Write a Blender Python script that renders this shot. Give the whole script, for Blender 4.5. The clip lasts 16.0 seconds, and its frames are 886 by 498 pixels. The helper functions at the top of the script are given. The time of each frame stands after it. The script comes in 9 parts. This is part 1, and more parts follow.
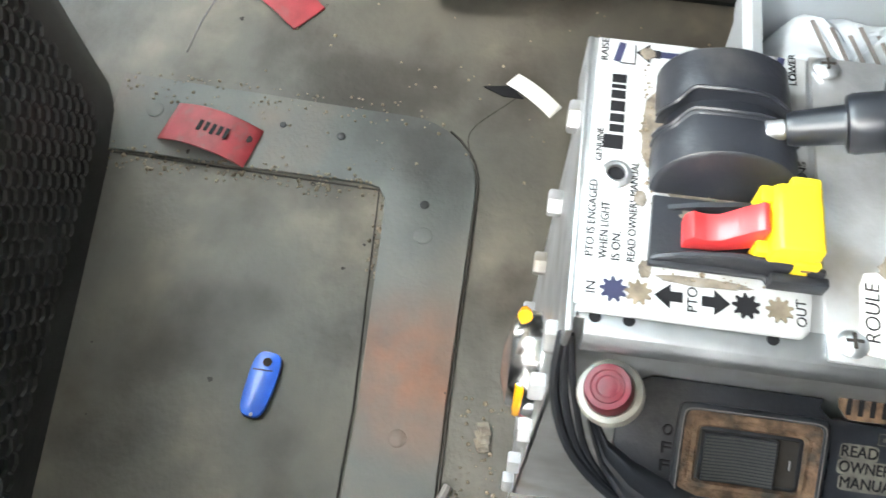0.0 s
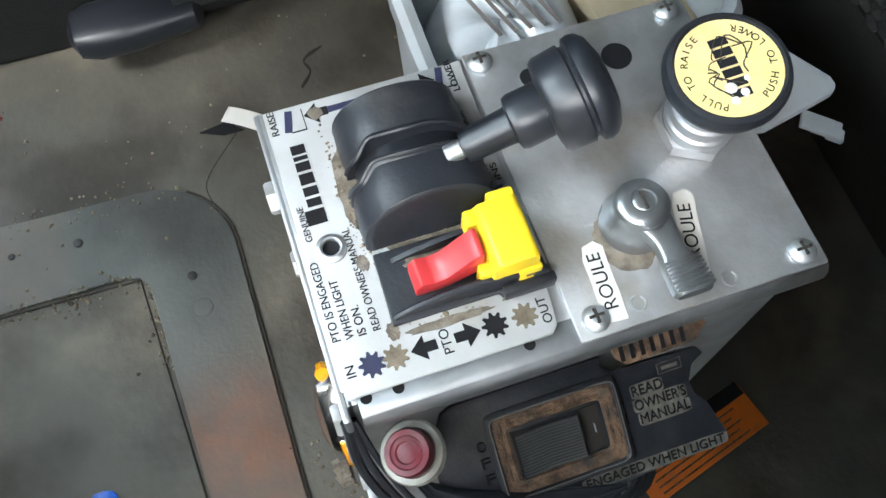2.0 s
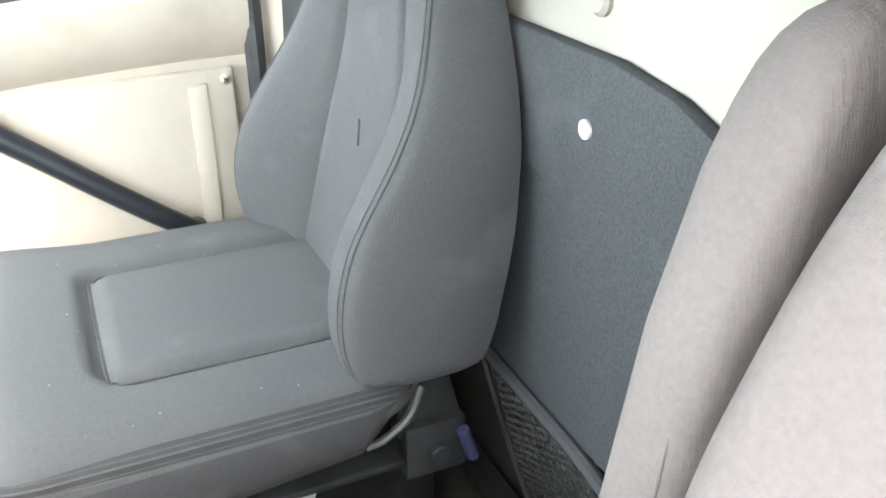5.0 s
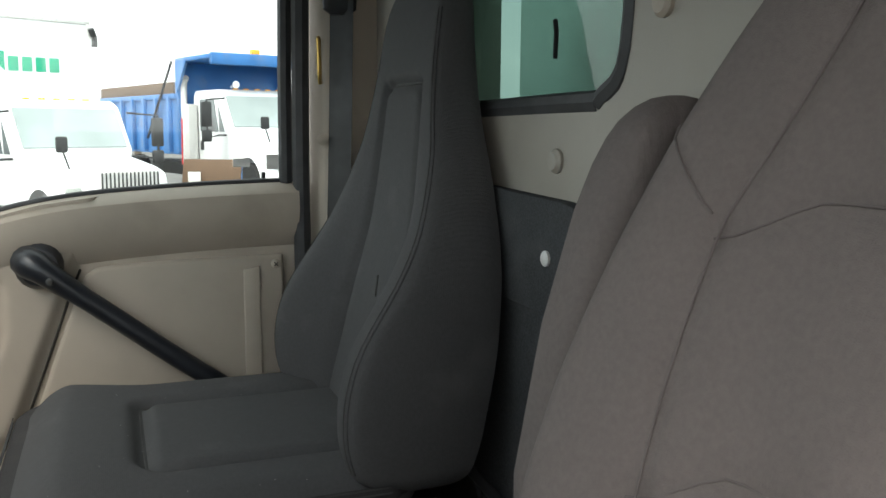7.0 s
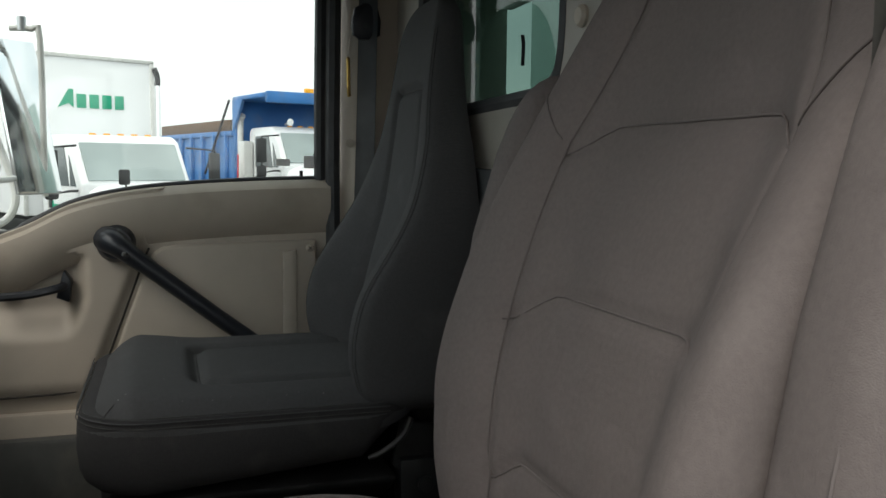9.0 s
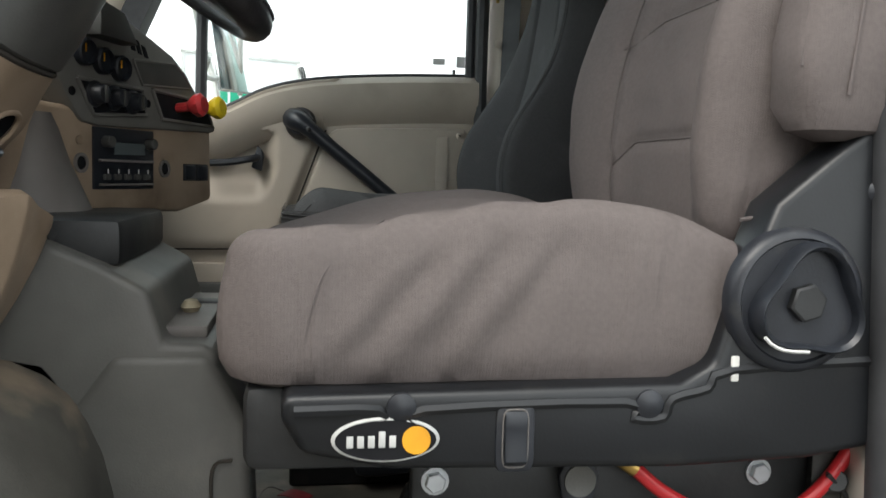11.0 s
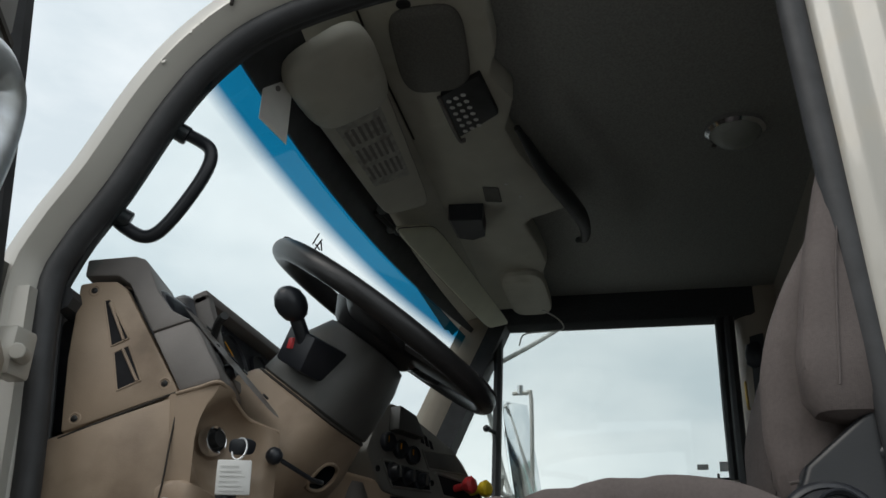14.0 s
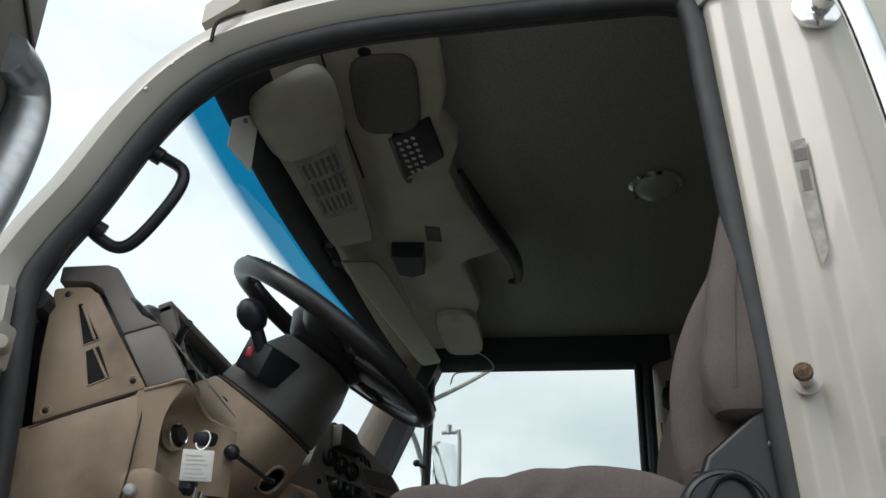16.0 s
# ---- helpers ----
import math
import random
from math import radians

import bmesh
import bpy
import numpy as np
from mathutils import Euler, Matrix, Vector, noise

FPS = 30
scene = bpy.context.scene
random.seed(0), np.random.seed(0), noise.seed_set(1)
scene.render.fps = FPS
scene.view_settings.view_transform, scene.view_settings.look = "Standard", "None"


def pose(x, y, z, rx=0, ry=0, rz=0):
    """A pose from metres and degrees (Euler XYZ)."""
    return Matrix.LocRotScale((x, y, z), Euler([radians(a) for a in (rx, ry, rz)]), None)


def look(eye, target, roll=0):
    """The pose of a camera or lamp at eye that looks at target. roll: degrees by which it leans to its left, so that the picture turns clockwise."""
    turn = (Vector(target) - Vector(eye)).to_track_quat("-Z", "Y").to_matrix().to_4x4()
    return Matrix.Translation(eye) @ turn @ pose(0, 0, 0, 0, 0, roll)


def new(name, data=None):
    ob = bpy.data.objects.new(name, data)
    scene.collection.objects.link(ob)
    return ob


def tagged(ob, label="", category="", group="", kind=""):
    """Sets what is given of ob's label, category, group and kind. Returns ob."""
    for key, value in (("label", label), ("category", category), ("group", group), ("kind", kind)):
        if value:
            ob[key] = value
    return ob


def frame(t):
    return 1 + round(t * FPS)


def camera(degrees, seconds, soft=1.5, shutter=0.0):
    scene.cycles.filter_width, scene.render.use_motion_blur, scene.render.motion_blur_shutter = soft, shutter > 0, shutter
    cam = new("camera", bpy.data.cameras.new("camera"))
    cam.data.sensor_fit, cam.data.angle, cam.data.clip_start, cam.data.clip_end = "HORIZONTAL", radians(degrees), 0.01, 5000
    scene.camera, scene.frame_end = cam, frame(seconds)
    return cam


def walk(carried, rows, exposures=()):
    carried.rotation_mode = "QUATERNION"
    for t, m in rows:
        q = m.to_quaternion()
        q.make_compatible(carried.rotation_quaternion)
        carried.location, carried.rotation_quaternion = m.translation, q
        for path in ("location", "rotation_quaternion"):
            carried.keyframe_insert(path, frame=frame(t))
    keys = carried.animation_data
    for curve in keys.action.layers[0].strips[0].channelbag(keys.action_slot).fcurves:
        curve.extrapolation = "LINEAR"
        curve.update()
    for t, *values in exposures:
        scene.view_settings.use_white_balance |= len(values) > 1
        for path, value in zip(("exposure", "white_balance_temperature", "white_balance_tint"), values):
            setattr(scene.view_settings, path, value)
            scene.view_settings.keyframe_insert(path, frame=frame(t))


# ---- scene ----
from mathutils.bvhtree import BVHTree
cam = camera(53.93, 16.0, shutter=0.18)
PATH = [
    (0.0, pose(-0.1592, 0.3660, 0.7104, 27.136, -0.212, -81.983)),
    (0.5, pose(-0.1303, 0.3300, 0.7155, 24.999, -0.158, -90.028)),
    (1.0, pose(-0.1116, 0.3277, 0.7224, 24.251, -0.234, -97.646)),
    (1.5, pose(-0.1128, 0.3140, 0.7311, 24.156, -0.386, -104.348)),
    (2.0, pose(-0.1097, 0.3260, 0.7319, 24.087, -0.521, -108.788)),
    (2.5, pose(-0.1286, 0.3480, 0.7823, 24.197, -0.358, -111.271)),
    (3.0, pose(-0.1829, 0.3776, 0.8857, 24.253, -0.558, -113.186)),
    (3.5, pose(-0.2675, 0.4244, 1.0506, 26.529, -0.564, -114.319)),
    (4.0, pose(-0.3900, 0.4670, 1.1942, 42.581, -0.219, -114.700)),
    (4.5, pose(-0.4453, 0.4854, 1.1998, 55.228, -1.013, -116.455)),
    (5.0, pose(-0.5232, 0.4604, 1.1877, 64.497, 0.438, -114.754)),
    (5.2, pose(-0.5343, 0.4582, 1.1808, 68.071, -0.340, -114.223)),
    (7.3, pose(-0.8211, 0.4933, 1.0858, 82.956, -0.052, -110.203)),
    (7.5, pose(-0.8461, 0.4932, 1.0870, 83.542, -0.010, -109.753)),
    (8.0, pose(-0.9321, 0.5131, 1.0697, 84.173, -0.201, -108.874)),
    (8.5, pose(-1.0339, 0.4829, 1.0381, 84.482, -0.589, -107.950)),
    (9.0, pose(-1.1032, 0.5086, 1.0129, 84.561, -0.546, -107.512)),
    (9.5, pose(-1.1835, 0.5281, 0.9909, 84.496, -0.545, -106.731)),
    (10.0, pose(-1.2380, 0.5947, 0.8903, 83.978, -1.213, -106.017)),
    (10.2, pose(-1.2795, 0.6180, 0.8494, 83.731, -1.370, -103.936)),
    (12.3, pose(-1.5496, 0.5218, 0.5660, 93.817, -1.504, -89.171)),
    (12.5, pose(-1.5760, 0.5026, 0.5529, 97.010, -1.508, -86.414)),
    (13.0, pose(-1.6544, 0.4616, 0.5375, 103.958, -1.402, -80.771)),
    (13.5, pose(-1.7240, 0.4401, 0.5275, 110.513, -1.553, -78.217)),
    (14.0, pose(-1.7855, 0.4189, 0.5166, 114.281, -1.714, -77.438)),
    (14.5, pose(-1.8244, 0.4115, 0.4961, 116.713, -2.438, -77.211)),
    (15.0, pose(-1.8467, 0.4169, 0.4696, 117.416, -3.412, -78.521)),
    (15.5, pose(-1.8758, 0.4274, 0.4286, 117.852, -1.942, -81.831)),
    (16.0, pose(-1.8895, 0.4304, 0.4055, 118.263, -1.690, -82.704)),
]
EXPOSURES = [(0, 5.2, 6620, 10), (0.5, 4.72, 6400, 10), (1, 4.4, 6260, 10), (2, 4.4, 6260, 10), (3, 4.5, 6260, 10), (3.5, 4.98, 6260, 10), (4, 4.75, 6350, 10), (4.5, 4.85, 6350, 10), (5, 4.6, 6450, 10), (5.6, 3.6, 6450, 10), (7, 1.7, 6750, 10), (7.3, 1.58, 6750, 10), (8, 1.27, 6750, 10), (8.5, 0.86, 6750, 10), (9, 0.85, 6750, 10), (9.5, 1.2, 6750, 10), (10, 1.85, 6600, 10), (10.2, 1.85, 6600, 10), (11.2, 1.3, 6600, 10), (12.3, 0.86, 6480, 10), (13, 0.26, 6480, 10), (13.5, 0.1, 6480, 10), (14.5, 0.06, 6480, 10), (15, 0.04, 6480, 10), (16, 0.35, 6480, 10)]
walk(cam, PATH, EXPOSURES)


# ---- world and light ----
U = 1.08  # metres per drawing unit
world = bpy.data.worlds.new("overcast_sky")
scene.world = world
world.use_nodes = True
wn, wl = world.node_tree.nodes, world.node_tree.links
wn.clear()
w_out = wn.new("ShaderNodeOutputWorld")
w_bg = wn.new("ShaderNodeBackground")
w_sky = wn.new("ShaderNodeTexSky")
w_sky.sky_type = "NISHITA"
w_sky.sun_disc = False
w_sky.sun_elevation = radians(48)
w_sky.sun_rotation = radians(-45)
w_sky.air_density, w_sky.dust_density = 1.0, 4.0
w_tc = wn.new("ShaderNodeTexCoord")
w_map = wn.new("ShaderNodeMapping")
w_map.inputs["Scale"].default_value = (1.0, 1.0, 2.2)
w_n = wn.new("ShaderNodeTexNoise")
w_n.inputs["Scale"].default_value = 2.4
w_n.inputs["Detail"].default_value = 6.0
w_n.inputs["Roughness"].default_value = 0.55
w_r = wn.new("ShaderNodeValToRGB")
w_r.color_ramp.elements[0].position, w_r.color_ramp.elements[0].color = 0.33, (7.2, 8.1, 8.5, 1)
w_r.color_ramp.elements[1].position, w_r.color_ramp.elements[1].color = 0.66, (11.2, 11.6, 11.6, 1)
w_mix = wn.new("ShaderNodeMixRGB")
w_mix.inputs[0].default_value = 0.88
wl.new(w_tc.outputs["Generated"], w_map.inputs["Vector"])
wl.new(w_map.outputs["Vector"], w_n.inputs["Vector"])
wl.new(w_n.outputs["Fac"], w_r.inputs["Fac"])
wl.new(w_sky.outputs["Color"], w_mix.inputs[1])
wl.new(w_r.outputs["Color"], w_mix.inputs[2])
w_dot, w_glow, w_mul = wn.new("ShaderNodeVectorMath"), wn.new("ShaderNodeMapRange"), wn.new("ShaderNodeVectorMath")
w_dot.operation, w_mul.operation = "DOT_PRODUCT", "SCALE"
w_dot.inputs[1].default_value = Vector((-0.35, 0.75, 0.55)).normalized()
w_glow.inputs["From Min"].default_value, w_glow.inputs["From Max"].default_value = -0.8, 1.0
w_glow.inputs["To Min"].default_value, w_glow.inputs["To Max"].default_value = 0.72, 1.15
wl.new(w_tc.outputs["Generated"], w_dot.inputs[0])
wl.new(w_dot.outputs["Value"], w_glow.inputs["Value"])
wl.new(w_mix.outputs["Color"], w_mul.inputs[0])
wl.new(w_glow.outputs["Result"], w_mul.inputs["Scale"])
wl.new(w_mul.outputs["Vector"], w_bg.inputs["Color"])
w_bg.inputs["Strength"].default_value = 0.10
wl.new(w_bg.outputs["Background"], w_out.inputs["Surface"])

sun_data = bpy.data.lights.new("sun", "SUN")
sun_data.energy, sun_data.angle, sun_data.color = 0.8, radians(30), (1.0, 0.96, 0.9)
sun = new("sun", sun_data)
sun.matrix_world = look((-5, 5, 9), (0, 0, 0))


# ---- materials ----
def mat(name, col, rough=0.6, metal=0.0, var=0.2, scale=25.0, bump=0.1, bscale=250.0, dirt=None, amount=0.0, dscale=5.0, coat=0.0, stretch=(1, 1, 1), spec=0.5):
    """A surface with grain, broad variation, patchy dirt and fine relief, in world metres."""
    m = bpy.data.materials.new(name)
    m.use_nodes = True
    nt = m.node_tree
    n, l = nt.nodes, nt.links
    bs = n["Principled BSDF"]
    geo = n.new("ShaderNodeNewGeometry")
    mp = n.new("ShaderNodeMapping")
    mp.inputs["Scale"].default_value = stretch
    l.new(geo.outputs["Position"], mp.inputs["Vector"])

    def noise_of(s, detail=4.0):
        q = n.new("ShaderNodeTexNoise")
        q.inputs["Scale"].default_value = s
        q.inputs["Detail"].default_value = detail
        l.new(mp.outputs["Vector"], q.inputs["Vector"])
        return q

    a = noise_of(scale)
    ramp = n.new("ShaderNodeValToRGB")
    ramp.color_ramp.elements[0].position, ramp.color_ramp.elements[1].position = 0.3, 0.7
    ramp.color_ramp.elements[0].color = (*[c * (1 - var) for c in col], 1)
    ramp.color_ramp.elements[1].color = (*[min(1, c * (1 + var)) for c in col], 1)
    l.new(a.outputs["Fac"], ramp.inputs["Fac"])
    colour = ramp.outputs["Color"]
    if dirt:
        d = noise_of(dscale, 7.0)
        dr = n.new("ShaderNodeValToRGB")
        dr.color_ramp.elements[0].position = 0.62 - 0.3 * amount
        dr.color_ramp.elements[1].position = 0.78 - 0.2 * amount
        dr.color_ramp.elements[0].color, dr.color_ramp.elements[1].color = (0, 0, 0, 1), (min(1, 0.4 + amount),) * 3 + (1,)
        l.new(d.outputs["Fac"], dr.inputs["Fac"])
        mx = n.new("ShaderNodeMixRGB")
        l.new(dr.outputs["Color"], mx.inputs[0])
        l.new(colour, mx.inputs[1])
        mx.inputs[2].default_value = (*dirt, 1)
        colour = mx.outputs["Color"]
    l.new(colour, bs.inputs["Base Color"])
    rr = n.new("ShaderNodeMapRange")
    rr.inputs["To Min"].default_value, rr.inputs["To Max"].default_value = max(0.03, rough - 0.12), min(1, rough + 0.12)
    l.new(noise_of(scale * 0.35).outputs["Fac"], rr.inputs["Value"])
    l.new(rr.outputs["Result"], bs.inputs["Roughness"])
    bs.inputs["Metallic"].default_value = metal
    bs.inputs["Specular IOR Level"].default_value = spec
    bs.inputs["Coat Weight"].default_value = coat
    if bump:
        b = n.new("ShaderNodeBump")
        b.inputs["Strength"].default_value = bump
        b.inputs["Distance"].default_value = 0.002
        l.new(noise_of(bscale, 3.0).outputs["Fac"], b.inputs["Height"])
        l.new(b.outputs["Normal"], bs.inputs["Normal"])
    return m


def mottled(m, stops):
    """Spread the broad variation of a surface over several colours."""
    ramp = next(q for q in m.node_tree.nodes if q.bl_idname == "ShaderNodeValToRGB").color_ramp
    while len(ramp.elements) < len(stops):
        ramp.elements.new(0.5)
    for e, (at, c) in zip(ramp.elements, stops):
        e.position, e.color = at, (*c, 1)
    return m


def glass(name, tint, clear=True):
    m = bpy.data.materials.new(name)
    m.use_nodes = True
    n, l = m.node_tree.nodes, m.node_tree.links
    n.clear()
    out, mix = n.new("ShaderNodeOutputMaterial"), n.new("ShaderNodeMixShader")
    tr, gl, fr = n.new("ShaderNodeBsdfTransparent"), n.new("ShaderNodeBsdfGlossy"), n.new("ShaderNodeLayerWeight")
    pw_, ma_ = n.new("ShaderNodeMath"), n.new("ShaderNodeMath")
    pw_.operation, ma_.operation = "POWER", "MULTIPLY_ADD"
    pw_.inputs[1].default_value = 5.0
    ma_.inputs[1].default_value, ma_.inputs[2].default_value = 0.5, 0.03
    gl.inputs["Roughness"].default_value = 0.02
    fr.inputs["Blend"].default_value = 0.5
    tr.inputs["Color"].default_value = (*tint, 1)
    l.new(fr.outputs["Facing"], pw_.inputs[0])
    l.new(pw_.outputs["Value"], ma_.inputs[0])
    l.new(ma_.outputs["Value"], mix.inputs[0])
    l.new(tr.outputs["BSDF"], mix.inputs[1])
    l.new(gl.outputs["BSDF"], mix.inputs[2])
    l.new(mix.outputs["Shader"], out.inputs["Surface"])
    return m, tr, n, l


def fabric(name, col, dust, amount, rib=0.14):
    """Corduroy-like seat cloth: fine upright ribs, pilling and patchy dust."""
    m = mat(name, col, 0.95, var=0.06, scale=220, bump=0.40, bscale=1200, dirt=dust, amount=amount, dscale=11, spec=0.15)
    n, l = m.node_tree.nodes, m.node_tree.links
    low = next(q for q in n if q.bl_idname == "ShaderNodeBump")
    geo = next(q for q in n if q.bl_idname == "ShaderNodeNewGeometry")
    add, top = n.new("ShaderNodeMath"), n.new("ShaderNodeBump")
    for k, axis in enumerate("XY"):
        w = n.new("ShaderNodeTexWave")
        w.wave_type, w.bands_direction = "BANDS", axis
        w.inputs["Scale"].default_value, w.inputs["Distortion"].default_value = 130.0, 0.8
        w.inputs["Detail"].default_value = 1.0
        l.new(geo.outputs["Position"], w.inputs["Vector"])
        l.new(w.outputs["Fac"], add.inputs[k])
    l.new(add.outputs["Value"], top.inputs["Height"])
    top.inputs["Strength"].default_value, top.inputs["Distance"].default_value = rib, 0.0012
    l.new(top.outputs["Normal"], low.inputs["Normal"])
    return m


M_FLOOR = mottled(mat("floor_mat_rubber", (0.12, 0.114, 0.102), 0.56, scale=6.5, bump=0.35, bscale=140, dirt=(0.036, 0.029, 0.022), amount=0.42, dscale=9), ((0.30, (0.045, 0.040, 0.032)), (0.43, (0.092, 0.087, 0.074)), (0.54, (0.118, 0.109, 0.089)), (0.66, (0.196, 0.170, 0.132)), (0.75, (0.128, 0.114, 0.093))))
M_RING = mottled(mat("cover_strip_rubber", (0.122, 0.120, 0.112), 0.6, scale=8, bump=0.2, bscale=220, dirt=(0.15, 0.082, 0.052), amount=0.25, dscale=4), ((0.30, (0.062, 0.062, 0.058)), (0.44, (0.098, 0.104, 0.098)), (0.56, (0.128, 0.130, 0.120)), (0.72, (0.165, 0.155, 0.132))))
# a rust bloom on the cover strip
_rn, _rl = M_RING.node_tree.nodes, M_RING.node_tree.links
_bs = _rn["Principled BSDF"]
_src = _bs.inputs["Base Color"].links[0].from_socket
_rg, _dist, _mrr, _nz, _mul, _mxr = (_rn.new(k) for k in ("ShaderNodeNewGeometry", "ShaderNodeVectorMath", "ShaderNodeMapRange", "ShaderNodeTexNoise", "ShaderNodeMath", "ShaderNodeMixRGB"))
_dist.operation, _mul.operation = "DISTANCE", "MULTIPLY"
_dist.inputs[1].default_value = (0.075 * U, 0.395 * U, 0.0)
_mrr.inputs["From Min"].default_value, _mrr.inputs["From Max"].default_value = 0.09, 0.015
_nz.inputs["Scale"].default_value, _nz.inputs["Detail"].default_value = 38.0, 6.0
_rl.new(_rg.outputs["Position"], _dist.inputs[0])
_rl.new(_rg.outputs["Position"], _nz.inputs["Vector"])
_rl.new(_dist.outputs["Value"], _mrr.inputs["Value"])
_rl.new(_mrr.outputs["Result"], _mul.inputs[0])
_rl.new(_nz.outputs["Fac"], _mul.inputs[1])
_rl.new(_mul.outputs["Value"], _mxr.inputs[0])
_rl.new(_src, _mxr.inputs[1])
_mxr.inputs[2].default_value = (0.30, 0.11, 0.05, 1)
_rl.new(_mxr.outputs["Color"], _bs.inputs["Base Color"])
M_DEBRIS = mat("debris", (0.22, 0.18, 0.13), 0.9, var=0.5, scale=90, bump=0.3)
M_CARPET = mat("wall_carpet", (0.064, 0.067, 0.070), 1.0, var=0.22, scale=420, bump=0.8, bscale=900, dirt=(0.12, 0.123, 0.123), amount=0.2, dscale=6, spec=0.1)
M_BASE = mat("black_vinyl", (0.019, 0.0195, 0.020), 0.68, var=0.35, scale=14, bump=0.25, bscale=220, dirt=(0.055, 0.052, 0.048), amount=0.2, dscale=9, spec=0.2)
M_CONSOLE = mat("console_grey_plastic", (0.105, 0.102, 0.094), 0.5, var=0.15, scale=12, bump=0.14, bscale=420, dirt=(0.20, 0.18, 0.15), amount=0.15, dscale=7)
M_HEX = mat("hex_rubber", (0.026, 0.027, 0.026), 0.5, var=0.35, scale=14, bump=0.2, bscale=260, dirt=(0.062, 0.060, 0.054), amount=0.22, dscale=5)
M_CREAM = mat("cream_plastic", (0.32, 0.295, 0.255), 0.5, var=0.06, scale=8, bump=0.12, bscale=500, dirt=(0.24, 0.21, 0.165), amount=0.18, dscale=4)
M_DOORTAN = mat("door_tan_plastic", (0.42, 0.366, 0.302), 0.55, var=0.06, scale=8, bump=0.12, bscale=500, dirt=(0.27, 0.225, 0.17), amount=0.14, dscale=5)
M_TAN = mat("dash_tan_plastic", (0.335, 0.252, 0.180), 0.52, var=0.16, scale=8, bump=0.14, bscale=520, dirt=(0.150, 0.104, 0.068), amount=0.45, dscale=7)
M_GREYP = mat("dash_grey_plastic", (0.17, 0.155, 0.145), 0.55, var=0.1, scale=14, bump=0.14, bscale=520)
M_STACK = mat("stack_grey_plastic", (0.175, 0.170, 0.156), 0.5, var=0.12, scale=16, bump=0.14, bscale=520, dirt=(0.22, 0.20, 0.17), amount=0.12, dscale=14)
M_DARKP = mat("dark_grey_plastic", (0.072, 0.072, 0.068), 0.5, var=0.2, scale=12, bump=0.14, bscale=420, dirt=(0.15, 0.135, 0.11), amount=0.1, dscale=7)
M_HUMP = mat("dusty_rubber", (0.08, 0.076, 0.066), 0.6, var=0.3, scale=12, bump=0.2, bscale=300, dirt=(0.32, 0.25, 0.18), amount=0.40, dscale=9)
M_BLACK = mat("black_plastic", (0.019, 0.0212, 0.027), 0.40, var=0.25, scale=40, bump=0.10, bscale=400, dirt=(0.075, 0.072, 0.068), amount=0.14, dscale=34)
M_SHIELD = mat("seat_shield_plastic", (0.0105, 0.0115, 0.0135), 0.38, var=0.25, scale=9, bump=0.06, bscale=380, dirt=(0.04, 0.038, 0.035), amount=0.16, dscale=12, spec=0.45)
# windscreen glass with the pale sky reflection put into its base colour
M_TRUCKSCREEN = mat("truck_windscreen_sky_sheen", (0.30, 0.35, 0.345), 0.12, var=0.15, scale=1, bump=0)
M_GLOSSBLACK = mat("smooth_black_plastic", (0.016, 0.0185, 0.024), 0.38, var=0.1, scale=40, bump=0.03, bscale=300)
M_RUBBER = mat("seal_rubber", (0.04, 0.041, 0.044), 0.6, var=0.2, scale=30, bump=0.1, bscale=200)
M_WHEEL = mat("wheel_leather", (0.016, 0.016, 0.017), 0.38, var=0.2, scale=40, bump=0.2, bscale=330)
M_PSEAT = fabric("passenger_seat_fabric", (0.072, 0.0715, 0.073), (0.11, 0.108, 0.108), 0.06)
M_PSIDE = fabric("passenger_seat_border", (0.046, 0.0445, 0.0452), (0.078, 0.072, 0.069), 0.2)
M_DSEAT = fabric("driver_seat_fabric", (0.146, 0.125, 0.120), (0.20, 0.176, 0.168), 0.04, rib=0.08)
# slack folds in the driver seat cloth
_fn, _fl = M_DSEAT.node_tree.nodes, M_DSEAT.node_tree.links
_fb = [q for q in _fn if q.bl_idname == "ShaderNodeBump"][-1]
_fg, _fm, _fz, _fa, _fr, _fx, _f2 = (_fn.new(k) for k in ("ShaderNodeNewGeometry", "ShaderNodeMapping", "ShaderNodeTexNoise", "ShaderNodeTexNoise", "ShaderNodeMapRange", "ShaderNodeMath", "ShaderNodeBump"))
_fm.inputs["Rotation"].default_value = (radians(-38), radians(12), 0)
_fm.inputs["Scale"].default_value = (2.0, 5.0, 1.4)
_fz.inputs["Scale"].default_value, _fz.inputs["Detail"].default_value, _fz.inputs["Distortion"].default_value = 4.5, 3.0, 0.6
_fa.inputs["Scale"].default_value, _fa.inputs["Detail"].default_value = 6.0, 2.0
_fr.inputs["From Min"].default_value, _fr.inputs["From Max"].default_value = 0.42, 0.66
_fx.operation = "MULTIPLY"
_fl.new(_fg.outputs["Position"], _fm.inputs["Vector"])
_fl.new(_fm.outputs["Vector"], _fz.inputs["Vector"])
_fl.new(_fg.outputs["Position"], _fa.inputs["Vector"])
_fl.new(_fa.outputs["Fac"], _fr.inputs["Value"])
_fl.new(_fz.outputs["Fac"], _fx.inputs[0])
_fl.new(_fr.outputs["Result"], _fx.inputs[1])
_fl.new(_fx.outputs["Value"], _f2.inputs["Height"])
_f2.inputs["Strength"].default_value, _f2.inputs["Distance"].default_value = 0.5, 0.022
_fl.new(_f2.outputs["Normal"], _fb.inputs["Normal"])
M_DSEAM = mat("driver_seam_thread", (0.120, 0.102, 0.098), 0.95, bump=0)
M_SEAM = mat("seam_thread", (0.05, 0.048, 0.047), 0.9, bump=0)
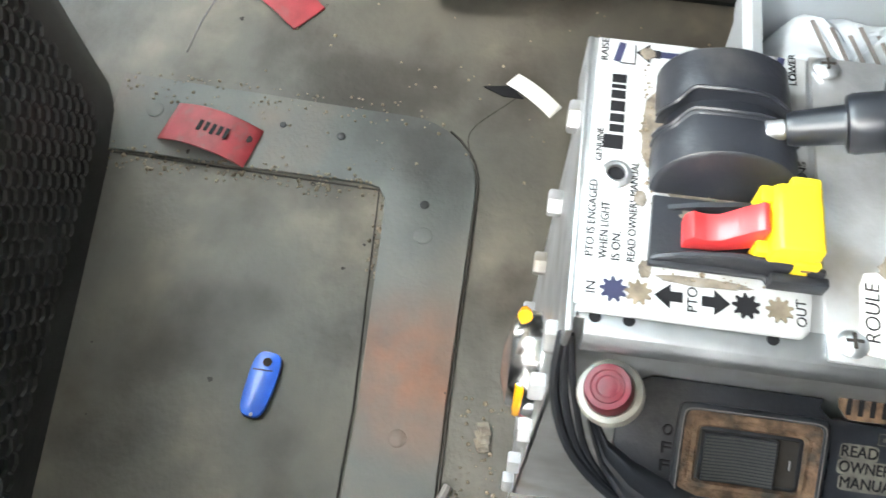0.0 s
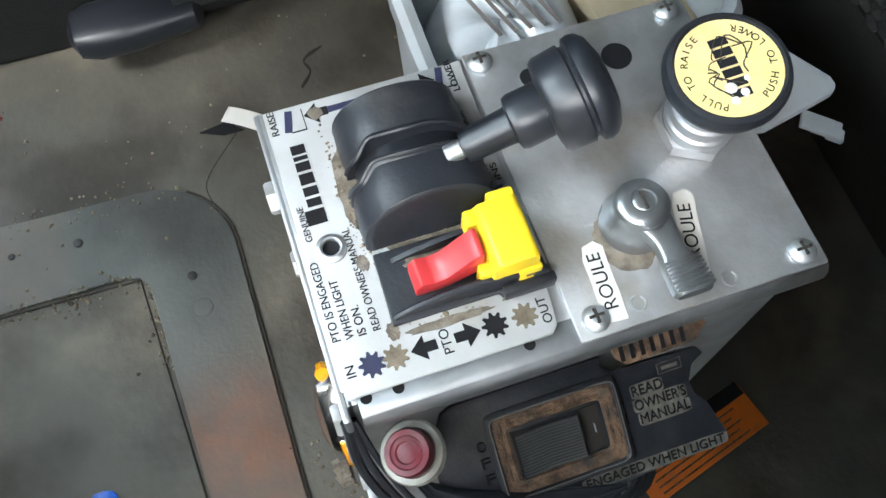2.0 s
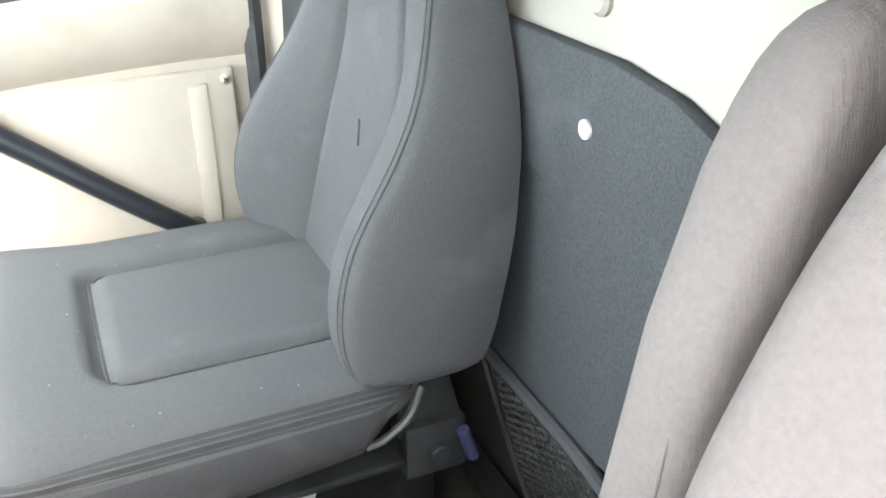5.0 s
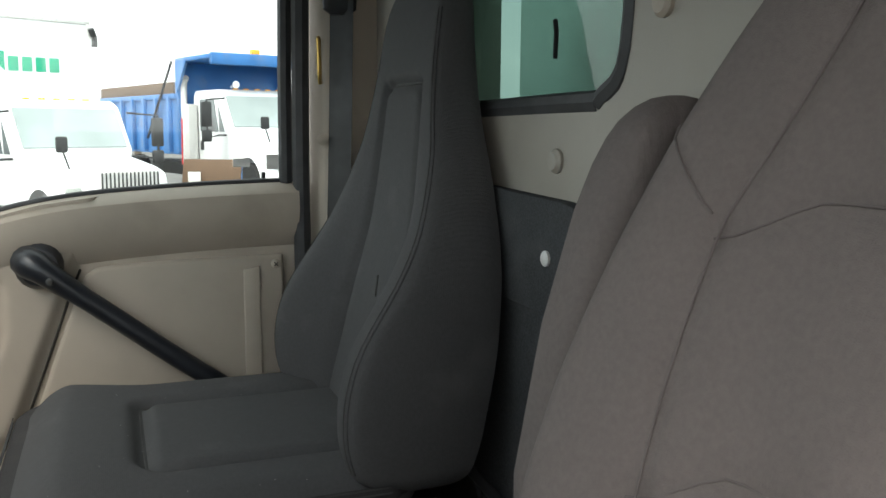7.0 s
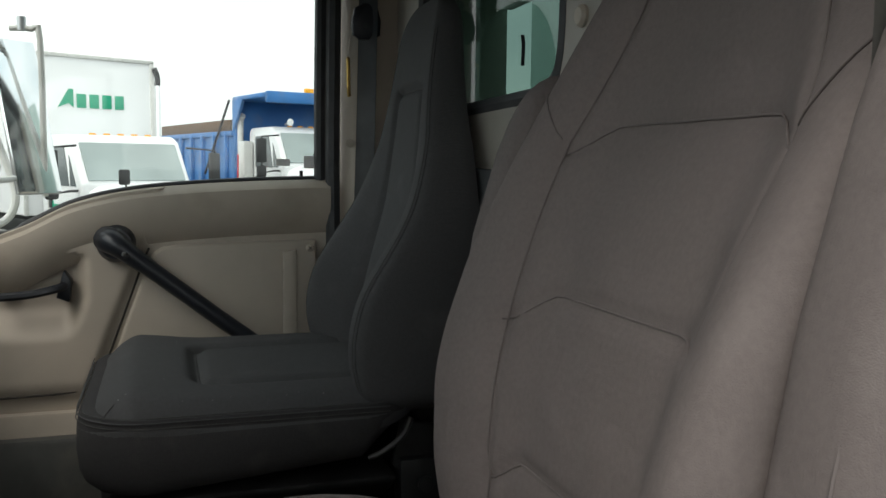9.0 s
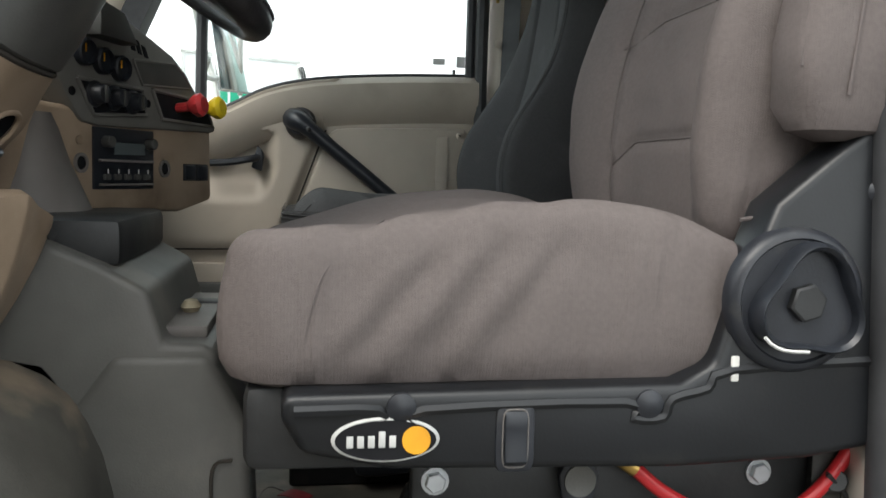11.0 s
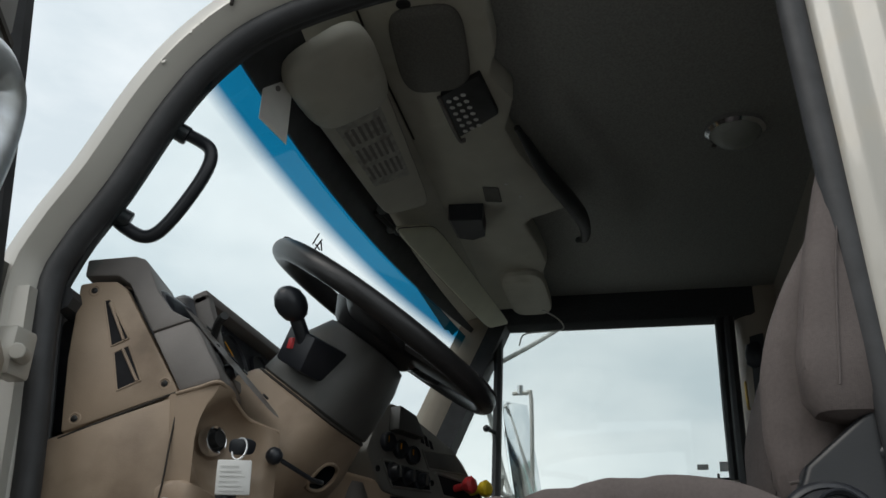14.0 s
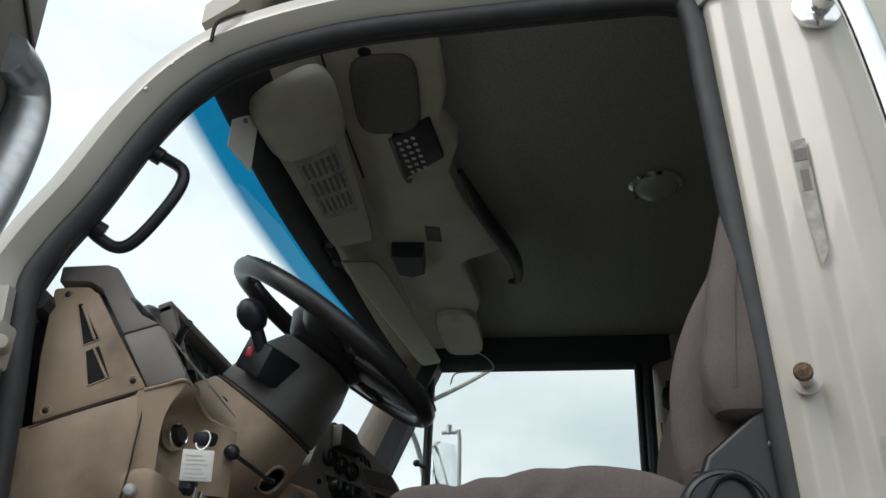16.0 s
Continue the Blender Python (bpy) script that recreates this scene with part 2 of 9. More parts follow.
M_STITCH = mat("stitch_thread", (0.33, 0.32, 0.31), 0.9, bump=0)
M_HEAD = mat("headliner_cloth", (0.335, 0.34, 0.325), 1.0, var=0.15, scale=200, bump=0.4, bscale=600, spec=0.1)
M_OVER = mat("overhead_plastic", (0.48, 0.465, 0.395), 0.55, var=0.10, scale=9, bump=0.12, bscale=500, dirt=(0.30, 0.27, 0.20), amount=0.15, dscale=9)
M_VISOR = mat("visor_vinyl", (0.70, 0.70, 0.54), 0.6, var=0.06, scale=12, bump=0.15, bscale=420)
M_PAINT = mat("cream_body_paint", (0.45, 0.43, 0.385), 0.32, var=0.05, scale=5, bump=0.02, bscale=90, dirt=(0.50, 0.44, 0.35), amount=0.14, dscale=9, coat=0.4)
M_STEEL = mat("brushed_steel", (0.58, 0.60, 0.62), 0.46, 0.95, var=0.16, scale=30, bump=0.05, bscale=500, dirt=(0.32, 0.30, 0.26), amount=0.18, dscale=22)
M_LIP = mat("dull_bent_steel", (0.33, 0.345, 0.36), 0.48, 0.85, var=0.3, scale=26, bump=0.06, bscale=400, dirt=(0.15, 0.135, 0.115), amount=0.38, dscale=18)
M_DUSTED = mat("dusty_panel_face", (0.135, 0.125, 0.105), 0.85, var=0.4, scale=160, bump=0.3, bscale=500, dirt=(0.05, 0.05, 0.05), amount=0.3, dscale=120)
M_STAIN = mat("brown_dust_film", (0.155, 0.130, 0.102), 0.9, var=0.5, scale=140, bump=0.3, bscale=500, dirt=(0.27, 0.25, 0.22), amount=0.35, dscale=90)
M_FOOT = mat("grimy_steel", (0.30, 0.30, 0.295), 0.6, 0.5, var=0.3, scale=30, bump=0.15, bscale=260, dirt=(0.075, 0.064, 0.050), amount=0.72, dscale=10)
M_ZINC = mat("zinc_plate", (0.55, 0.56, 0.57), 0.48, 0.8, var=0.22, scale=36, bump=0.10, bscale=420, dirt=(0.36, 0.32, 0.25), amount=0.28, dscale=26)
M_SATIN = mat("satin_zinc", (0.36, 0.385, 0.40), 0.3, 0.9, var=0.15, scale=60, bump=0.05, bscale=400, dirt=(0.25, 0.23, 0.2), amount=0.15, dscale=60)
M_CHROME = mat("chrome", (0.82, 0.83, 0.84), 0.14, 1.0, var=0.06, scale=40, bump=0.02, bscale=300)
M_PLATE = mat("satin_label_plate", (0.50, 0.51, 0.515), 0.42, 0.25, var=0.08, scale=40, bump=0.04, bscale=500, dirt=(0.36, 0.33, 0.285), amount=0.2, dscale=34)
M_INK = mat("black_ink", (0.016, 0.016, 0.018), 0.7, bump=0, spec=0.1)
M_INKBLUE = mat("dark_blue_ink", (0.025, 0.028, 0.07), 0.6, bump=0)
M_FILM = mat("weathered_film", (0.36, 0.35, 0.31), 0.35, var=0.25, scale=60, bump=0.2, bscale=180, dirt=(0.20, 0.18, 0.15), amount=0.35, dscale=40)
M_WHITE = mat("white_plastic", (0.74, 0.74, 0.72), 0.5, var=0.05, bump=0.05)
M_PAPER = mat("white_paper", (0.68, 0.67, 0.63), 0.8, var=0.06, bump=0.05)
M_RED = mat("red_plastic", (0.62, 0.045, 0.05), 0.38, var=0.1, scale=60, bump=0.04, coat=0.2)
M_REDBUCKLE = mat("buckle_red", (0.62, 0.07, 0.07), 0.45, var=0.1, scale=60, bump=0.05)
M_REDTAG = mat("dusty_red_tag", (0.27, 0.026, 0.034), 0.5, var=0.25, scale=50, bump=0.08, dirt=(0.14, 0.075, 0.068), amount=0.3, dscale=60)
M_REDLENS = mat("dull_red_lens", (0.17, 0.014, 0.028), 0.45, var=0.3, scale=90, bump=0.1, dirt=(0.19, 0.09, 0.095), amount=0.35, dscale=60)
M_YELLOW = mat("yellow_plastic", (0.86, 0.62, 0.02), 0.42, var=0.06, scale=60, bump=0.05)
M_YELLOWLABEL = mat("faded_yellow_label", (0.80, 0.65, 0.26), 0.5, var=0.12, scale=70, bump=0.1, bscale=300, dirt=(0.80, 0.48, 0.30), amount=0.4, dscale=45)
M_BLUE = mat("blue_plastic", (0.015, 0.12, 0.62), 0.35, var=0.08, scale=60, bump=0.04, coat=0.2)
M_ORANGE = mat("orange_plastic", (0.72, 0.17, 0.015), 0.45, var=0.12, scale=40, bump=0.05, dirt=(0.24, 0.09, 0.03), amount=0.25, dscale=35)
M_AMBER = mat("amber_lens", (0.90, 0.38, 0.01), 0.2, var=0.08, bump=0.02, coat=0.5)
M_TUB = mat("grey_tub_plastic", (0.40, 0.44, 0.47), 0.42, var=0.06, scale=14, bump=0.06, dirt=(0.30, 0.30, 0.28), amount=0.15, dscale=14)
M_BAGPAPER = mat("brown_card", (0.38, 0.32, 0.22), 0.8, var=0.1, scale=30, bump=0.1)
M_BAG = mat("clear_bag_film", (0.55, 0.60, 0.64), 0.25, var=0.12, scale=40, bump=0.2, bscale=60, coat=0.3)
M_RUST = mat("rusty_frame", (0.145, 0.088, 0.053), 0.9, var=0.6, scale=150, bump=0.8, bscale=300, dirt=(0.040, 0.035, 0.030), amount=0.5, dscale=80)
M_HOSE = mat("red_hose_rubber", (0.55, 0.025, 0.03), 0.35, var=0.1, bump=0.03)
M_BRASS = mat("brass", (0.50, 0.33, 0.10), 0.35, 1.0, var=0.15, bump=0.04)
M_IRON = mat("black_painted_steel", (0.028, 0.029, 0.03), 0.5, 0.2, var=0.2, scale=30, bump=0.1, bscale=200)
M_MIRROR = mat("mirror_glass", (0.85, 0.87, 0.88), 0.03, 1.0, var=0.0, bump=0)
M_ASPHALT = mat("yard_asphalt", (0.095, 0.092, 0.088), 0.9, var=0.3, scale=1.5, bump=0.4, bscale=30, dirt=(0.16, 0.15, 0.135), amount=0.35, dscale=0.4)
M_TRUCKWHITE = mat("white_truck_paint", (0.80, 0.81, 0.82), 0.35, var=0.03, scale=2, bump=0.0, coat=0.3)
M_TRUCKBLUE = mat("blue_truck_paint", (0.03, 0.16, 0.42), 0.45, var=0.15, scale=2, bump=0.05, dirt=(0.16, 0.20, 0.27), amount=0.2, dscale=1.5)
M_BODYTEAL = mat("faded_green_steel", (0.30, 0.40, 0.37), 0.6, var=0.12, scale=2.5, bump=0.08, bscale=60, dirt=(0.20, 0.23, 0.21), amount=0.3, dscale=3.0, stretch=(1, 1, 0.25))
M_TYRE = mat("tyre_rubber", (0.02, 0.02, 0.02), 0.8, bump=0.1)
M_DARKGLASS = mat("truck_window_glass", (0.10, 0.12, 0.125), 0.08, var=0.1, scale=1, bump=0)
M_GREEN = mat("green_paint", (0.0, 0.30, 0.17), 0.5, var=0.04, bump=0)
M_LEAF = mat("leaves", (0.07, 0.09, 0.045), 0.8, var=0.4, scale=4, bump=0)
M_BARK = mat("bark", (0.10, 0.08, 0.06), 0.9, var=0.3, bump=0.3)
M_DOME = mat("dome_lens", (0.36, 0.38, 0.35), 0.25, var=0.05, bump=0.05)
M_SPEAKER = mat("speaker_cloth", (0.15, 0.145, 0.13), 0.9, var=0.2, scale=300, bump=0.6, bscale=800)
M_GREYCAP = mat("logo_grey", (0.62, 0.62, 0.60), 0.5, bump=0)
M_LOGO_O = mat("logo_orange", (0.85, 0.38, 0.02), 0.5, bump=0)
M_CRACK = mat("crack_dirt", (0.035, 0.03, 0.025), 0.9, bump=0)

M_GLASS, _g1, _g2, _g3 = glass("window_glass", (0.93, 0.96, 0.95))
M_REARGLASS, _g1, _g2, _g3 = glass("rear_window_glass", (0.36, 0.46, 0.43))
# windscreen with a blue sun band along its top edge
M_SCREEN, _tr, _n, _l = glass("windscreen_glass", (0.9, 0.95, 0.95))
_geo = _n.new("ShaderNodeNewGeometry")
_sep = _n.new("ShaderNodeSeparateXYZ")
_mr = _n.new("ShaderNodeValToRGB")
_rng = _n.new("ShaderNodeMapRange")
_rng.inputs["From Min"].default_value, _rng.inputs["From Max"].default_value = 1.172 * U, 1.200 * U
_l.new(_geo.outputs["Position"], _sep.inputs["Vector"])
_skew = _n.new("ShaderNodeMath")
_skew.operation = "MULTIPLY_ADD"
_skew.inputs[1].default_value, _skew.inputs[2].default_value = -0.072, -0.0504 * U
_add = _n.new("ShaderNodeMath")
_l.new(_sep.outputs["X"], _skew.inputs[0])
_l.new(_skew.outputs["Value"], _add.inputs[0])
_l.new(_sep.outputs["Z"], _add.inputs[1])
_l.new(_add.outputs["Value"], _rng.inputs["Value"])
_l.new(_rng.outputs["Result"], _mr.inputs["Fac"])
_mr.color_ramp.elements[0].color, _mr.color_ramp.elements[1].color = (0.90, 0.95, 0.95, 1), (0.006, 0.165, 0.31, 1)
_l.new(_mr.outputs["Color"], _tr.inputs["Color"])


# ---- shaping helpers ----
ORIGIN = {}


def thing(name, at, label, category, group="", kind=""):
    """An empty at the base of a thing; its parts hang under it."""
    ob = new(name)
    ob.empty_display_size = 0.05
    ob.location = Vector(at) * U
    ORIGIN[ob] = Vector(at)
    return tagged(ob, label, category, group, kind)


def part(name, bm, material, parent, label="", smooth=38, kind="", category=""):
    """One mesh object from a bmesh in drawing units, under a thing or a part, or on its own."""
    o = ORIGIN.get(parent, Vector((0, 0, 0)))
    bmesh.ops.transform(bm, matrix=Matrix.Scale(U, 4) @ Matrix.Translation(-o), verts=bm.verts)
    bmesh.ops.recalc_face_normals(bm, faces=bm.faces)
    me = bpy.data.meshes.new(name)
    bm.to_mesh(me)
    bm.free()
    me.materials.append(material)
    if smooth:
        me.shade_smooth()
        me.set_sharp_from_angle(angle=radians(smooth))
    ob = new(name, me)
    ob.parent = parent
    ORIGIN[ob] = o
    return tagged(ob, label, category, "", kind)


def solo(name, bm, material, label, category, kind="", smooth=38):
    """A thing that is one mesh, with its origin at its base."""
    c = sum((v.co for v in bm.verts), Vector()) / len(bm.verts)
    c.z = min(v.co.z for v in bm.verts)
    bmesh.ops.transform(bm, matrix=Matrix.Scale(U, 4) @ Matrix.Translation(-c), verts=bm.verts)
    bmesh.ops.recalc_face_normals(bm, faces=bm.faces)
    me = bpy.data.meshes.new(name)
    bm.to_mesh(me)
    bm.free()
    me.materials.append(material)
    if smooth:
        me.shade_smooth()
        me.set_sharp_from_angle(angle=radians(smooth))
    ob = new(name, me)
    ob.location = c * U
    ORIGIN[ob] = c
    return tagged(ob, label, category, "", kind)


def bevel(bm, r, seg=2, angle=30):
    if r > 0:
        bm.normal_update()
        es = [e for e in bm.edges if len(e.link_faces) == 2 and e.calc_face_angle(0) > radians(angle)]
        bmesh.ops.bevel(bm, geom=es, offset=r, segments=seg, profile=0.5, affect="EDGES", clamp_overlap=True)
    return bm


def rbox(x0, x1, y0, y1, z0, z1, r=0.003, seg=2):
    bm = bmesh.new()
    bmesh.ops.create_cube(bm, size=1, matrix=Matrix.LocRotScale(((x0 + x1) / 2, (y0 + y1) / 2, (z0 + z1) / 2), None, (abs(x1 - x0), abs(y1 - y0), abs(z1 - z0))))
    return bevel(bm, r, seg)


def prism(pts, axis, a, b, r=0.0, seg=2, angle=30):
    """A polygon in the two other axes, pulled along axis from a to b."""
    bm = bmesh.new()
    k = "xyz".index(axis)

    def at(p, v):
        c = list(p)
        c.insert(k, v)
        return bm.verts.new(c)

    lo, hi = [at(p, a) for p in pts], [at(p, b) for p in pts]
    n = len(pts)
    for i in range(n):
        bm.faces.new((lo[i], lo[(i + 1) % n], hi[(i + 1) % n], hi[i]))
    bm.faces.new(lo[::-1])
    bm.faces.new(hi)
    bmesh.ops.recalc_face_normals(bm, faces=bm.faces)
    return bevel(bm, r, seg, angle)


def loft(rings, caps=True, closed=True):
    bm = bmesh.new()
    vs = [[bm.verts.new(p) for p in ring] for ring in rings]
    n = len(vs[0])
    for a, b in zip(vs, vs[1:]):
        for i in range(n if closed else n - 1):
            j = (i + 1) % n
            bm.faces.new((a[i], a[j], b[j], b[i]))
    if caps and closed:
        bm.faces.new(vs[0][::-1])
        bm.faces.new(vs[-1])
    bmesh.ops.recalc_face_normals(bm, faces=bm.faces)
    return bm


def spline(pts, k=6):
    """A smooth way through points."""
    p = [Vector(q) for q in pts]
    if len(p) < 3:
        return p
    p = [2 * p[0] - p[1], *p, 2 * p[-1] - p[-2]]
    out = []
    for i in range(1, len(p) - 2):
        for s in range(k):
            t = s / k
            a, b, c, d = p[i - 1], p[i], p[i + 1], p[i + 2]
            out.append(0.5 * ((2 * b) + (c - a) * t + (2 * a - 5 * b + 4 * c - d) * t * t + (3 * b - a - 3 * c + d) * t**3))
    out.append(p[-2])
    return out


def tube(pts, r, n=10, smooth=True, k=6, flat=1.0):
    way = spline(pts, k) if smooth else [Vector(q) for q in pts]
    rings, up = [], None
    for i, p in enumerate(way):
        d = (way[min(i + 1, len(way) - 1)] - way[max(i - 1, 0)]).normalized()
        if up is None:
            up = d.orthogonal().normalized()
        up = (up - d * up.dot(d)).normalized()
        side = d.cross(up)
        rr = r(i / (len(way) - 1)) if callable(r) else r
        rings.append([p + (up * math.cos(2 * math.pi * j / n) + side * flat * math.sin(2 * math.pi * j / n)) * rr for j in range(n)])
    return loft(rings)


def basis(axis):
    z = Vector(axis).normalized()
    x = z.orthogonal().normalized() if abs(z.z) < 0.99 else Vector((1, 0, 0))
    x = (x - z * x.dot(z)).normalized()
    return x, z.cross(x), z


def lathe(profile, at, axis=(0, 0, 1), n=28):
    """Rings of (radius, height) round an axis."""
    x, y, z = basis(axis)
    o = Vector(at)
    return loft([[o + z * h + (x * math.cos(2 * math.pi * j / n) + y * math.sin(2 * math.pi * j / n)) * max(r, 1e-4) for j in range(n)] for r, h in profile])


def cyl(p0, p1, r, n=20, c=0.12, r1=None):
    p0, p1 = Vector(p0), Vector(p1)
    h = (p1 - p0).length
    r1 = r if r1 is None else r1
    e, f = min(r * c, h * 0.3), min(r1 * c, h * 0.3)
    return lathe([(r - e, 0), (r, e), (r1, h - f), (r1 - f, h)], p0, p1 - p0, n)


def hexnut(at, axis, r, h):
    return lathe([(r * 0.9, 0), (r, h * 0.12), (r, h * 0.85), (r * 0.88, h)], at, axis, 6)


def ring2(w, d, n=28, e=3.0):
    """A rounded rectangle of half sizes w, d."""
    out = []
    for j in range(n):
        a = 2 * math.pi * j / n
        c, s = math.cos(a), math.sin(a)
        out.append((w * math.copysign(abs(c) ** (2 / e), c), d * math.copysign(abs(s) ** (2 / e), s)))
    return out


def join(*bms):
    out = bmesh.new()
    for b in bms:
        me = bpy.data.meshes.new("tmp")
        b.to_mesh(me)
        b.free()
        out.from_mesh(me)
        bpy.data.meshes.remove(me)
    return out


def moved(bm, m):
    bmesh.ops.transform(bm, matrix=m, verts=bm.verts)
    return bm


def axes(o, a, b, c):
    return Matrix.Translation(Vector(o)) @ Matrix((Vector(a), Vector(b), Vector(c))).transposed().to_4x4()


def words(body, size, m, depth=0.0003, align="CENTER"):
    """Raised lettering, laid out by the matrix m."""
    cu = bpy.data.curves.new("lettering", "FONT")
    cu.body, cu.size, cu.extrude, cu.align_x, cu.align_y = body, size, depth, align, "CENTER"
    ob = bpy.data.objects.new("lettering", cu)
    scene.collection.objects.link(ob)
    bpy.context.view_layer.update()
    me = bpy.data.meshes.new_from_object(ob)
    bm = bmesh.new()
    bm.from_mesh(me)
    bpy.data.objects.remove(ob)
    bpy.data.curves.remove(cu)
    bpy.data.meshes.remove(me)
    return moved(bm, m)


def honeycomb(origin, du, dv, nu, nv, cell, depth):
    """A sheet of round-cornered pits set in a raised six-sided net over the plane of du and dv."""
    o, u, v = Vector(origin), Vector(du).normalized(), Vector(dv).normalized()
    w = u.cross(v).normalized()
    verts, faces = [], []
    for a in range(nu):
        for b in range(nv):
            c = o + u * (a * cell * 0.866 + (b % 2) * cell * 0.433) + v * (b * cell * 0.75)
            s = len(verts)
            for rad, low in ((0.5, 0), (0.43, 0), (0.41, -0.5 * depth), (0.38, -depth)):
                for j in range(12):
                    t = math.pi / 6 + j * math.pi / 6
                    rr = rad * (1.0 if j % 2 == 0 else 0.866 + 0.11 * (0.5 - rad) / 0.2)
                    verts.append(c + (u * math.cos(t) + v * math.sin(t)) * cell * rr + w * low)
            for k in range(3):
                for j in range(12):
                    q = (j + 1) % 12
                    faces.append((s + 12 * k + j, s + 12 * k + q, s + 12 * k + 12 + q, s + 12 * k + 12 + j))
            faces.append(tuple(s + 36 + j for j in range(12)))
    me = bpy.data.meshes.new("tmp")
    me.from_pydata([tuple(p) for p in verts], [], faces)
    bm = bmesh.new()
    bm.from_mesh(me)
    bpy.data.meshes.remove(me)
    return bm


def screw(at, axis, r, parent, material=None, name="screw"):
    """A pan-head screw with a cross recess."""
    head = lathe([(r, 0), (r, r * 0.25), (r * 0.75, r * 0.55), (r * 0.3, r * 0.68), (0.0002, r * 0.7)], at, axis, 14)
    s = part(name, head, material or M_STEEL, parent)
    x, y, z = basis(axis)
    p = Vector(at) + z * r * 0.66
    cross = join(cyl(p - x * r * 0.55, p + x * r * 0.55, r * 0.13, 6), cyl(p - y * r * 0.55, p + y * r * 0.55, r * 0.13, 6))
    part("slot", cross, M_CRACK, s)
    return s


# ---- large structure ----
def outline_offset(pts, d):
    """Points of an open outline in (y, z), pushed outwards by d."""
    out = []
    for i, p in enumerate(pts):
        a, b = Vector(pts[max(i - 1, 0)]), Vector(pts[min(i + 1, len(pts) - 1)])
        t = (b - a).normalized()
        out.append((p[0] + t.y * d, p[1] - t.x * d))
    return out


solo("ground", rbox(-300, 300, -300, 300, -1.2, -1.08, 0), M_ASPHALT, "grey worn asphalt of a truck yard", "ground", "structure", smooth=0)
solo("floor", rbox(-0.80, 0.93, -0.20, 1.16, -0.05, 0.0, 0.004), M_FLOOR, "dirty brown-grey rubber cab floor mat", "floor", "structure")

# rear wall: carpet, lower rubber sheet, cream upper panel with a window
part("wall_rear", rbox(-0.80, 0.93, -0.06, -0.001, 0.525, 0.90, 0.004), M_CARPET, None, "dark grey carpeted cab rear wall", kind="structure", category="wall")
edge = prism([(-0.80, 0.88), (-0.45, 0.885), (-0.12, 0.89), (-0.03, 0.90), (0.02, 0.918), (0.10, 0.93), (0.30, 0.935), (0.93, 0.935), (0.93, 0.80), (-0.80, 0.80)], "y", -0.012, 0.006, 0.003)
part("carpet_flap", edge, M_CARPET, None, "carpet edge lapped over the cream wall panel", kind="structure", category="wall")
W0, W1, WZ0, WZ1 = 0.014, 0.66, 1.035, 1.34
upper = join(rbox(-0.80, W0, -0.07, -0.012, 0.86, 1.50, 0.0), rbox(W1, 0.93, -0.07, -0.012, 0.86, 1.50, 0.0), rbox(W0, W1, -0.07, -0.012, 0.86, WZ0, 0.0), rbox(W0, W1, -0.07, -0.012, WZ1, 1.50, 0.0))
part("wall_rear_upper", upper, M_CREAM, None, "cream plastic upper rear wall panel", kind="structure", category="wall", smooth=0)
win = thing("window_rear", ((W0 + W1) / 2, -0.05, WZ0), "greenish rear cab window in a black rubber seal", "window", kind="structure")
loop = [(W0 + 0.05, WZ0), (W1 - 0.05, WZ0), (W1, WZ0 + 0.05), (W1, WZ1 - 0.05), (W1 - 0.05, WZ1), (W0 + 0.05, WZ1), (W0, WZ1 - 0.05), (W0, WZ0 + 0.05), (W0 + 0.05, WZ0)]
part("seal", tube([(x, -0.02, z) for x, z in loop], 0.013, 8, k=5), M_RUBBER, win)
part("pane", rbox(W0, W1, -0.052, -0.047, WZ0, WZ1, 0), M_REARGLASS, win).visible_shadow = False
part("corner_fillet", prism([(W0 - 0.002, WZ0 - 0.002), (W0 + 0.05, WZ0 - 0.002), (W0 + 0.015, WZ0 + 0.013), (W0 - 0.002, WZ0 + 0.05)], "y", -0.04, -0.013), M_CREAM, win)
part("mark", tube([(0.218, -0.044, 1.135), (0.214, -0.044, 1.12), (0.216, -0.044, 1.09)], 0.003, 6), M_INK, win, "black smear on the glass")
for x, z in ((-0.049, 1.12), (0.144, 0.972), (-0.5, 1.12)):
    solo("panel_button", lathe([(0.014, 0), (0.014, 0.004), (0.010, 0.008), (0.0005, 0.009)], (x, -0.012, z), (0, 1, 0), 16), M_DOORTAN if z > 1 else M_CREAM, "round push fastener on the cream wall panel", "fastener")
for x, z in ((0.130, 0.865), (0.010, 0.640)):
    solo("carpet_button", lathe([(0.0088, 0), (0.0088, 0.003), (0.005, 0.0055), (0.0005, 0.006)], (x, -0.001 if z < 0.8 else 0.0065, z), (0, 1, 0), 18), M_GREYCAP, "pale round push fastener on the dark carpet", "fastener")
# lower sloping rubber sheet with six-sided pits
sheet = thing("rubber_wall_sheet", (0, -0.05, 0.0), "dark rubber sheet with honeycomb relief on the lower rear wall", "wall mat", kind="structure")
part("backing", prism([(-0.24, -0.02), (-0.160, 0.0), (-0.027, 0.50), (-0.012, 0.53), (-0.012, 0.56), (-0.06, 0.56), (-0.30, 0.0)], "x", -0.80, 0.93), M_CRACK, sheet)
slope = Vector((0, 0.133, 0.50)).normalized()
part("honeycomb", honeycomb(Vector((-0.66, -0.0845, 0.222)), slope, (1, 0, 0), 22, 86, 0.0155, 0.0090), M_HEX, sheet, "honeycomb relief", smooth=0, kind="stuff")
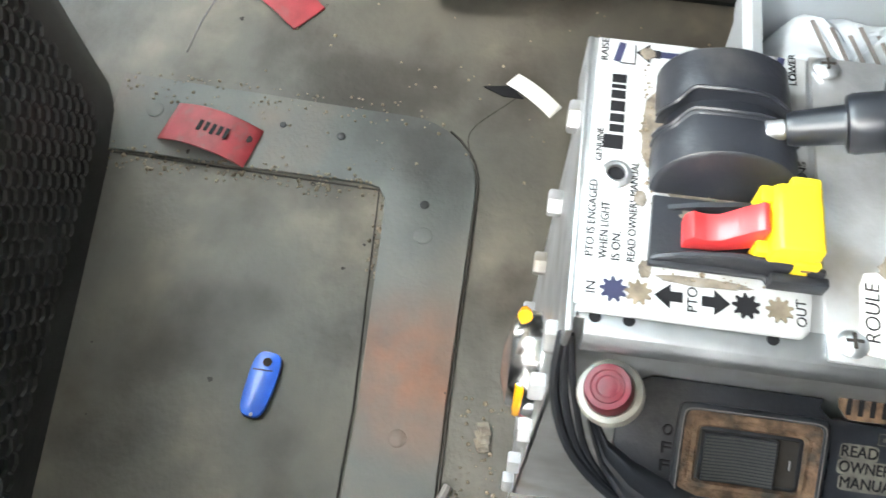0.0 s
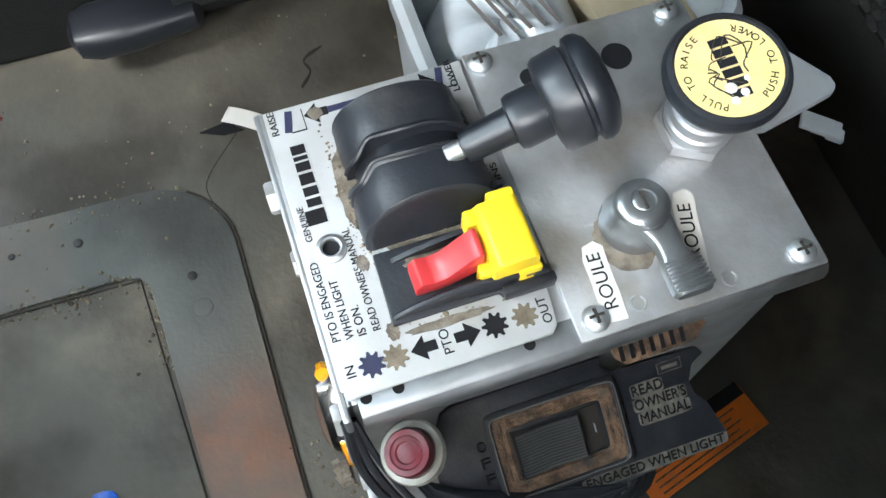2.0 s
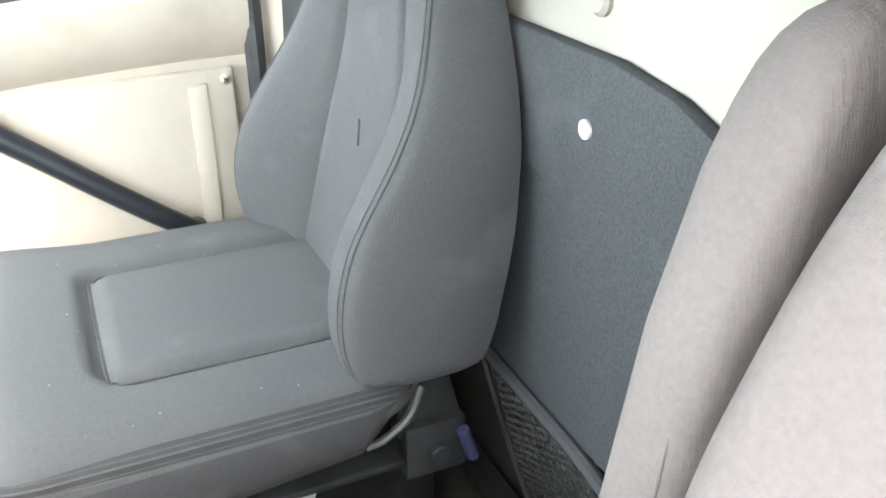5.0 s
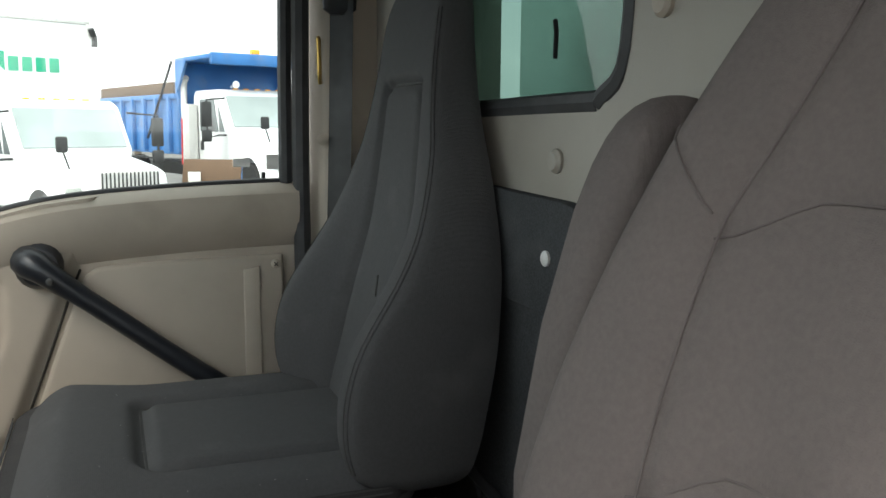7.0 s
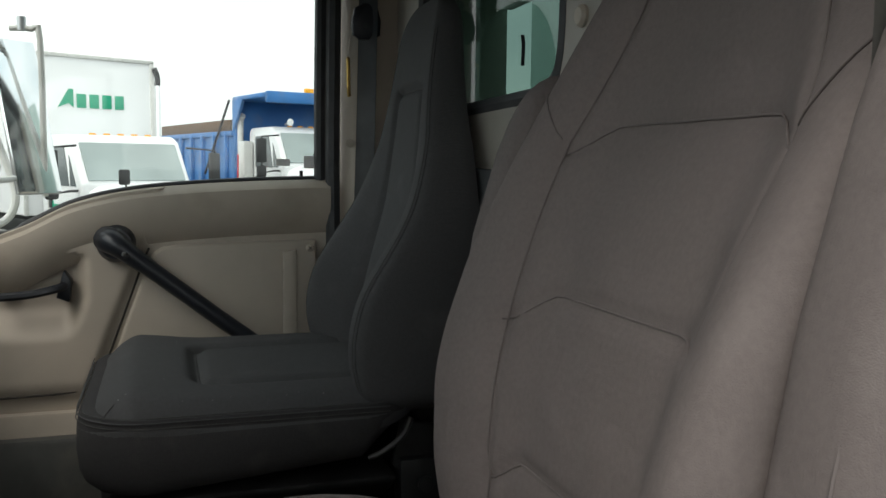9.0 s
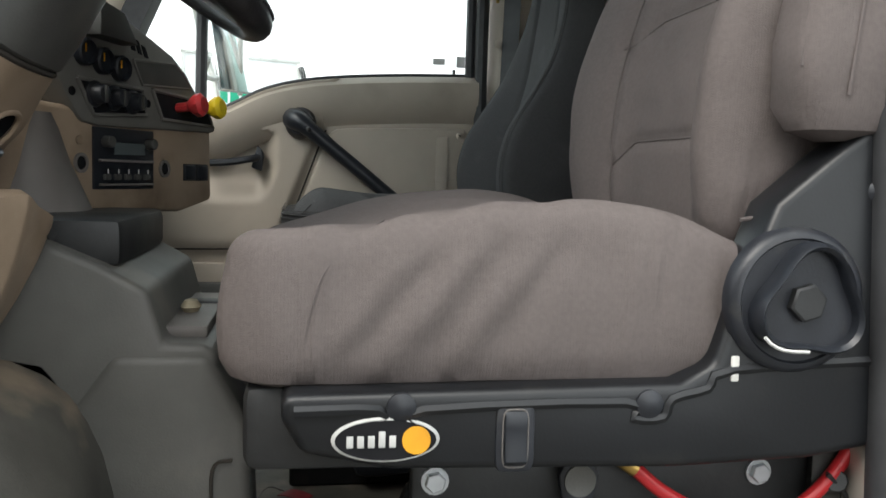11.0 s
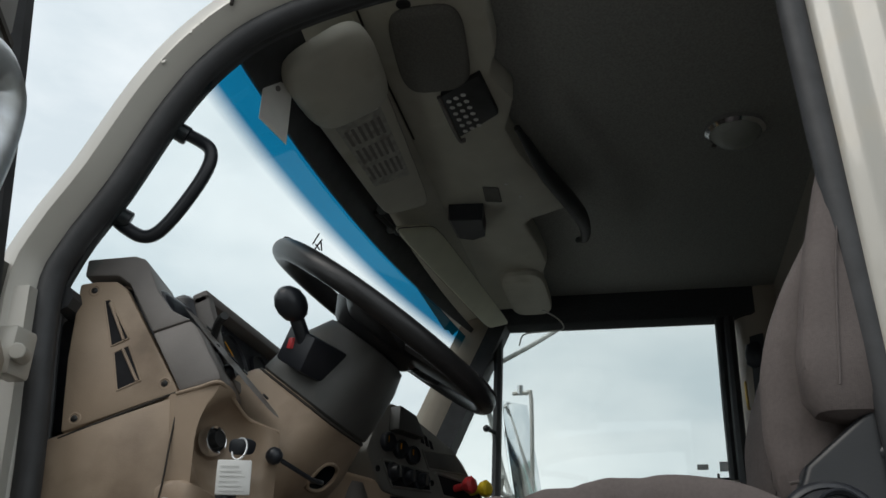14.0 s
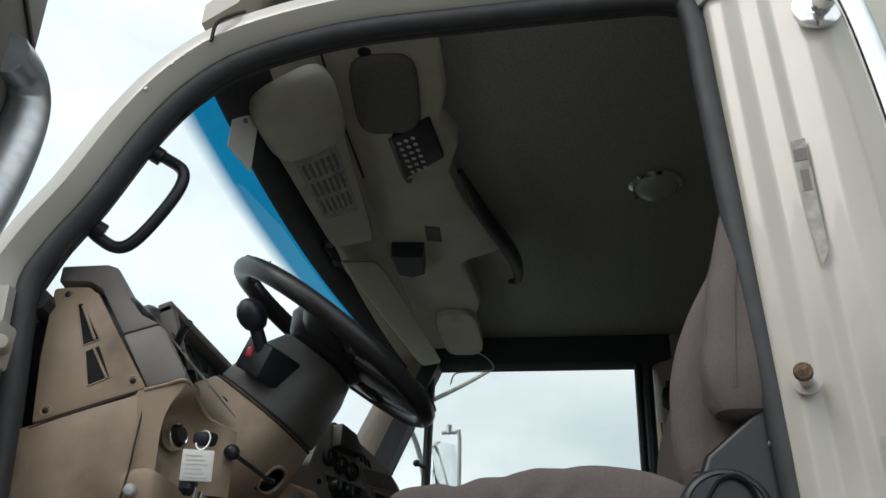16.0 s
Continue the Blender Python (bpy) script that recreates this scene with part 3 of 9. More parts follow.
part("smooth_foot", prism([(-0.165, -0.02), (-0.128, 0.06), (-0.0884, 0.215), (-0.10, 0.20), (-0.17, -0.02)], "x", -0.72, 0.92), M_HEX, sheet, "smooth lower edge of the rubber sheet")
part("foot_fastener", moved(lathe([(0.011, 0), (0.011, 0.002), (0.006, 0.004), (0.0004, 0.0045)], (0.074, -0.0975, 0.176), (0, 0.966, -0.257), 18), Matrix.Identity(4)), M_GREYCAP, sheet, "pale push fastener")
part("end_lip", tube([(0.345, 0.000, 0.535), (0.350, -0.020, 0.46), (0.345, -0.046, 0.36), (0.33, -0.075, 0.25), (0.31, -0.100, 0.15)], 0.004, 8), M_RUBBER, sheet)
part("top_lip", tube([(-0.70, 0.004, 0.545), (-0.3, 0.006, 0.548), (0.0, 0.006, 0.515), (0.12, 0.006, 0.525), (0.29, 0.006, 0.535), (0.42, 0.006, 0.545)], 0.008, 8), M_RUBBER, sheet)

# ceiling and outer roof
solo("ceiling", rbox(-0.72, 0.90, -0.06, 0.90, 1.455, 1.475, 0), M_HEAD, "dark grey cloth headliner", "ceiling", "structure", smooth=0)
roof = prism([(-0.30, 1.30), (-0.30, 1.44), (-0.15, 1.53), (0.5, 1.56), (0.85, 1.50), (0.955, 1.40), (0.955, 1.36), (0.90, 1.40), (0.85, 1.475), (-0.06, 1.478), (-0.09, 1.30)], "x", -0.735, 0.90, 0.0)
solo("roof", roof, M_PAINT, "cream painted steel cab roof", "roof", "structure")

# door opening on the driver's side: seal, painted frame
OPEN = [(1.045, -0.05), (1.06, 0.35), (1.085, 0.65), (1.112, 0.86), (1.095, 0.93), (1.045, 1.015), (0.985, 1.135), (0.93, 1.208), (0.856, 1.259), (0.717, 1.298), (0.558, 1.313), (0.326, 1.334), (0.215, 1.335), (0.182, 1.30), (0.174, 1.15), (0.161, 0.92), (0.141, 0.60), (0.123, 0.2), (0.113, -0.05)]
way = [tuple(p)[:2] for p in spline([(y, z, 0) for y, z in OPEN], 4)]
way = [(p[0] * (1 - w) + q[0] * w, p[1] * (1 - w) + q[1] * w) for p, q, w in zip(way, outline_offset(way, 0.012), [max(0.0, min(1.0, (p[0] - 0.3) / 0.3)) for p in way])]
off = {d: outline_offset(way, d) for d in (0.0, 0.012, 0.03, 0.055, 0.075)}


def frame_ring(i):
    p = [(-0.735, off[0.0][i]), (-0.755, off[0.0][i]), (-0.772, off[0.012][i]), (-0.785, off[0.03][i]), (-0.780, off[0.055][i]), (-0.760, off[0.075][i]), (-0.700, off[0.075][i]), (-0.700, off[0.012][i])]
    return [Vector((x, q[0], q[1])) for x, q in p]


i_b = next(i for i, p in enumerate(way) if p[0] < 0.2)
part("door_frame", loft([frame_ring(i) for i in range(i_b + 3)]), M_PAINT, None, "cream painted steel frame round the open driver doorway", kind="structure", category="door frame")
seal_way = outline_offset(way, -0.004)
part("door_seal", tube([(-0.748, y, z) for y, z in seal_way], 0.017, 10, smooth=False), M_RUBBER, None, "ribbed grey-black rubber door seal", kind="structure", category="seal")
seal_in = outline_offset(way, 0.004)
part("door_seal_lip", tube([(-0.722, y, z) for y, z in seal_in], 0.013, 8, smooth=False), M_RUBBER, None, "inner lip of the rubber door seal", kind="structure", category="seal")
bp = prism([(-0.738, 0.178), (-0.768, 0.168), (-0.778, 0.150), (-0.774, 0.128), (-0.788, 0.104), (-0.786, 0.088), (-0.806, 0.062), (-0.815, 0.030), (-0.818, -0.30), (-0.70, -0.30), (-0.70, 0.172)], "z", -0.45, 1.36, 0.004, 2, 12)
for v in bp.verts:
    v.co.y -= 0.030 * (1.36 - v.co.z)
solo("pillar_rear_driver", bp, M_PAINT, "cream painted rear door pillar with pressed ridges", "pillar", "structure")
part("pillar_trim_driver", prism([(-0.70, 0.168), (-0.70, -0.02), (-0.64, -0.02), (-0.675, 0.13)], "z", 0.3, 1.455), M_DARKP, None, "dark plastic trim inside the rear pillar", kind="structure", category="trim")
solo("rocker_sill", prism([(-0.84, -0.30), (-0.84, -0.10), (-0.80, -0.045), (-0.70, -0.045), (-0.70, -0.30)], "y", -0.3, 1.2, 0.01), M_PAINT, "cream painted door sill", "sill", "structure")
# joint line of the A pillar and roof, and small rivets
part("pillar_joint", tube([(-0.787, 0.905, 1.272), (-0.79, 0.90, 1.305), (-0.785, 0.878, 1.325), (-0.77, 0.868, 1.345)], 0.003, 6), M_CRACK, None, "seam where pillar meets roof", kind="structure", category="seam")
for y, z in ((0.962, 1.235), (0.948, 1.250), (0.995, 1.19)):
    part("rivet", lathe([(0.004, 0), (0.003, 0.002), (0.0004, 0.0025)], (-0.783, y, z), (-1, 0.1, 0.2), 10), M_PAINT, None, "painted rivet", kind="structure", category="rivet")

# windscreen, its pillars and border
SB, ST = Vector((0, 1.135, 0.87)), Vector((0, 0.905, 1.325))


def on_screen(x, s, lift=0.0):
    """A point of the windscreen: x across, s from the bottom (0) to the top (1)."""
    bow = 0.05 * (1 - ((x - 0.08) / 0.80) ** 2)
    p = SB.lerp(ST, s)
    return Vector((x, p.y + bow - 0.02 - lift * 0.9, p.z - lift * 0.45))


nx, ns = 24, 10
bm = bmesh.new()
grid = [[bm.verts.new(on_screen(-0.735 + 1.63 * i / nx, j / ns)) for i in range(nx + 1)] for j in range(ns + 1)]
for j in range(ns):
    for i in range(nx):
        bm.faces.new((grid[j][i], grid[j][i + 1], grid[j + 1][i + 1], grid[j + 1][i]))
ws = part("windscreen", bm, M_SCREEN, None, "curved windscreen with a blue tinted sun band", kind="structure", category="windscreen")
ws.visible_shadow = False
def border_ring(x):
    s0 = (1.240 + 0.066 * (x + 0.7) - SB.z) / (ST.z - SB.z)
    return [on_screen(x, s0, 0.003), on_screen(x, 1.06, 0.003), on_screen(x, 1.06, 0.012), on_screen(x, s0, 0.010)]


part("windscreen_border", loft([border_ring(-0.735 + 1.63 * i / 20) for i in range(21)]), M_RUBBER, None, "black border along the top of the windscreen", kind="structure", category="trim")
part("windscreen_sill", tube([on_screen(-0.735 + 1.63 * i / 20, 0.0, 0.0) for i in range(21)], 0.018, 8, smooth=False), M_RUBBER, None, "black border along the foot of the windscreen", kind="structure", category="trim")
part("windscreen_mark", join(*[tube([on_screen(x, s, 0.004), on_screen(x + a, s + b, 0.004)], 0.0016, 5) for x, s, a, b in ((-0.185, 0.70, 0.025, 0.0), (-0.178, 0.675, 0.006, 0.06), (-0.17, 0.725, 0.02, -0.02), (-0.195, 0.69, 0.0, 0.05))]), M_INK, None, "small printed mark on the windscreen", kind="structure", category="mark")
part("pillar_front_driver", tube([(-0.728, 1.125, 0.86), (-0.728, 1.075, 0.98), (-0.728, 1.0, 1.14), (-0.72, 0.93, 1.24), (-0.705, 0.83, 1.295)], 0.006, 10), M_RUBBER, None, "dark trim of the driver's windscreen pillar", kind="structure", category="pillar")
pp = loft([[Vector((0.84 + dx, y + dy, z)) for dx, dy in ((-0.03, 0.05), (0.05, 0.04), (0.06, -0.03), (0.0, -0.035), (-0.025, 0.0))] for y, z in ((1.10, 0.80), (1.03, 0.98), (0.955, 1.15), (0.885, 1.30), (0.83, 1.42))])
part("pillar_front_passenger", pp, M_DOORTAN, None, "tan plastic trim of the passenger's windscreen pillar", kind="structure", category="pillar")
# added black strip that draws the shaded side of this pillar
part("pillar_front_passenger_shade", loft([[Vector((0.855 + dx, y + dy, z)) for dx, dy in ((-0.02, 0.03), (0.06, 0.03), (0.06, -0.035), (-0.01, -0.03))] for y, z in ((1.045, 0.80), (0.975, 0.98), (0.90, 1.15), (0.835, 1.30), (0.79, 1.40))]), M_RUBBER, None, "black strip standing for shade beside the pillar", kind="structure", category="pillar")

# passenger side: header, rear pillar
solo("header_passenger", rbox(0.85, 0.93, -0.06, 0.92, 1.365, 1.48, 0.01), M_CARPET, "dark header over the passenger door", "trim", "structure")
part("pillar_rear_passenger", prism([(0.895, 0.105), (0.86, 0.085), (0.845, 0.03), (0.845, -0.02), (0.93, -0.02), (0.93, 0.105)], "z", 0.05, 1.46, 0.008, 2, 20), M_DOORTAN, None, "tan plastic trim of the passenger's rear pillar", kind="structure", category="pillar")
part("seal_passenger", tube([(0.885, 0.118, 0.1), (0.882, 0.122, 0.6), (0.878, 0.125, 0.95), (0.868, 0.122, 1.38)], 0.016, 8), M_RUBBER, None, "black rubber door seal", kind="structure", category="seal")
part("side_wall_passenger", rbox(0.93, 0.96, -0.30, 0.118, -0.30, 1.48, 0), M_PAINT, None, "outer cab side", kind="structure", category="wall")
part("firewall", prism([(1.16, -0.05), (1.16, 0.90), (1.19, 0.90), (1.19, -0.05)], "x", -0.80, 0.93), M_HUMP, None, "front bulkhead under the dash", kind="structure", category="wall")
part("cowl", prism([(1.20, 0.70), (1.7, 0.66), (2.3, 0.55), (2.3, 0.40), (1.2, 0.40)], "x", -0.70, 0.86, 0.0), M_PAINT, None, "cream engine bonnet beyond the windscreen", kind="structure", category="bonnet")
part("side_front_driver", prism([(1.06, -0.05), (1.10, 0.60), (1.125, 0.87), (1.18, 0.87), (1.18, -0.30), (1.06, -0.30)], "x", -0.78, -0.735), M_PAINT, None, "cream cab side ahead of the doorway", kind="structure", category="wall")


# ---- passenger door ----
door = thing("door_passenger", (0.90, 0.55, 0.05), "closed passenger door with a tan moulded trim panel", "door", kind="structure")
belt = [(0.132, 0.905), (0.30, 0.900), (0.46, 0.890), (0.57, 0.876), (0.66, 0.852), (0.74, 0.812), (0.80, 0.788), (1.04, 0.775)]


def belt_z(y):
    for (y0, z0), (y1, z1) in zip(belt, belt[1:]):
        if y <= y1:
            return z0 + (z1 - z0) * (y - y0) / (y1 - y0)
    return belt[-1][1]


def ease(x):
    x = max(0.0, min(1.0, x))
    return x * x * (3 - 2 * x)


def trim_x(y, z):
    """The moulded face of the door trim: a swell ahead of the inset panel, with a scooped hand hold."""
    yg = 0.60 - 0.38 * (z - 0.524)
    swell = ease((y - yg - 0.004) / 0.022) * ease((z - 0.44) / 0.05)
    lip = 0.622 + 0.35 * max(0.0, 0.66 - z)
    scoop = ease((y - lip) / 0.045) * ease((0.757 - z) / 0.016) * ease((z - 0.572) / 0.075)
    return 0.8895 - 0.016 * swell + 0.040 * scoop


bm = bmesh.new()
ny_, nz_ = 150, 110
front = []
for j in range(nz_ + 1):
    row = []
    for i in range(ny_ + 1):
        y = 0.132 + 0.908 * i / ny_
        z = 0.05 + (belt_z(y) - 0.05) * j / nz_
        row.append(bm.verts.new((trim_x(y, z), y, z)))
    front.append(row)
for j in range(nz_):
    for i in range(ny_):
        bm.faces.new((front[j][i], front[j][i + 1], front[j + 1][i + 1], front[j + 1][i]))
rim_ = front[0][:-1] + [r[-1] for r in front[:-1]] + front[-1][:0:-1] + [r[0] for r in front[:0:-1]]
back_ = [bm.verts.new((0.935, v.co.y, v.co.z)) for v in rim_]
for i in range(len(rim_)):
    k = (i + 1) % len(rim_)
    bm.faces.new((rim_[i], back_[i], back_[k], rim_[k]))
bm.faces.new(back_)
part("panel", bm, M_DOORTAN, door)
led = [[Vector((0.905 - 0.045 * b, y, z - d)) for b, d in ((0.1, -0.004), (0.55, 0.002), (0.92, 0.016), (1.0, 0.045), (0.75, 0.085), (0.35, 0.115), (0.1, 0.125), (0.0, 0.06))] for y, z in [tuple(p)[:2] for p in spline([(a, b, 0) for a, b in belt[:7]], 4)]]
part("armrest_ledge", loft(led), M_DOORTAN, door)
inset = [(0.16, 0.08), (0.16, 0.776), (0.30, 0.773), (0.455, 0.768), (0.485, 0.764), (0.502, 0.752), (0.512, 0.732), (0.558, 0.610), (0.592, 0.512), (0.60, 0.48), (0.60, 0.08)]
part("inset_panel", prism(inset, "x", 0.876, 0.892, 0.009, 3), M_DOORTAN, door, "lighter raised trim panel")
part("inset_rib", prism([(0.235, 0.10), (0.235, 0.75), (0.205, 0.755), (0.205, 0.10)], "x", 0.871, 0.878, 0.003), M_DOORTAN, door)
part("lower_trim", rbox(0.868, 0.892, 0.14, 1.04, 0.05, 0.43, 0.008), M_DOORTAN, door)
part("map_pocket", rbox(0.84, 0.872, 0.30, 1.0, 0.10, 0.385, 0.012), M_DARKP, door, "dark grey plastic door pocket")
part("groove", tube([(0.888, 0.510, 0.762), (0.8885, 0.528, 0.718), (0.888, 0.565, 0.616), (0.888, 0.601, 0.520), (0.886, 0.618, 0.480), (0.882, 0.66, 0.468), (0.880, 0.74, 0.464), (0.880, 0.95, 0.462)], 0.0024, 6), M_CRACK, door)
pull = part("pull_handle", tube([(0.862, 0.592, 0.785), (0.835, 0.575, 0.778), (0.825, 0.545, 0.755), (0.826, 0.45, 0.68), (0.828, 0.36, 0.608), (0.832, 0.27, 0.54), (0.862, 0.25, 0.525)], lambda t: 0.027 - 0.010 * min(1, max(0, (t - 0.12) / 0.3)), 12), M_GLOSSBLACK, door, "black slanted pull handle")
part("pull_pad", lathe([(0.038, 0), (0.038, 0.02), (0.03, 0.032), (0.001, 0.036)], (0.872, 0.572, 0.775), (-1, 0, 0), 20), M_GLOSSBLACK, pull)
screw((0.797, 0.553, 0.757), (-1, 0.2, 0.3), 0.007, pull, M_IRON)
han = part("door_handle", tube([(0.905, 0.668, 0.692), (0.868, 0.678, 0.688), (0.855, 0.70, 0.683), (0.852, 0.74, 0.676), (0.856, 0.80, 0.672)], 0.009, 8), M_GLOSSBLACK, door, "black inner door handle")
part("handle_plate", prism([(0.665, 0.655), (0.66, 0.70), (0.675, 0.72), (0.69, 0.665)], "x", 0.872, 0.908, 0.003), M_GLOSSBLACK, han)
for y, z in ((0.176, 0.757), (0.628, 0.507), (0.83, 0.50)):
    screw((0.8755 if y < 0.5 else 0.888, y, z), (-1, 0, 0), 0.009, door, M_DOORTAN if y < 0.5 else M_IRON)
part("lock_button", cyl((0.905, 0.19, 0.905), (0.905, 0.19, 0.925), 0.004, 10), M_GLOSSBLACK, door)
part("sash_rear", tube([(0.898, 0.150, 0.89), (0.893, 0.150, 1.1), (0.878, 0.148, 1.375)], 0.013, 8, smooth=False), M_RUBBER, door)
part("sash_divider", tube([(0.895, 0.812, 0.80), (0.89, 0.807, 1.1), (0.875, 0.800, 1.375)], 0.014, 8, smooth=False), M_RUBBER, door, "black upright bar of the vent window")
part("belt_seal", tube([(0.90, y, z + 0.004) for y, z in belt], 0.006, 8), M_RUBBER, door)
part("pane", prism([(0.148, 0.88), *[(y, z - 0.01) for y, z in belt[1:6]], (0.805, 0.78), (0.802, 1.375), (0.148, 1.375)], "x", 0.901, 0.905), M_GLASS, door).visible_shadow = False
part("vent_pane", prism([(0.818, 0.78), (1.04, 0.775), (0.97, 1.0), (0.83, 1.375), (0.815, 1.375)], "x", 0.901, 0.905), M_GLASS, door).visible_shadow = False
part("window_sticker", join(rbox(0.898, 0.9005, 0.215, 0.245, 0.935, 0.950, 0), rbox(0.898, 0.9005, 0.163, 0.185, 0.93, 0.957, 0)), M_WHITE, door, "small printed stickers in the glass corner")
part("vent_latch", join(cyl((0.885, 0.812, 1.045), (0.85, 0.83, 1.05), 0.006, 8), lathe([(0.001, -0.011), (0.009, -0.007), (0.011, 0), (0.009, 0.007), (0.001, 0.011)], (0.845, 0.832, 1.05), (1, 0, 0), 12)), M_GLOSSBLACK, door)

# passenger mirror outside
mir = thing("side_mirror", (1.17, 0.80, 0.78), "white-edged west coast mirror on a bent metal bracket", "mirror")
part("head", moved(rbox(-0.055, 0.055, -0.008, 0.008, -0.18, 0.18, 0.006), Matrix.Translation((1.165, 0.775, 1.04)) @ Matrix.Rotation(radians(-48), 4, "Z") @ Matrix.Rotation(radians(-14), 4, "X")), M_MIRROR, mir)
part("rim", tube([(1.155, 0.738, 0.86), (1.155, 0.738, 1.21), (1.155, 0.755, 1.235), (1.155, 0.80, 1.235)], 0.007, 8, k=3), M_WHITE, mir)
part("bracket", tube([(0.95, 0.86, 0.84), (1.12, 0.83, 0.80), (1.16, 0.80, 0.86), (1.17, 0.84, 1.0), (1.10, 0.87, 1.16), (0.95, 0.90, 1.24)], 0.009, 8), M_WHITE, mir)
part("strut", tube([(0.95, 0.80, 0.93), (1.05, 0.82, 0.90), (1.16, 0.80, 0.90)], 0.007, 8), M_WHITE, mir)
part("clamp", cyl((1.155, 0.775, 1.23), (1.155, 0.775, 1.262), 0.010, 10), M_STEEL, mir)
ml = thing("marker_lamp", (0.98, 0.845, 1.28), "amber marker lamp on a stalk outside the window", "lamp")
part("lens", loft([[Vector((0.985 + 0.01 * c, 0.845 + w * (a - 0.2), 1.285 + h)) for a, c in ((0, -1), (1, -1), (1, 1), (0, 1))] for w, h in ((0.034, 0.0), (0.030, 0.03), (0.018, 0.065), (0.006, 0.082))]), M_AMBER, ml)
part("arm", tube([(0.94, 0.865, 1.20), (0.96, 0.86, 1.25), (0.985, 0.85, 1.287)], 0.006, 6), M_RUBBER, ml)
solo("roof_antenna", tube([(0.95, 0.80, 1.285), (1.08, 0.70, 1.39), (1.22, 0.58, 1.52)], 0.008, 8), M_GREYCAP, "grey outside rod beyond the passenger window", "rod")


# ---- seats ----
def smooth01(x):
    x = max(0.0, min(1.0, x))
    return x * x * (3 - 2 * x)


def curve(table):
    """A smooth function through (height, value) pairs."""
    def f(z):
        if z <= table[0][0]:
            return table[0][1]
        for (a, p), (b, q) in zip(table, table[1:]):
            if z <= b:
                w = (z - a) / (b - a)
                return p + (q - p) * w * w * (3 - 2 * w) if len(table) < 4 else p + (q - p) * w
        return table[-1][1]

    def g(z):
        return sum(f(z + d) for d in (-0.018, -0.012, -0.006, 0.0, 0.006, 0.012, 0.018)) / 7

    return g


def seat_face(form, x, z):
    """The front of an upholstered seat back at x and height z: dished middle, side bolsters with rolled edges, stitched grooves."""
    c, w = form["cx"](z), form["half"](z)
    u = min(1.0, abs(x - c) / w)
    k = smooth01((u - form["u0"]) / (form["u1"] - form["u0"]))
    y = form["mid"](z) + (form["edge"](z) - form["mid"](z) - (form["lean"](z) if x > c else 0.0)) * k
    if u > 0.88:
        y -= form["roll"] * (1 - math.sqrt(max(0.0, 1 - ((u - 0.88) / 0.12) ** 2)))
    for depth, width, d in form["grooves"](x, z):
        y -= depth * math.exp(-((d / width) ** 2))
    return y


def seat_shell(form, z0, z1, rows=110, nf=96):
    """A whole seat back: a dense front, flat side panels and a soft back, pinched at the foot and the head."""
    rings = []
    for k in range(rows + 1):
        s = k / rows
        z = z0 + (z1 - z0) * s
        q = math.sqrt(max(0.0, 1 - (1 - min(1, s / 0.06)) ** 2))
        h = math.sqrt(max(0.0, 1 - max(0.0, (s - 0.90) / 0.10) ** 2))
        g = (0.72 + 0.28 * q) * (0.35 + 0.65 * h)
        p = (0.25 + 0.75 * q) * (0.15 + 0.85 * h)
        c, w, yb = form["cx"](z), form["half"](z), form["back"](z)
        ym = (yb + form["mid"](z)) / 2
        ring = []
        for i in range(nf + 1):
            a = 2 * i / nf - 1
            u = math.sin(a * math.pi / 2) * 0.45 + a * 0.55
            y = seat_face(form, c + u * w, z)
            ring.append(Vector((c + u * w * g, ym + (y - ym) * p, z)))
        ye = ring[-1].y
        for i in range(1, 7):
            t = i / 7
            ring.append(Vector((c + w * g * (1 + 0.012 * math.sin(math.pi * t)), ye + (ym + (yb + 0.008 - ym) * p - ye) * t, z)))
        for i in range(13):
            a = i / 12 * 2 - 1
            ring.append(Vector((c - a * w * g * 0.99, ym + (yb + 0.008 * abs(a) ** 6 - ym) * p, z)))
        for i in range(1, 7):
            t = 1 - i / 7
            ring.append(Vector((c - w * g * (1 + 0.012 * math.sin(math.pi * t)), ye + (ym + (yb + 0.008 - ym) * p - ye) * t, z)))
        rings.append(ring)
    return loft(rings)


def rounded_block(x0, x1, y0, y1, rc, layers, lift=None, n=12):
    """A block with a rounded-rectangle outline: layers of (height, inset)."""
    rings = []
    for z, ins in layers:
        ring = []
        for sx, sy, a0 in ((1, 1, 0), (-1, 1, 90), (-1, -1, 180), (1, -1, 270)):
            for i in range(n + 1):
                a = radians(a0 + 90 * i / n)
                x = (x1 - rc if sx > 0 else x0 + rc) + (rc - ins) * math.cos(a)
                y = (y1 - rc if sy > 0 else y0 + rc) + (rc - ins) * math.sin(a)
                ring.append(Vector((x, y, z + (lift(y, z) if lift else 0.0))))
        rings.append(ring)
    return loft(rings)


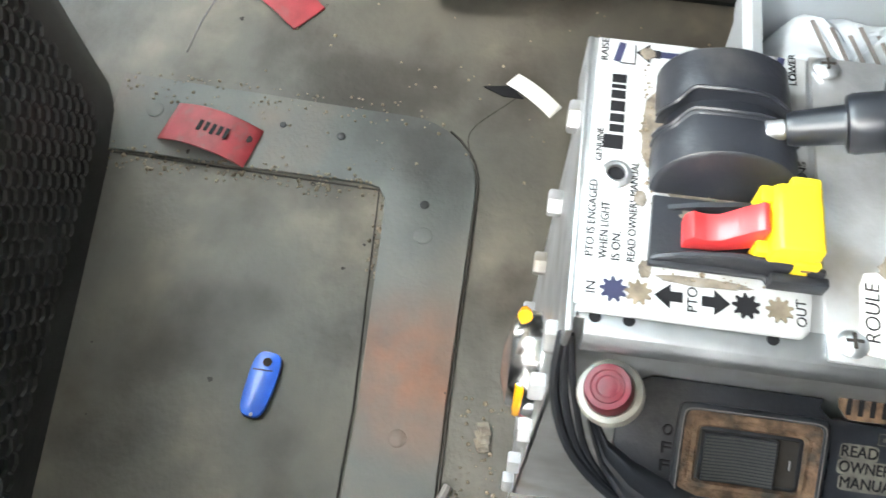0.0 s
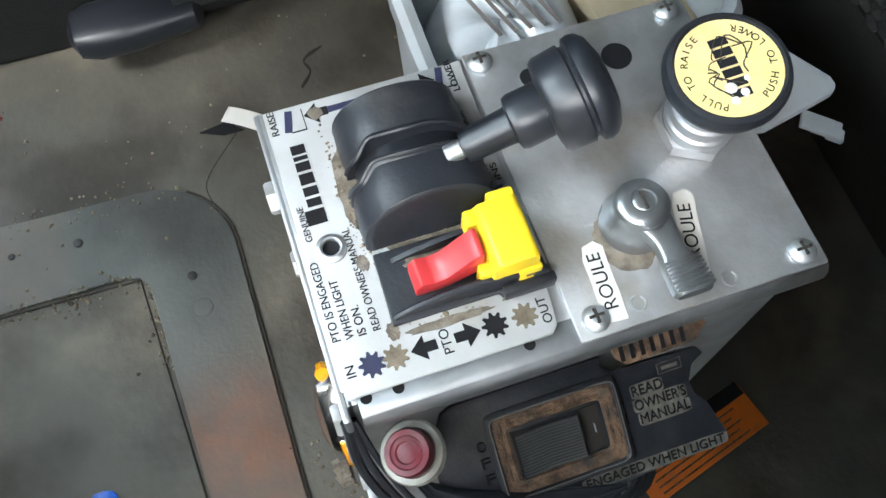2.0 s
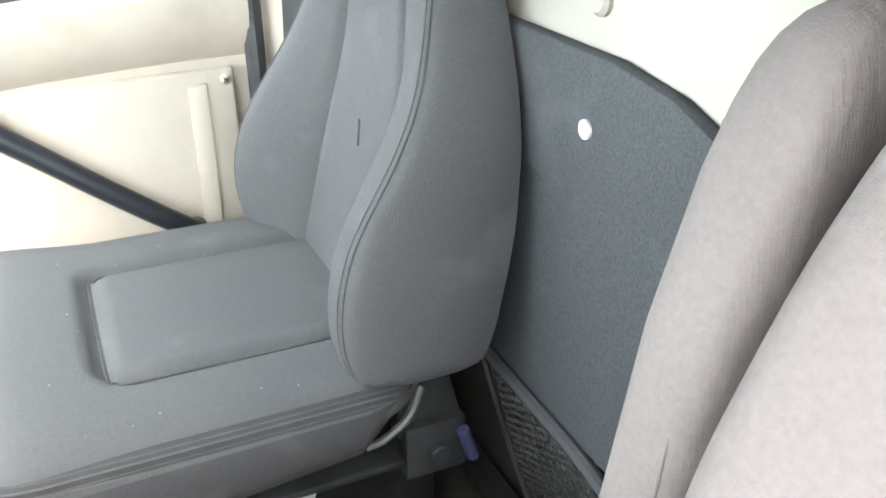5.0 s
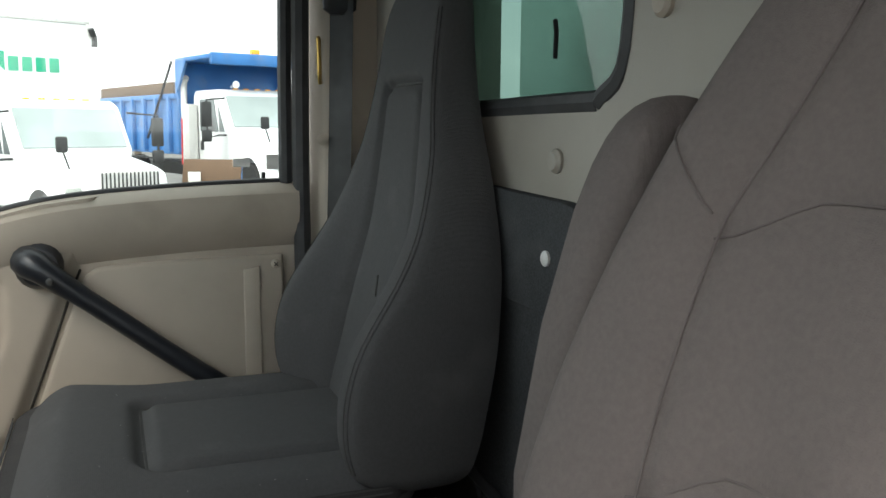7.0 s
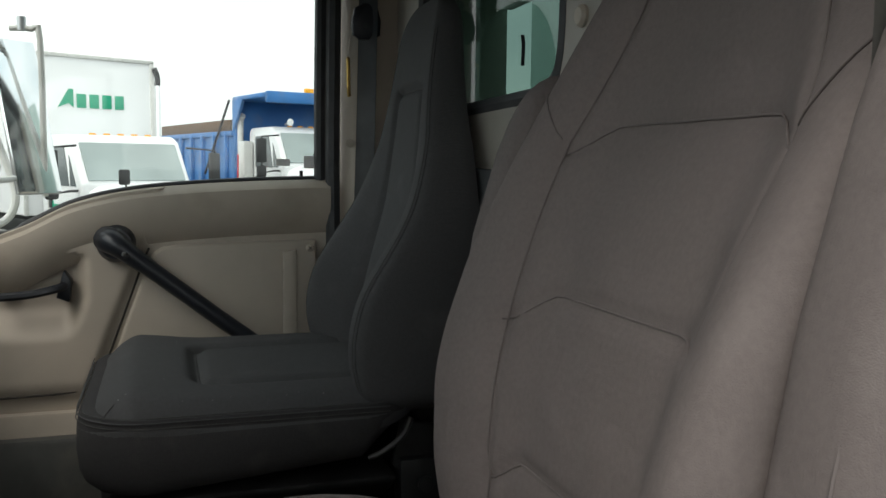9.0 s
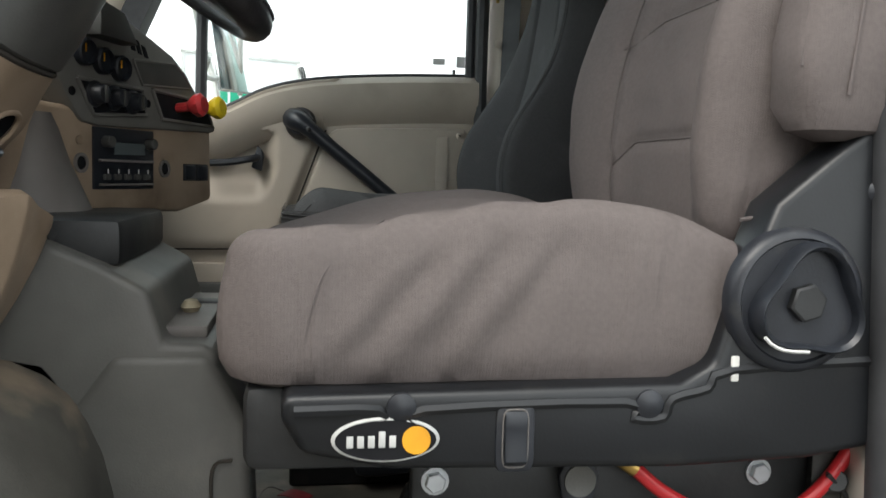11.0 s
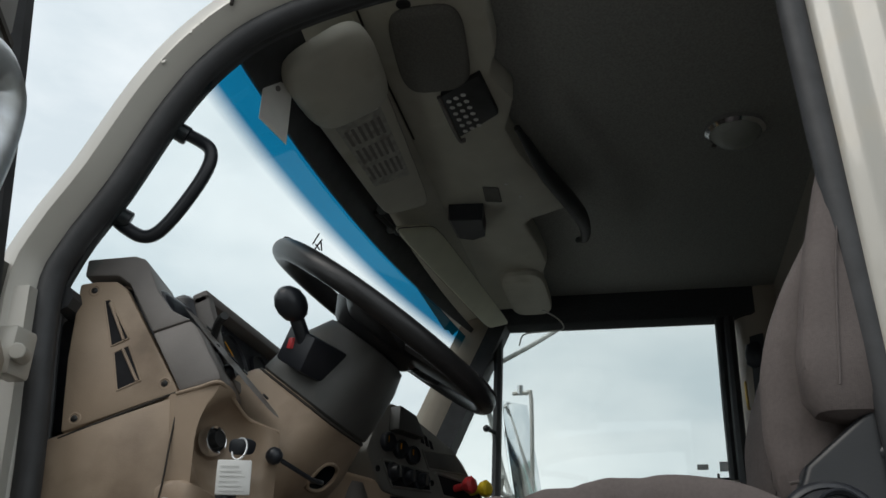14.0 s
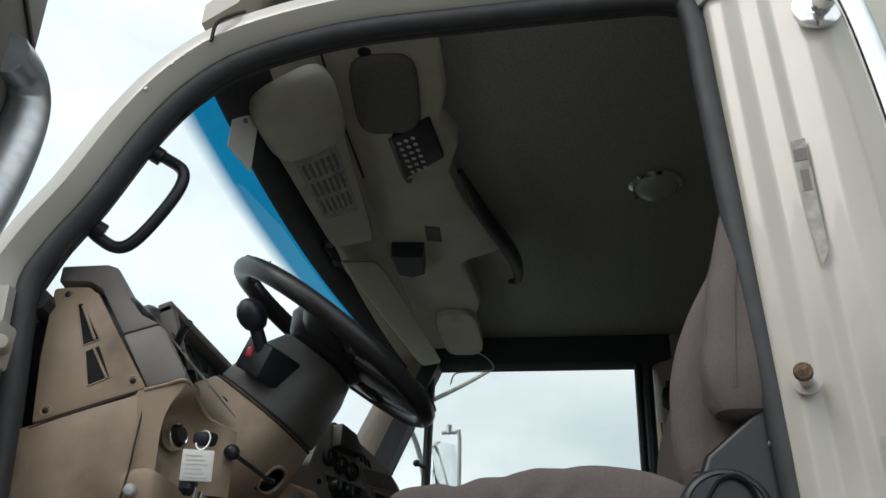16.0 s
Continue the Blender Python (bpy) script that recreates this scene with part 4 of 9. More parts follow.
def pad(x0, x1, y0, y1, z0, zt, r=0.035, rc=0.06, groove=None, nx=64, ny=64, bulge=0.006, crease=None):
    """A stuffed seat pad: a top sheet with rolled edges and an optional stitched groove, and bulging sides."""
    cx, cy, hw, hd = (x0 + x1) / 2, (y0 + y1) / 2, (x1 - x0) / 2, (y1 - y0) / 2

    def edge(x, y, a, b, c, d, k):
        """How far a point lies outside a rounded rectangle, and the way out."""
        qx, qy = abs(x - a) - (c - k), abs(y - b) - (d - k)
        v = Vector((max(qx, 0), max(qy, 0)))
        out = v.length + min(max(qx, qy), 0) - k
        g = v.normalized() if v.length > 1e-9 else (Vector((1, 0)) if qx > qy else Vector((0, 1)))
        return out, Vector((math.copysign(g.x, x - a), math.copysign(g.y, y - b)))

    bm = bmesh.new()
    rows = []
    for j in range(ny + 1):
        row = []
        for i in range(nx + 1):
            a, b = 2 * i / nx - 1, 2 * j / ny - 1
            x, y = cx + hw * math.sin(a * math.pi / 2) * 0.5 + hw * a * 0.5, cy + hd * math.sin(b * math.pi / 2) * 0.5 + hd * b * 0.5
            d, g = edge(x, y, cx, cy, hw, hd, rc)
            if d > 0:
                x, y, d = x - g.x * d, y - g.y * d, 0.0
            z = zt(x, y)
            if -d < r:
                z -= r * (1 - math.sqrt(max(0.0, 1 - (1 + d / r) ** 2)))
            if groove:
                e, _ = edge(x, y, (groove[0] + groove[1]) / 2, (groove[2] + groove[3]) / 2, (groove[1] - groove[0]) / 2, (groove[3] - groove[2]) / 2, 0.03)
                z -= groove[4] * math.exp(-((e / 0.011) ** 2)) + groove[5] * (1 if e < 0 else 0) * (1 - math.exp(-((e / 0.02) ** 2)))
            row.append(bm.verts.new((x, y, z)))
        rows.append(row)
    for j in range(ny):
        for i in range(nx):
            bm.faces.new((rows[j][i], rows[j][i + 1], rows[j + 1][i + 1], rows[j + 1][i]))
    rim = rows[0][:-1] + [w[-1] for w in rows[:-1]] + rows[-1][:0:-1] + [w[0] for w in rows[:0:-1]]
    last = rim
    for k in (0.08, 0.15, 0.24, 0.33, 0.42, 0.51, 0.6, 0.7, 0.8, 0.92, 1.0) if crease else (0.15, 0.4, 0.7, 0.92, 1.0):
        nxt = []
        for v in rim:
            _, g = edge(v.co.x, v.co.y, cx, cy, hw, hd, rc)
            o = bulge * math.sin(math.pi * min(1, k * 0.95)) - (0.02 if k == 1.0 else 0.004 * (k > 0.9)) + (crease(v.co.x, v.co.y, k) if crease else 0.0)
            nxt.append(bm.verts.new((v.co.x + g.x * o, v.co.y + g.y * o, v.co.z + (z0 - v.co.z) * k)))
        for a in range(len(rim)):
            b = (a + 1) % len(rim)
            bm.faces.new((last[a], nxt[a], nxt[b], last[b]))
        last = nxt
    bm.faces.new(last)
    bmesh.ops.remove_doubles(bm, verts=bm.verts, dist=0.0002)
    return bm


# passenger seat
PX = 0.455
pseat = thing("passenger_seat", (PX, 0.33, 0.0), "dark grey cloth high-back passenger seat, dusty, on a black base box", "seat")


def ptop(x, y):
    return 0.612 + 0.012 * smooth01((y - 0.40) / 0.15) - 0.045 * smooth01((y - 0.52) / 0.09) - 0.02 * abs((x - PX) / 0.24) ** 4 + 0.01 * math.exp(-(((x - 0.66) / 0.05) ** 2))


pcush = part("cushion", pad(0.213, 0.735, 0.10, 0.600, 0.578, ptop, 0.045, 0.10, (0.318, 0.580, 0.0, 0.430, 0.014, 0.003), nx=90, ny=90, bulge=0.003), M_PSEAT, pseat)
part("insert_seam", tube([(0.580, 0.18, 0.598), (0.580, 0.392, 0.600), (0.572, 0.421, 0.600), (0.550, 0.430, 0.600), (0.348, 0.430, 0.600), (0.326, 0.421, 0.600), (0.318, 0.392, 0.600), (0.318, 0.18, 0.598)], 0.0013, 6, k=5), M_SEAM, pcush)
part("cushion_side", rounded_block(0.212, 0.736, 0.10, 0.601, 0.10, ((0.584, 0.006), (0.580, 0.001), (0.56, -0.002), (0.53, -0.003), (0.50, 0.0), (0.485, 0.006), (0.474, 0.018)), lambda y, z: (0.075 * smooth01((0.25 - y) / 0.12)) * smooth01((0.58 - z) / 0.09)), M_PSIDE, pseat, "darker grimy cloth border below the hem")


def hem_way(z, out):
    return [(0.212 - out, 0.16 + 0.34 * i / 10, z) for i in range(11)] + [(0.312 - (0.10 + out) * math.cos(radians(a)), 0.501 + (0.10 + out) * math.sin(radians(a)), z) for a in (15, 30, 45, 60, 75, 90)] + [(0.312 + 0.32 * i / 6, 0.601 + out, z) for i in range(1, 7)]


part("hem_piping", tube(hem_way(0.5815, 0.001), 0.0012, 6, k=2), M_PSEAT, pcush)
part("hem_stitch", tube(hem_way(0.5885, 0.0005), 0.0008, 5, k=2), M_SEAM, pcush)
part("hem_stitch", tube(hem_way(0.5745, 0.0025), 0.0008, 5, k=2), M_SEAM, pcush)
part("corner_seam", tube([(0.236, 0.565, 0.584), (0.262, 0.545, 0.602), (0.292, 0.520, 0.608), (0.330, 0.488, 0.6105)], 0.0010, 6), M_SEAM, pcush)

P_CH = curve(((0.56, 0.120), (0.74, 0.118), (0.85, 0.104), (0.95, 0.088), (1.06, 0.078)))


def p_grooves(x, z):
    """Two upright channels, joined under the head."""
    out = []
    if z < 1.085:
        for side in (-1, 1):
            out.append((0.011 * (1 - smooth01((z - 1.055) / 0.025)), 0.008, x - (PX + side * P_CH(z))))
    if abs(x - PX) < 0.10:
        out.append((0.010 * (1 - smooth01((abs(x - PX) - 0.072) / 0.018)), 0.007, z - 1.068 + 0.010 * smooth01((abs(x - PX) - 0.05) / 0.03)))
    return out


P_FORM = {
    "cx": curve(((0.55, PX + 0.004), (0.78, PX + 0.003), (0.95, PX), (1.25, PX))),
    "half": curve(((0.55, 0.234), (0.62, 0.240), (0.70, 0.243), (0.82, 0.236), (0.88, 0.218), (0.95, 0.186), (1.02, 0.150), (1.08, 0.131), (1.14, 0.122), (1.25, 0.112))),
    "mid": curve(((0.55, 0.162), (0.60, 0.155), (0.745, 0.119), (0.87, 0.089), (1.0, 0.074), (1.12, 0.062), (1.25, 0.045))),
    "edge": curve(((0.55, 0.176), (0.58, 0.196), (0.62, 0.212), (0.66, 0.216), (0.70, 0.212), (0.745, 0.198), (0.79, 0.170), (0.83, 0.144), (0.87, 0.121), (0.92, 0.102), (0.98, 0.084), (1.06, 0.072), (1.14, 0.060), (1.25, 0.042))),
    "back": curve(((0.55, 0.060), (0.62, 0.036), (0.744, 0.014), (0.858, 0.006), (0.96, 0.003), (1.25, 0.003))),
    "u0": 0.42, "u1": 0.84, "roll": 0.020, "grooves": p_grooves, "lean": lambda z: 0.0,
}
pback = part("backrest", seat_shell(P_FORM, 0.555, 1.225), M_PSEAT, pseat)


def on_pback(x, z, out=0.0008):
    return (x, seat_face(P_FORM, x, z) + out, z)


for side in (-1, 1):
    pts = [on_pback(PX + side * P_CH(z), z, 0.001) for z in [0.60 + 0.445 * k / 18 for k in range(19)]]
    part("channel_seam", tube(pts, 0.0017, 6, smooth=False), M_SEAM, pback)
    for f, st in ((0.955, "edge_piping"), (0.930, "edge_stitch")):
        pts = []
        for k in range(34):
            z = 0.60 + 0.56 * k / 33
            pts.append(on_pback(P_FORM["cx"](z) + side * P_FORM["half"](z) * f, z, 0.0006))
        part(st, tube(pts, 0.0017 if f > 0.94 else 0.0007, 6, smooth=False), M_PSEAT if f > 0.94 else M_SEAM, pback)
part("head_seam", tube([on_pback(PX + x, 1.068 - 0.010 * smooth01((abs(x) - 0.05) / 0.03), 0.001) for x in [-0.078 + 0.156 * k / 14 for k in range(15)]], 0.0017, 6, smooth=False), M_SEAM, pback)
part("scuff", tube([on_pback(0.448, 0.80), on_pback(0.438, 0.772)], 0.0016, 6), M_SEAM, pback, "short dark pen mark")
base = part("base_box", prism([(0.49, 0.0), (0.482, 0.30), (0.44, 0.44), (0.80, 0.44), (0.80, 0.0)], "y", 0.0, 0.585, 0.008), M_BASE, pseat, "black base box with strap and buckle")
part("base_skirt", prism([(0.25, 0.45), (0.33, 0.40), (0.44, 0.39), (0.68, 0.39), (0.68, 0.46), (0.25, 0.46)], "y", 0.14, 0.56, 0.012), M_BASE, pseat)
part("base_rail", tube([(0.478, 0.02, 0.05), (0.478, 0.28, 0.055), (0.470, 0.36, 0.06)], 0.022, 8), M_BASE, base)
part("adjuster_handle", loft([[Vector((0.458 + a * w, y, 0.052 + b * w * 0.7)) for a, b in ring2(1, 1, 18, 3.4)] for y, w in ((0.335, 0.010), (0.342, 0.019), (0.40, 0.025), (0.430, 0.025), (0.446, 0.020), (0.452, 0.008))]), M_GLOSSBLACK, pseat, "black plastic slide lever")
strap = part("strap", tube([(0.455, 0.205, 0.285), (0.462, 0.215, 0.23), (0.468, 0.225, 0.16)], 0.013, 8, flat=0.12), M_GREYCAP, pseat, "pale webbing strap with a wire buckle")
part("strap_buckle", tube([(0.462, 0.212, 0.155), (0.452, 0.212, 0.105), (0.452, 0.242, 0.105), (0.462, 0.242, 0.155), (0.462, 0.212, 0.155)], 0.0028, 6, k=3), M_STEEL, strap)
part("strap_clip", rbox(0.452, 0.468, 0.155, 0.185, 0.285, 0.315, 0.004), M_DOORTAN, pseat)
part("strap_tail", tube([(0.468, 0.385, 0.255), (0.466, 0.39, 0.22), (0.47, 0.388, 0.20)], 0.006, 6, flat=0.2), M_GREYCAP, pseat)
screw((0.478, 0.055, 0.30), (-1, 0, 0), 0.006, base)
part("recline_bracket", prism([(0.04, 0.44), (0.06, 0.52), (0.12, 0.53), (0.135, 0.46), (0.10, 0.415), (0.06, 0.42)], "x", 0.30, 0.312, 0.003), M_IRON, pseat)
part("recline_lever", tube([(0.262, 0.115, 0.545), (0.248, 0.135, 0.520), (0.246, 0.165, 0.500), (0.250, 0.185, 0.492)], lambda t: 0.006 - 0.002 * t, 8), M_DARKP, pseat, "worn metal recline lever")
part("belt_anchor", join(rbox(0.285, 0.330, 0.045, 0.125, 0.395, 0.470, 0.006), cyl((0.283, 0.085, 0.43), (0.272, 0.085, 0.43), 0.013, 12)), M_IRON, pseat)
part("blue_plug", cyl((0.262, 0.048, 0.425), (0.262, 0.062, 0.470), 0.008, 10), M_INKBLUE, pseat, "small dark blue plug")

cr_ = random.Random(5)
crumbs = []
for i in range(70):
    x, y = cr_.uniform(0.24, 0.66), cr_.uniform(0.24, 0.56)
    r = abs(cr_.gauss(0.0, 0.0004)) + 0.0003
    crumbs.append(lathe([(r, 0), (r * 0.7, r * 0.6), (0.0001, r * 0.8)], (x, y, ptop(x, y) - (0.0042 if 0.33 < x < 0.58 and y < 0.42 else 0.0008)), (0, 0, 1), 5))
solo("seat_crumbs", join(*crumbs), M_STITCH, "pale crumbs and lint on the passenger seat", "dirt", "stuff", smooth=0)

# driver seat
DX = -0.475
dseat = thing("driver_seat", (DX, 0.36, 0.0), "brown-grey cloth air-ride driver seat with black side shields", "seat")


D_PROFILE = curve(((0.15, 0.594), (0.245, 0.606), (0.265, 0.618), (0.30, 0.631), (0.358, 0.638), (0.444, 0.631), (0.518, 0.615), (0.557, 0.613), (0.63, 0.611)))


def dtop(x, y):
    side = (x - DX) / 0.23
    fold = sum(d * math.exp(-(((y + 0.55 * (x + 0.70) - y0) / 0.011) ** 2)) for y0, d in ((0.545, 0.0030), (0.520, -0.0040), (0.492, 0.0034), (0.462, -0.0034), (0.425, 0.0024), (0.39, -0.0022)))
    return D_PROFILE(y) - 0.022 * smooth01((y - 0.49) / 0.12) * smooth01((x + 0.68) / 0.14) + 0.006 * (abs(side) ** 3 - 1) + 0.008 - 0.010 * math.exp(-((side / 0.55) ** 2)) + 0.7 * fold * smooth01((-0.60 - x) / 0.09)


def d_crease(x, y, k):
    """Slanting folds in the cloth on the outer side of the cushion."""
    if x > -0.60:
        return 0.0
    fold = sum(d * math.exp(-(((y - 0.085 * k - y0) / w) ** 2)) for y0, d, w in ((0.372, -0.0022, 0.009), (0.392, 0.0030, 0.009), (0.416, -0.0030, 0.010), (0.440, 0.0030, 0.010), (0.466, -0.0034, 0.009), (0.490, 0.0026, 0.010)))
    return fold * smooth01(k / 0.12) * (1 - smooth01((k - 0.55) / 0.35))


dc = part("cushion", pad(-0.722, -0.245, 0.19, 0.615, 0.508, dtop, 0.024, 0.05, nx=90, ny=150, crease=d_crease), M_DSEAT, dseat)
part("cushion_seam", tube([(-0.7265, 0.560, 0.530), (-0.7275, 0.556, 0.560), (-0.724, 0.548, 0.588), (-0.708, 0.528, 0.6105), (-0.64, 0.500, 0.623)], 0.0009, 6), M_DSEAM, dc)


D_CH = curve(((0.58, 0.112), (0.70, 0.126), (0.83, 0.138), (0.96, 0.148), (1.02, 0.128), (1.10, 0.098), (1.20, 0.088)))
DXB = -0.474


def d_row(x, z, z0, rise, reach):
    """A sewn line across the middle panel, bowed up, dropping to its ends."""
    a = abs(x - DXB)
    if a > reach:
        return []
    return [(0.0042, 0.0065, z - (z0 + rise - (rise + 0.014) * smooth01((a - reach * 0.62) / (reach * 0.38))))]


def d_grooves(x, z):
    out = [(0.0050, 0.007, x - (DXB + side * D_CH(z))) for side in (-1, 1)]
    return out + d_row(x, z, 0.962, 0.010, 0.152) + d_row(x, z, 0.822, 0.012, 0.144) + d_row(x, z, 0.690, 0.010, 0.126)


D_FORM = {
    "cx": lambda z: DXB,
    "half": curve(((0.58, 0.204), (0.66, 0.212), (0.76, 0.222), (0.86, 0.226), (0.94, 0.226), (1.0, 0.220), (1.05, 0.200), (1.10, 0.172), (1.16, 0.146), (1.26, 0.126))),
    "mid": curve(((0.58, 0.210), (0.64, 0.212), (0.70, 0.207), (0.76, 0.195), (0.83, 0.173), (0.90, 0.146), (0.97, 0.113), (1.05, 0.090), (1.15, 0.070), (1.26, 0.048))),
    "edge": curve(((0.58, 0.232), (0.62, 0.250), (0.68, 0.262), (0.75, 0.260), (0.80, 0.248), (0.85, 0.227), (0.90, 0.199), (0.95, 0.169), (1.0, 0.140), (1.05, 0.116), (1.12, 0.086), (1.26, 0.044))),
    "back": curve(((0.58, 0.110), (0.75, 0.095), (0.90, 0.058), (1.0, 0.034), (1.12, 0.0), (1.26, -0.004))),
    "u0": 0.36, "u1": 0.90, "roll": 0.034, "grooves": d_grooves, "lean": curve(((0.58, 0.010), (0.70, 0.018), (0.82, 0.018), (0.95, 0.006), (1.08, 0.0))),
}
db = part("backrest", seat_shell(D_FORM, 0.585, 1.26), M_DSEAT, dseat)


def seam(pts):
    return part("seam", tube([(x, seat_face(D_FORM, x, z) + 0.0012, z) for x, z in pts], 0.0009, 6, smooth=False), M_DSEAM, db)


for side in (-1, 1):
    seam([(DXB + side * D_CH(z), z) for z in [0.62 + 0.60 * k / 30 for k in range(31)]])
    seam([(DXB + side * (0.152 + 0.060 * k / 8), 0.962 + 0.055 * k / 8) for k in range(9)])
for z0, rise, reach in ((0.962, 0.010, 0.150), (0.822, 0.012, 0.142), (0.690, 0.010, 0.124)):
    xs = [-reach + 2 * reach * k / 24 for k in range(25)]
    seam([(DXB + x, z0 + rise - (rise + 0.014) * smooth01((abs(x) - reach * 0.62) / (reach * 0.38))) for x in xs])
for side, nm in ((-1, "outer"), (1, "inner")):
    xo = DX + (0.280 if side > 0 else -0.250)
    back = 0.048 if side > 0 else 0.014
    ar = part("armrest", loft([[Vector((xo + a * 0.033 * g, yc - back + b * 0.043 * g, z - (0.0 if side < 0 else 0.018 * smooth01((z - 0.9) / 0.12)))) for a, b in ring2(1, 1, 28, 3.2)] for z, yc, g in ((0.690, 0.196, 0.35), (0.697, 0.198, 0.75), (0.714, 0.200, 0.95), (0.76, 0.198, 1.0), (0.87, 0.178, 1.0), (0.96, 0.155, 0.98), (1.00, 0.144, 0.93), (1.02, 0.138, 0.84), (1.032, 0.134, 0.73), (1.042, 0.130, 0.56), (1.048, 0.127, 0.36), (1.050, 0.126, 0.14))]), M_DSEAT, dseat, "folded-up cloth armrest")
    part("armrest_seam", tube([(xo + side * 0.033, 0.21 - back, 0.72), (xo + side * 0.034, 0.195 - back, 0.85), (xo + side * 0.033, 0.172 - back, 0.97)], 0.0011, 6), M_DSEAM, ar)
    part("armrest_slit", tube([(xo - 0.02, 0.238 - back, 0.74), (xo - 0.018, 0.232 - back, 0.80), (xo - 0.016, 0.222 - back, 0.84)], 0.0012, 6), M_DSEAM, ar)
part("backrest_hem", tube([(-0.716, 0.248, 0.632), (-0.722, 0.20, 0.640), (-0.722, 0.14, 0.652)], 0.0016, 6), M_DSEAM, db)

# side shield, recliner, switches
shield_pts = [(0.572, 0.514), (0.575, 0.50), (0.56, 0.474), (0.50, 0.462), (0.30, 0.458), (0.20, 0.462), (0.10, 0.478), (0.10, 0.70), (0.17, 0.70), (0.235, 0.645), (0.262, 0.575), (0.275, 0.532), (0.30, 0.518)]
sh = part("side_shield", prism(shield_pts, "x", -0.745, -0.70, 0.010, 3), M_SHIELD, dseat, "black moulded plastic side shield")
part("shield_bead", tube([(-0.744, 0.565, 0.503), (-0.744, 0.51, 0.503), (-0.744, 0.505, 0.492), (-0.744, 0.485, 0.492), (-0.744, 0.48, 0.503), (-0.744, 0.34, 0.506), (-0.744, 0.334, 0.495), (-0.744, 0.312, 0.495), (-0.744, 0.306, 0.508), (-0.744, 0.28, 0.515), (-0.744, 0.262, 0.528), (-0.744, 0.13, 0.535)], 0.004, 6, k=3), M_SHIELD, sh)
for y in (0.495, 0.323):
    part("shield_bolt", lathe([(0.010, 0), (0.010, 0.003), (0.005, 0.006), (0.0005, 0.0065)], (-0.744, y, 0.505), (-1, 0, 0), 14), M_BLACK, sh)
lg = part("logo_plate", moved(lathe([(0.036, 0), (0.036, 0.002), (0.034, 0.003), (0.0005, 0.003)], (0, 0, 0), (0, 0, 1), 32), Matrix.Translation((-0.7445, 0.505, 0.484)) @ Matrix(((0, 0, -1, 0), (-1, 0, 0, 0), (0, 0.42, 0, 0), (0, 0, 0, 1)))), M_GREYCAP, sh, "oval badge with a light rim")
part("logo_field", moved(lathe([(0.0335, 0.003), (0.0335, 0.0038), (0.0005, 0.004)], (0, 0, 0), (0, 0, 1), 32), Matrix.Translation((-0.7445, 0.505, 0.484)) @ Matrix(((0, 0, -1, 0), (-1, 0, 0, 0), (0, 0.40, 0, 0), (0, 0, 0, 1)))), M_INK, lg)
part("logo_dot", lathe([(0.0095, 0), (0.0095, 0.001), (0.0003, 0.0012)], (-0.7485, 0.485, 0.484), (-1, 0, 0), 20), M_LOGO_O, lg)
part("logo_bars", join(*[rbox(-0.7497, -0.7487, 0.4985 + 0.007 * i, 0.4985 + 0.007 * i + 0.0045, 0.4795, 0.4875 + (0.003 if i in (1,) else 0), 0.0005) for i in range(5)]), M_GREYCAP, lg)
sw = part("rocker_switch", moved(prism([(a, b) for a, b in ring2(0.0135, 0.0235, 32, 6)], "z", 0.0, 0.0030, 0.0012), axes((-0.744, 0.4175, 0.483), (0, -1, 0), (0, 0, 1), (-1, 0, 0))), M_BLACK, sh, "small seat rocker switch")
part("rocker", moved(loft([[Vector((a * 0.0075, 0.0185 * (2 * k / 10 - 1) + 0.0, 0.0030 + b)) for a, b in ((-1, 0.0), (-1, h), (-0.8, h + 0.0006), (0.8, h + 0.0006), (1, h), (1, 0.0))] for k, h in ((0, 0.0002), (1, 0.0042), (3, 0.0034), (5, 0.0022), (7, 0.0022), (9, 0.0026), (10, 0.0002))]), axes((-0.744, 0.4175, 0.483), (0, -1, 0), (0, 0, 1), (-1, 0, 0))), M_GLOSSBLACK, sw)
part("rocker_edge", moved(tube([(a, b, 0.0032) for a, b in ring2(0.0088, 0.0200, 32, 5)] + [(0.0088, 0.0, 0.0032)], 0.0006, 6, smooth=False), axes((-0.744, 0.4175, 0.483), (0, -1, 0), (0, 0, 1), (-1, 0, 0))), M_GREYP, sw)
rc = part("recliner_cap", lathe([(0.052, 0.0), (0.051, 0.007), (0.047, 0.011), (0.0440, 0.012), (0.0425, 0.010), (0.0005, 0.010)], (-0.742, 0.220, 0.578), (-1, 0, 0), 40), M_BLACK, dseat, "round recliner cover with a hex bolt")
tri_in, tri_out = ([(0.216 + r * math.cos(a) * (1 + 0.15 * math.cos(3 * a + 1.25)), 0.577 + r * math.sin(a) * (1 + 0.15 * math.cos(3 * a + 1.25))) for a in [2 * math.pi * k / 48 for k in range(48)]] for r in (0.0325, 0.0375))
part("recliner_rim", loft([[Vector((x, *p)) for p in pts] for x, pts in ((-0.750, tri_out), (-0.765, tri_out), (-0.769, [((a[0] + b[0]) / 2, (a[1] + b[1]) / 2) for a, b in zip(tri_in, tri_out)]), (-0.766, tri_in), (-0.757, tri_in))], caps=False), M_GLOSSBLACK, rc)
part("recliner_hub", prism(tri_in, "x", -0.758, -0.748, 0.0), M_BLACK, rc)
part("hex_bolt", hexnut((-0.757, 0.219, 0.578), (-1, 0, 0), 0.0135, 0.008), M_IRON, rc)
part("worn_edge", tube([(-0.769, *tri_out[k]) for k in range(37, 45)], 0.0013, 5, smooth=False), M_GREYCAP, rc)
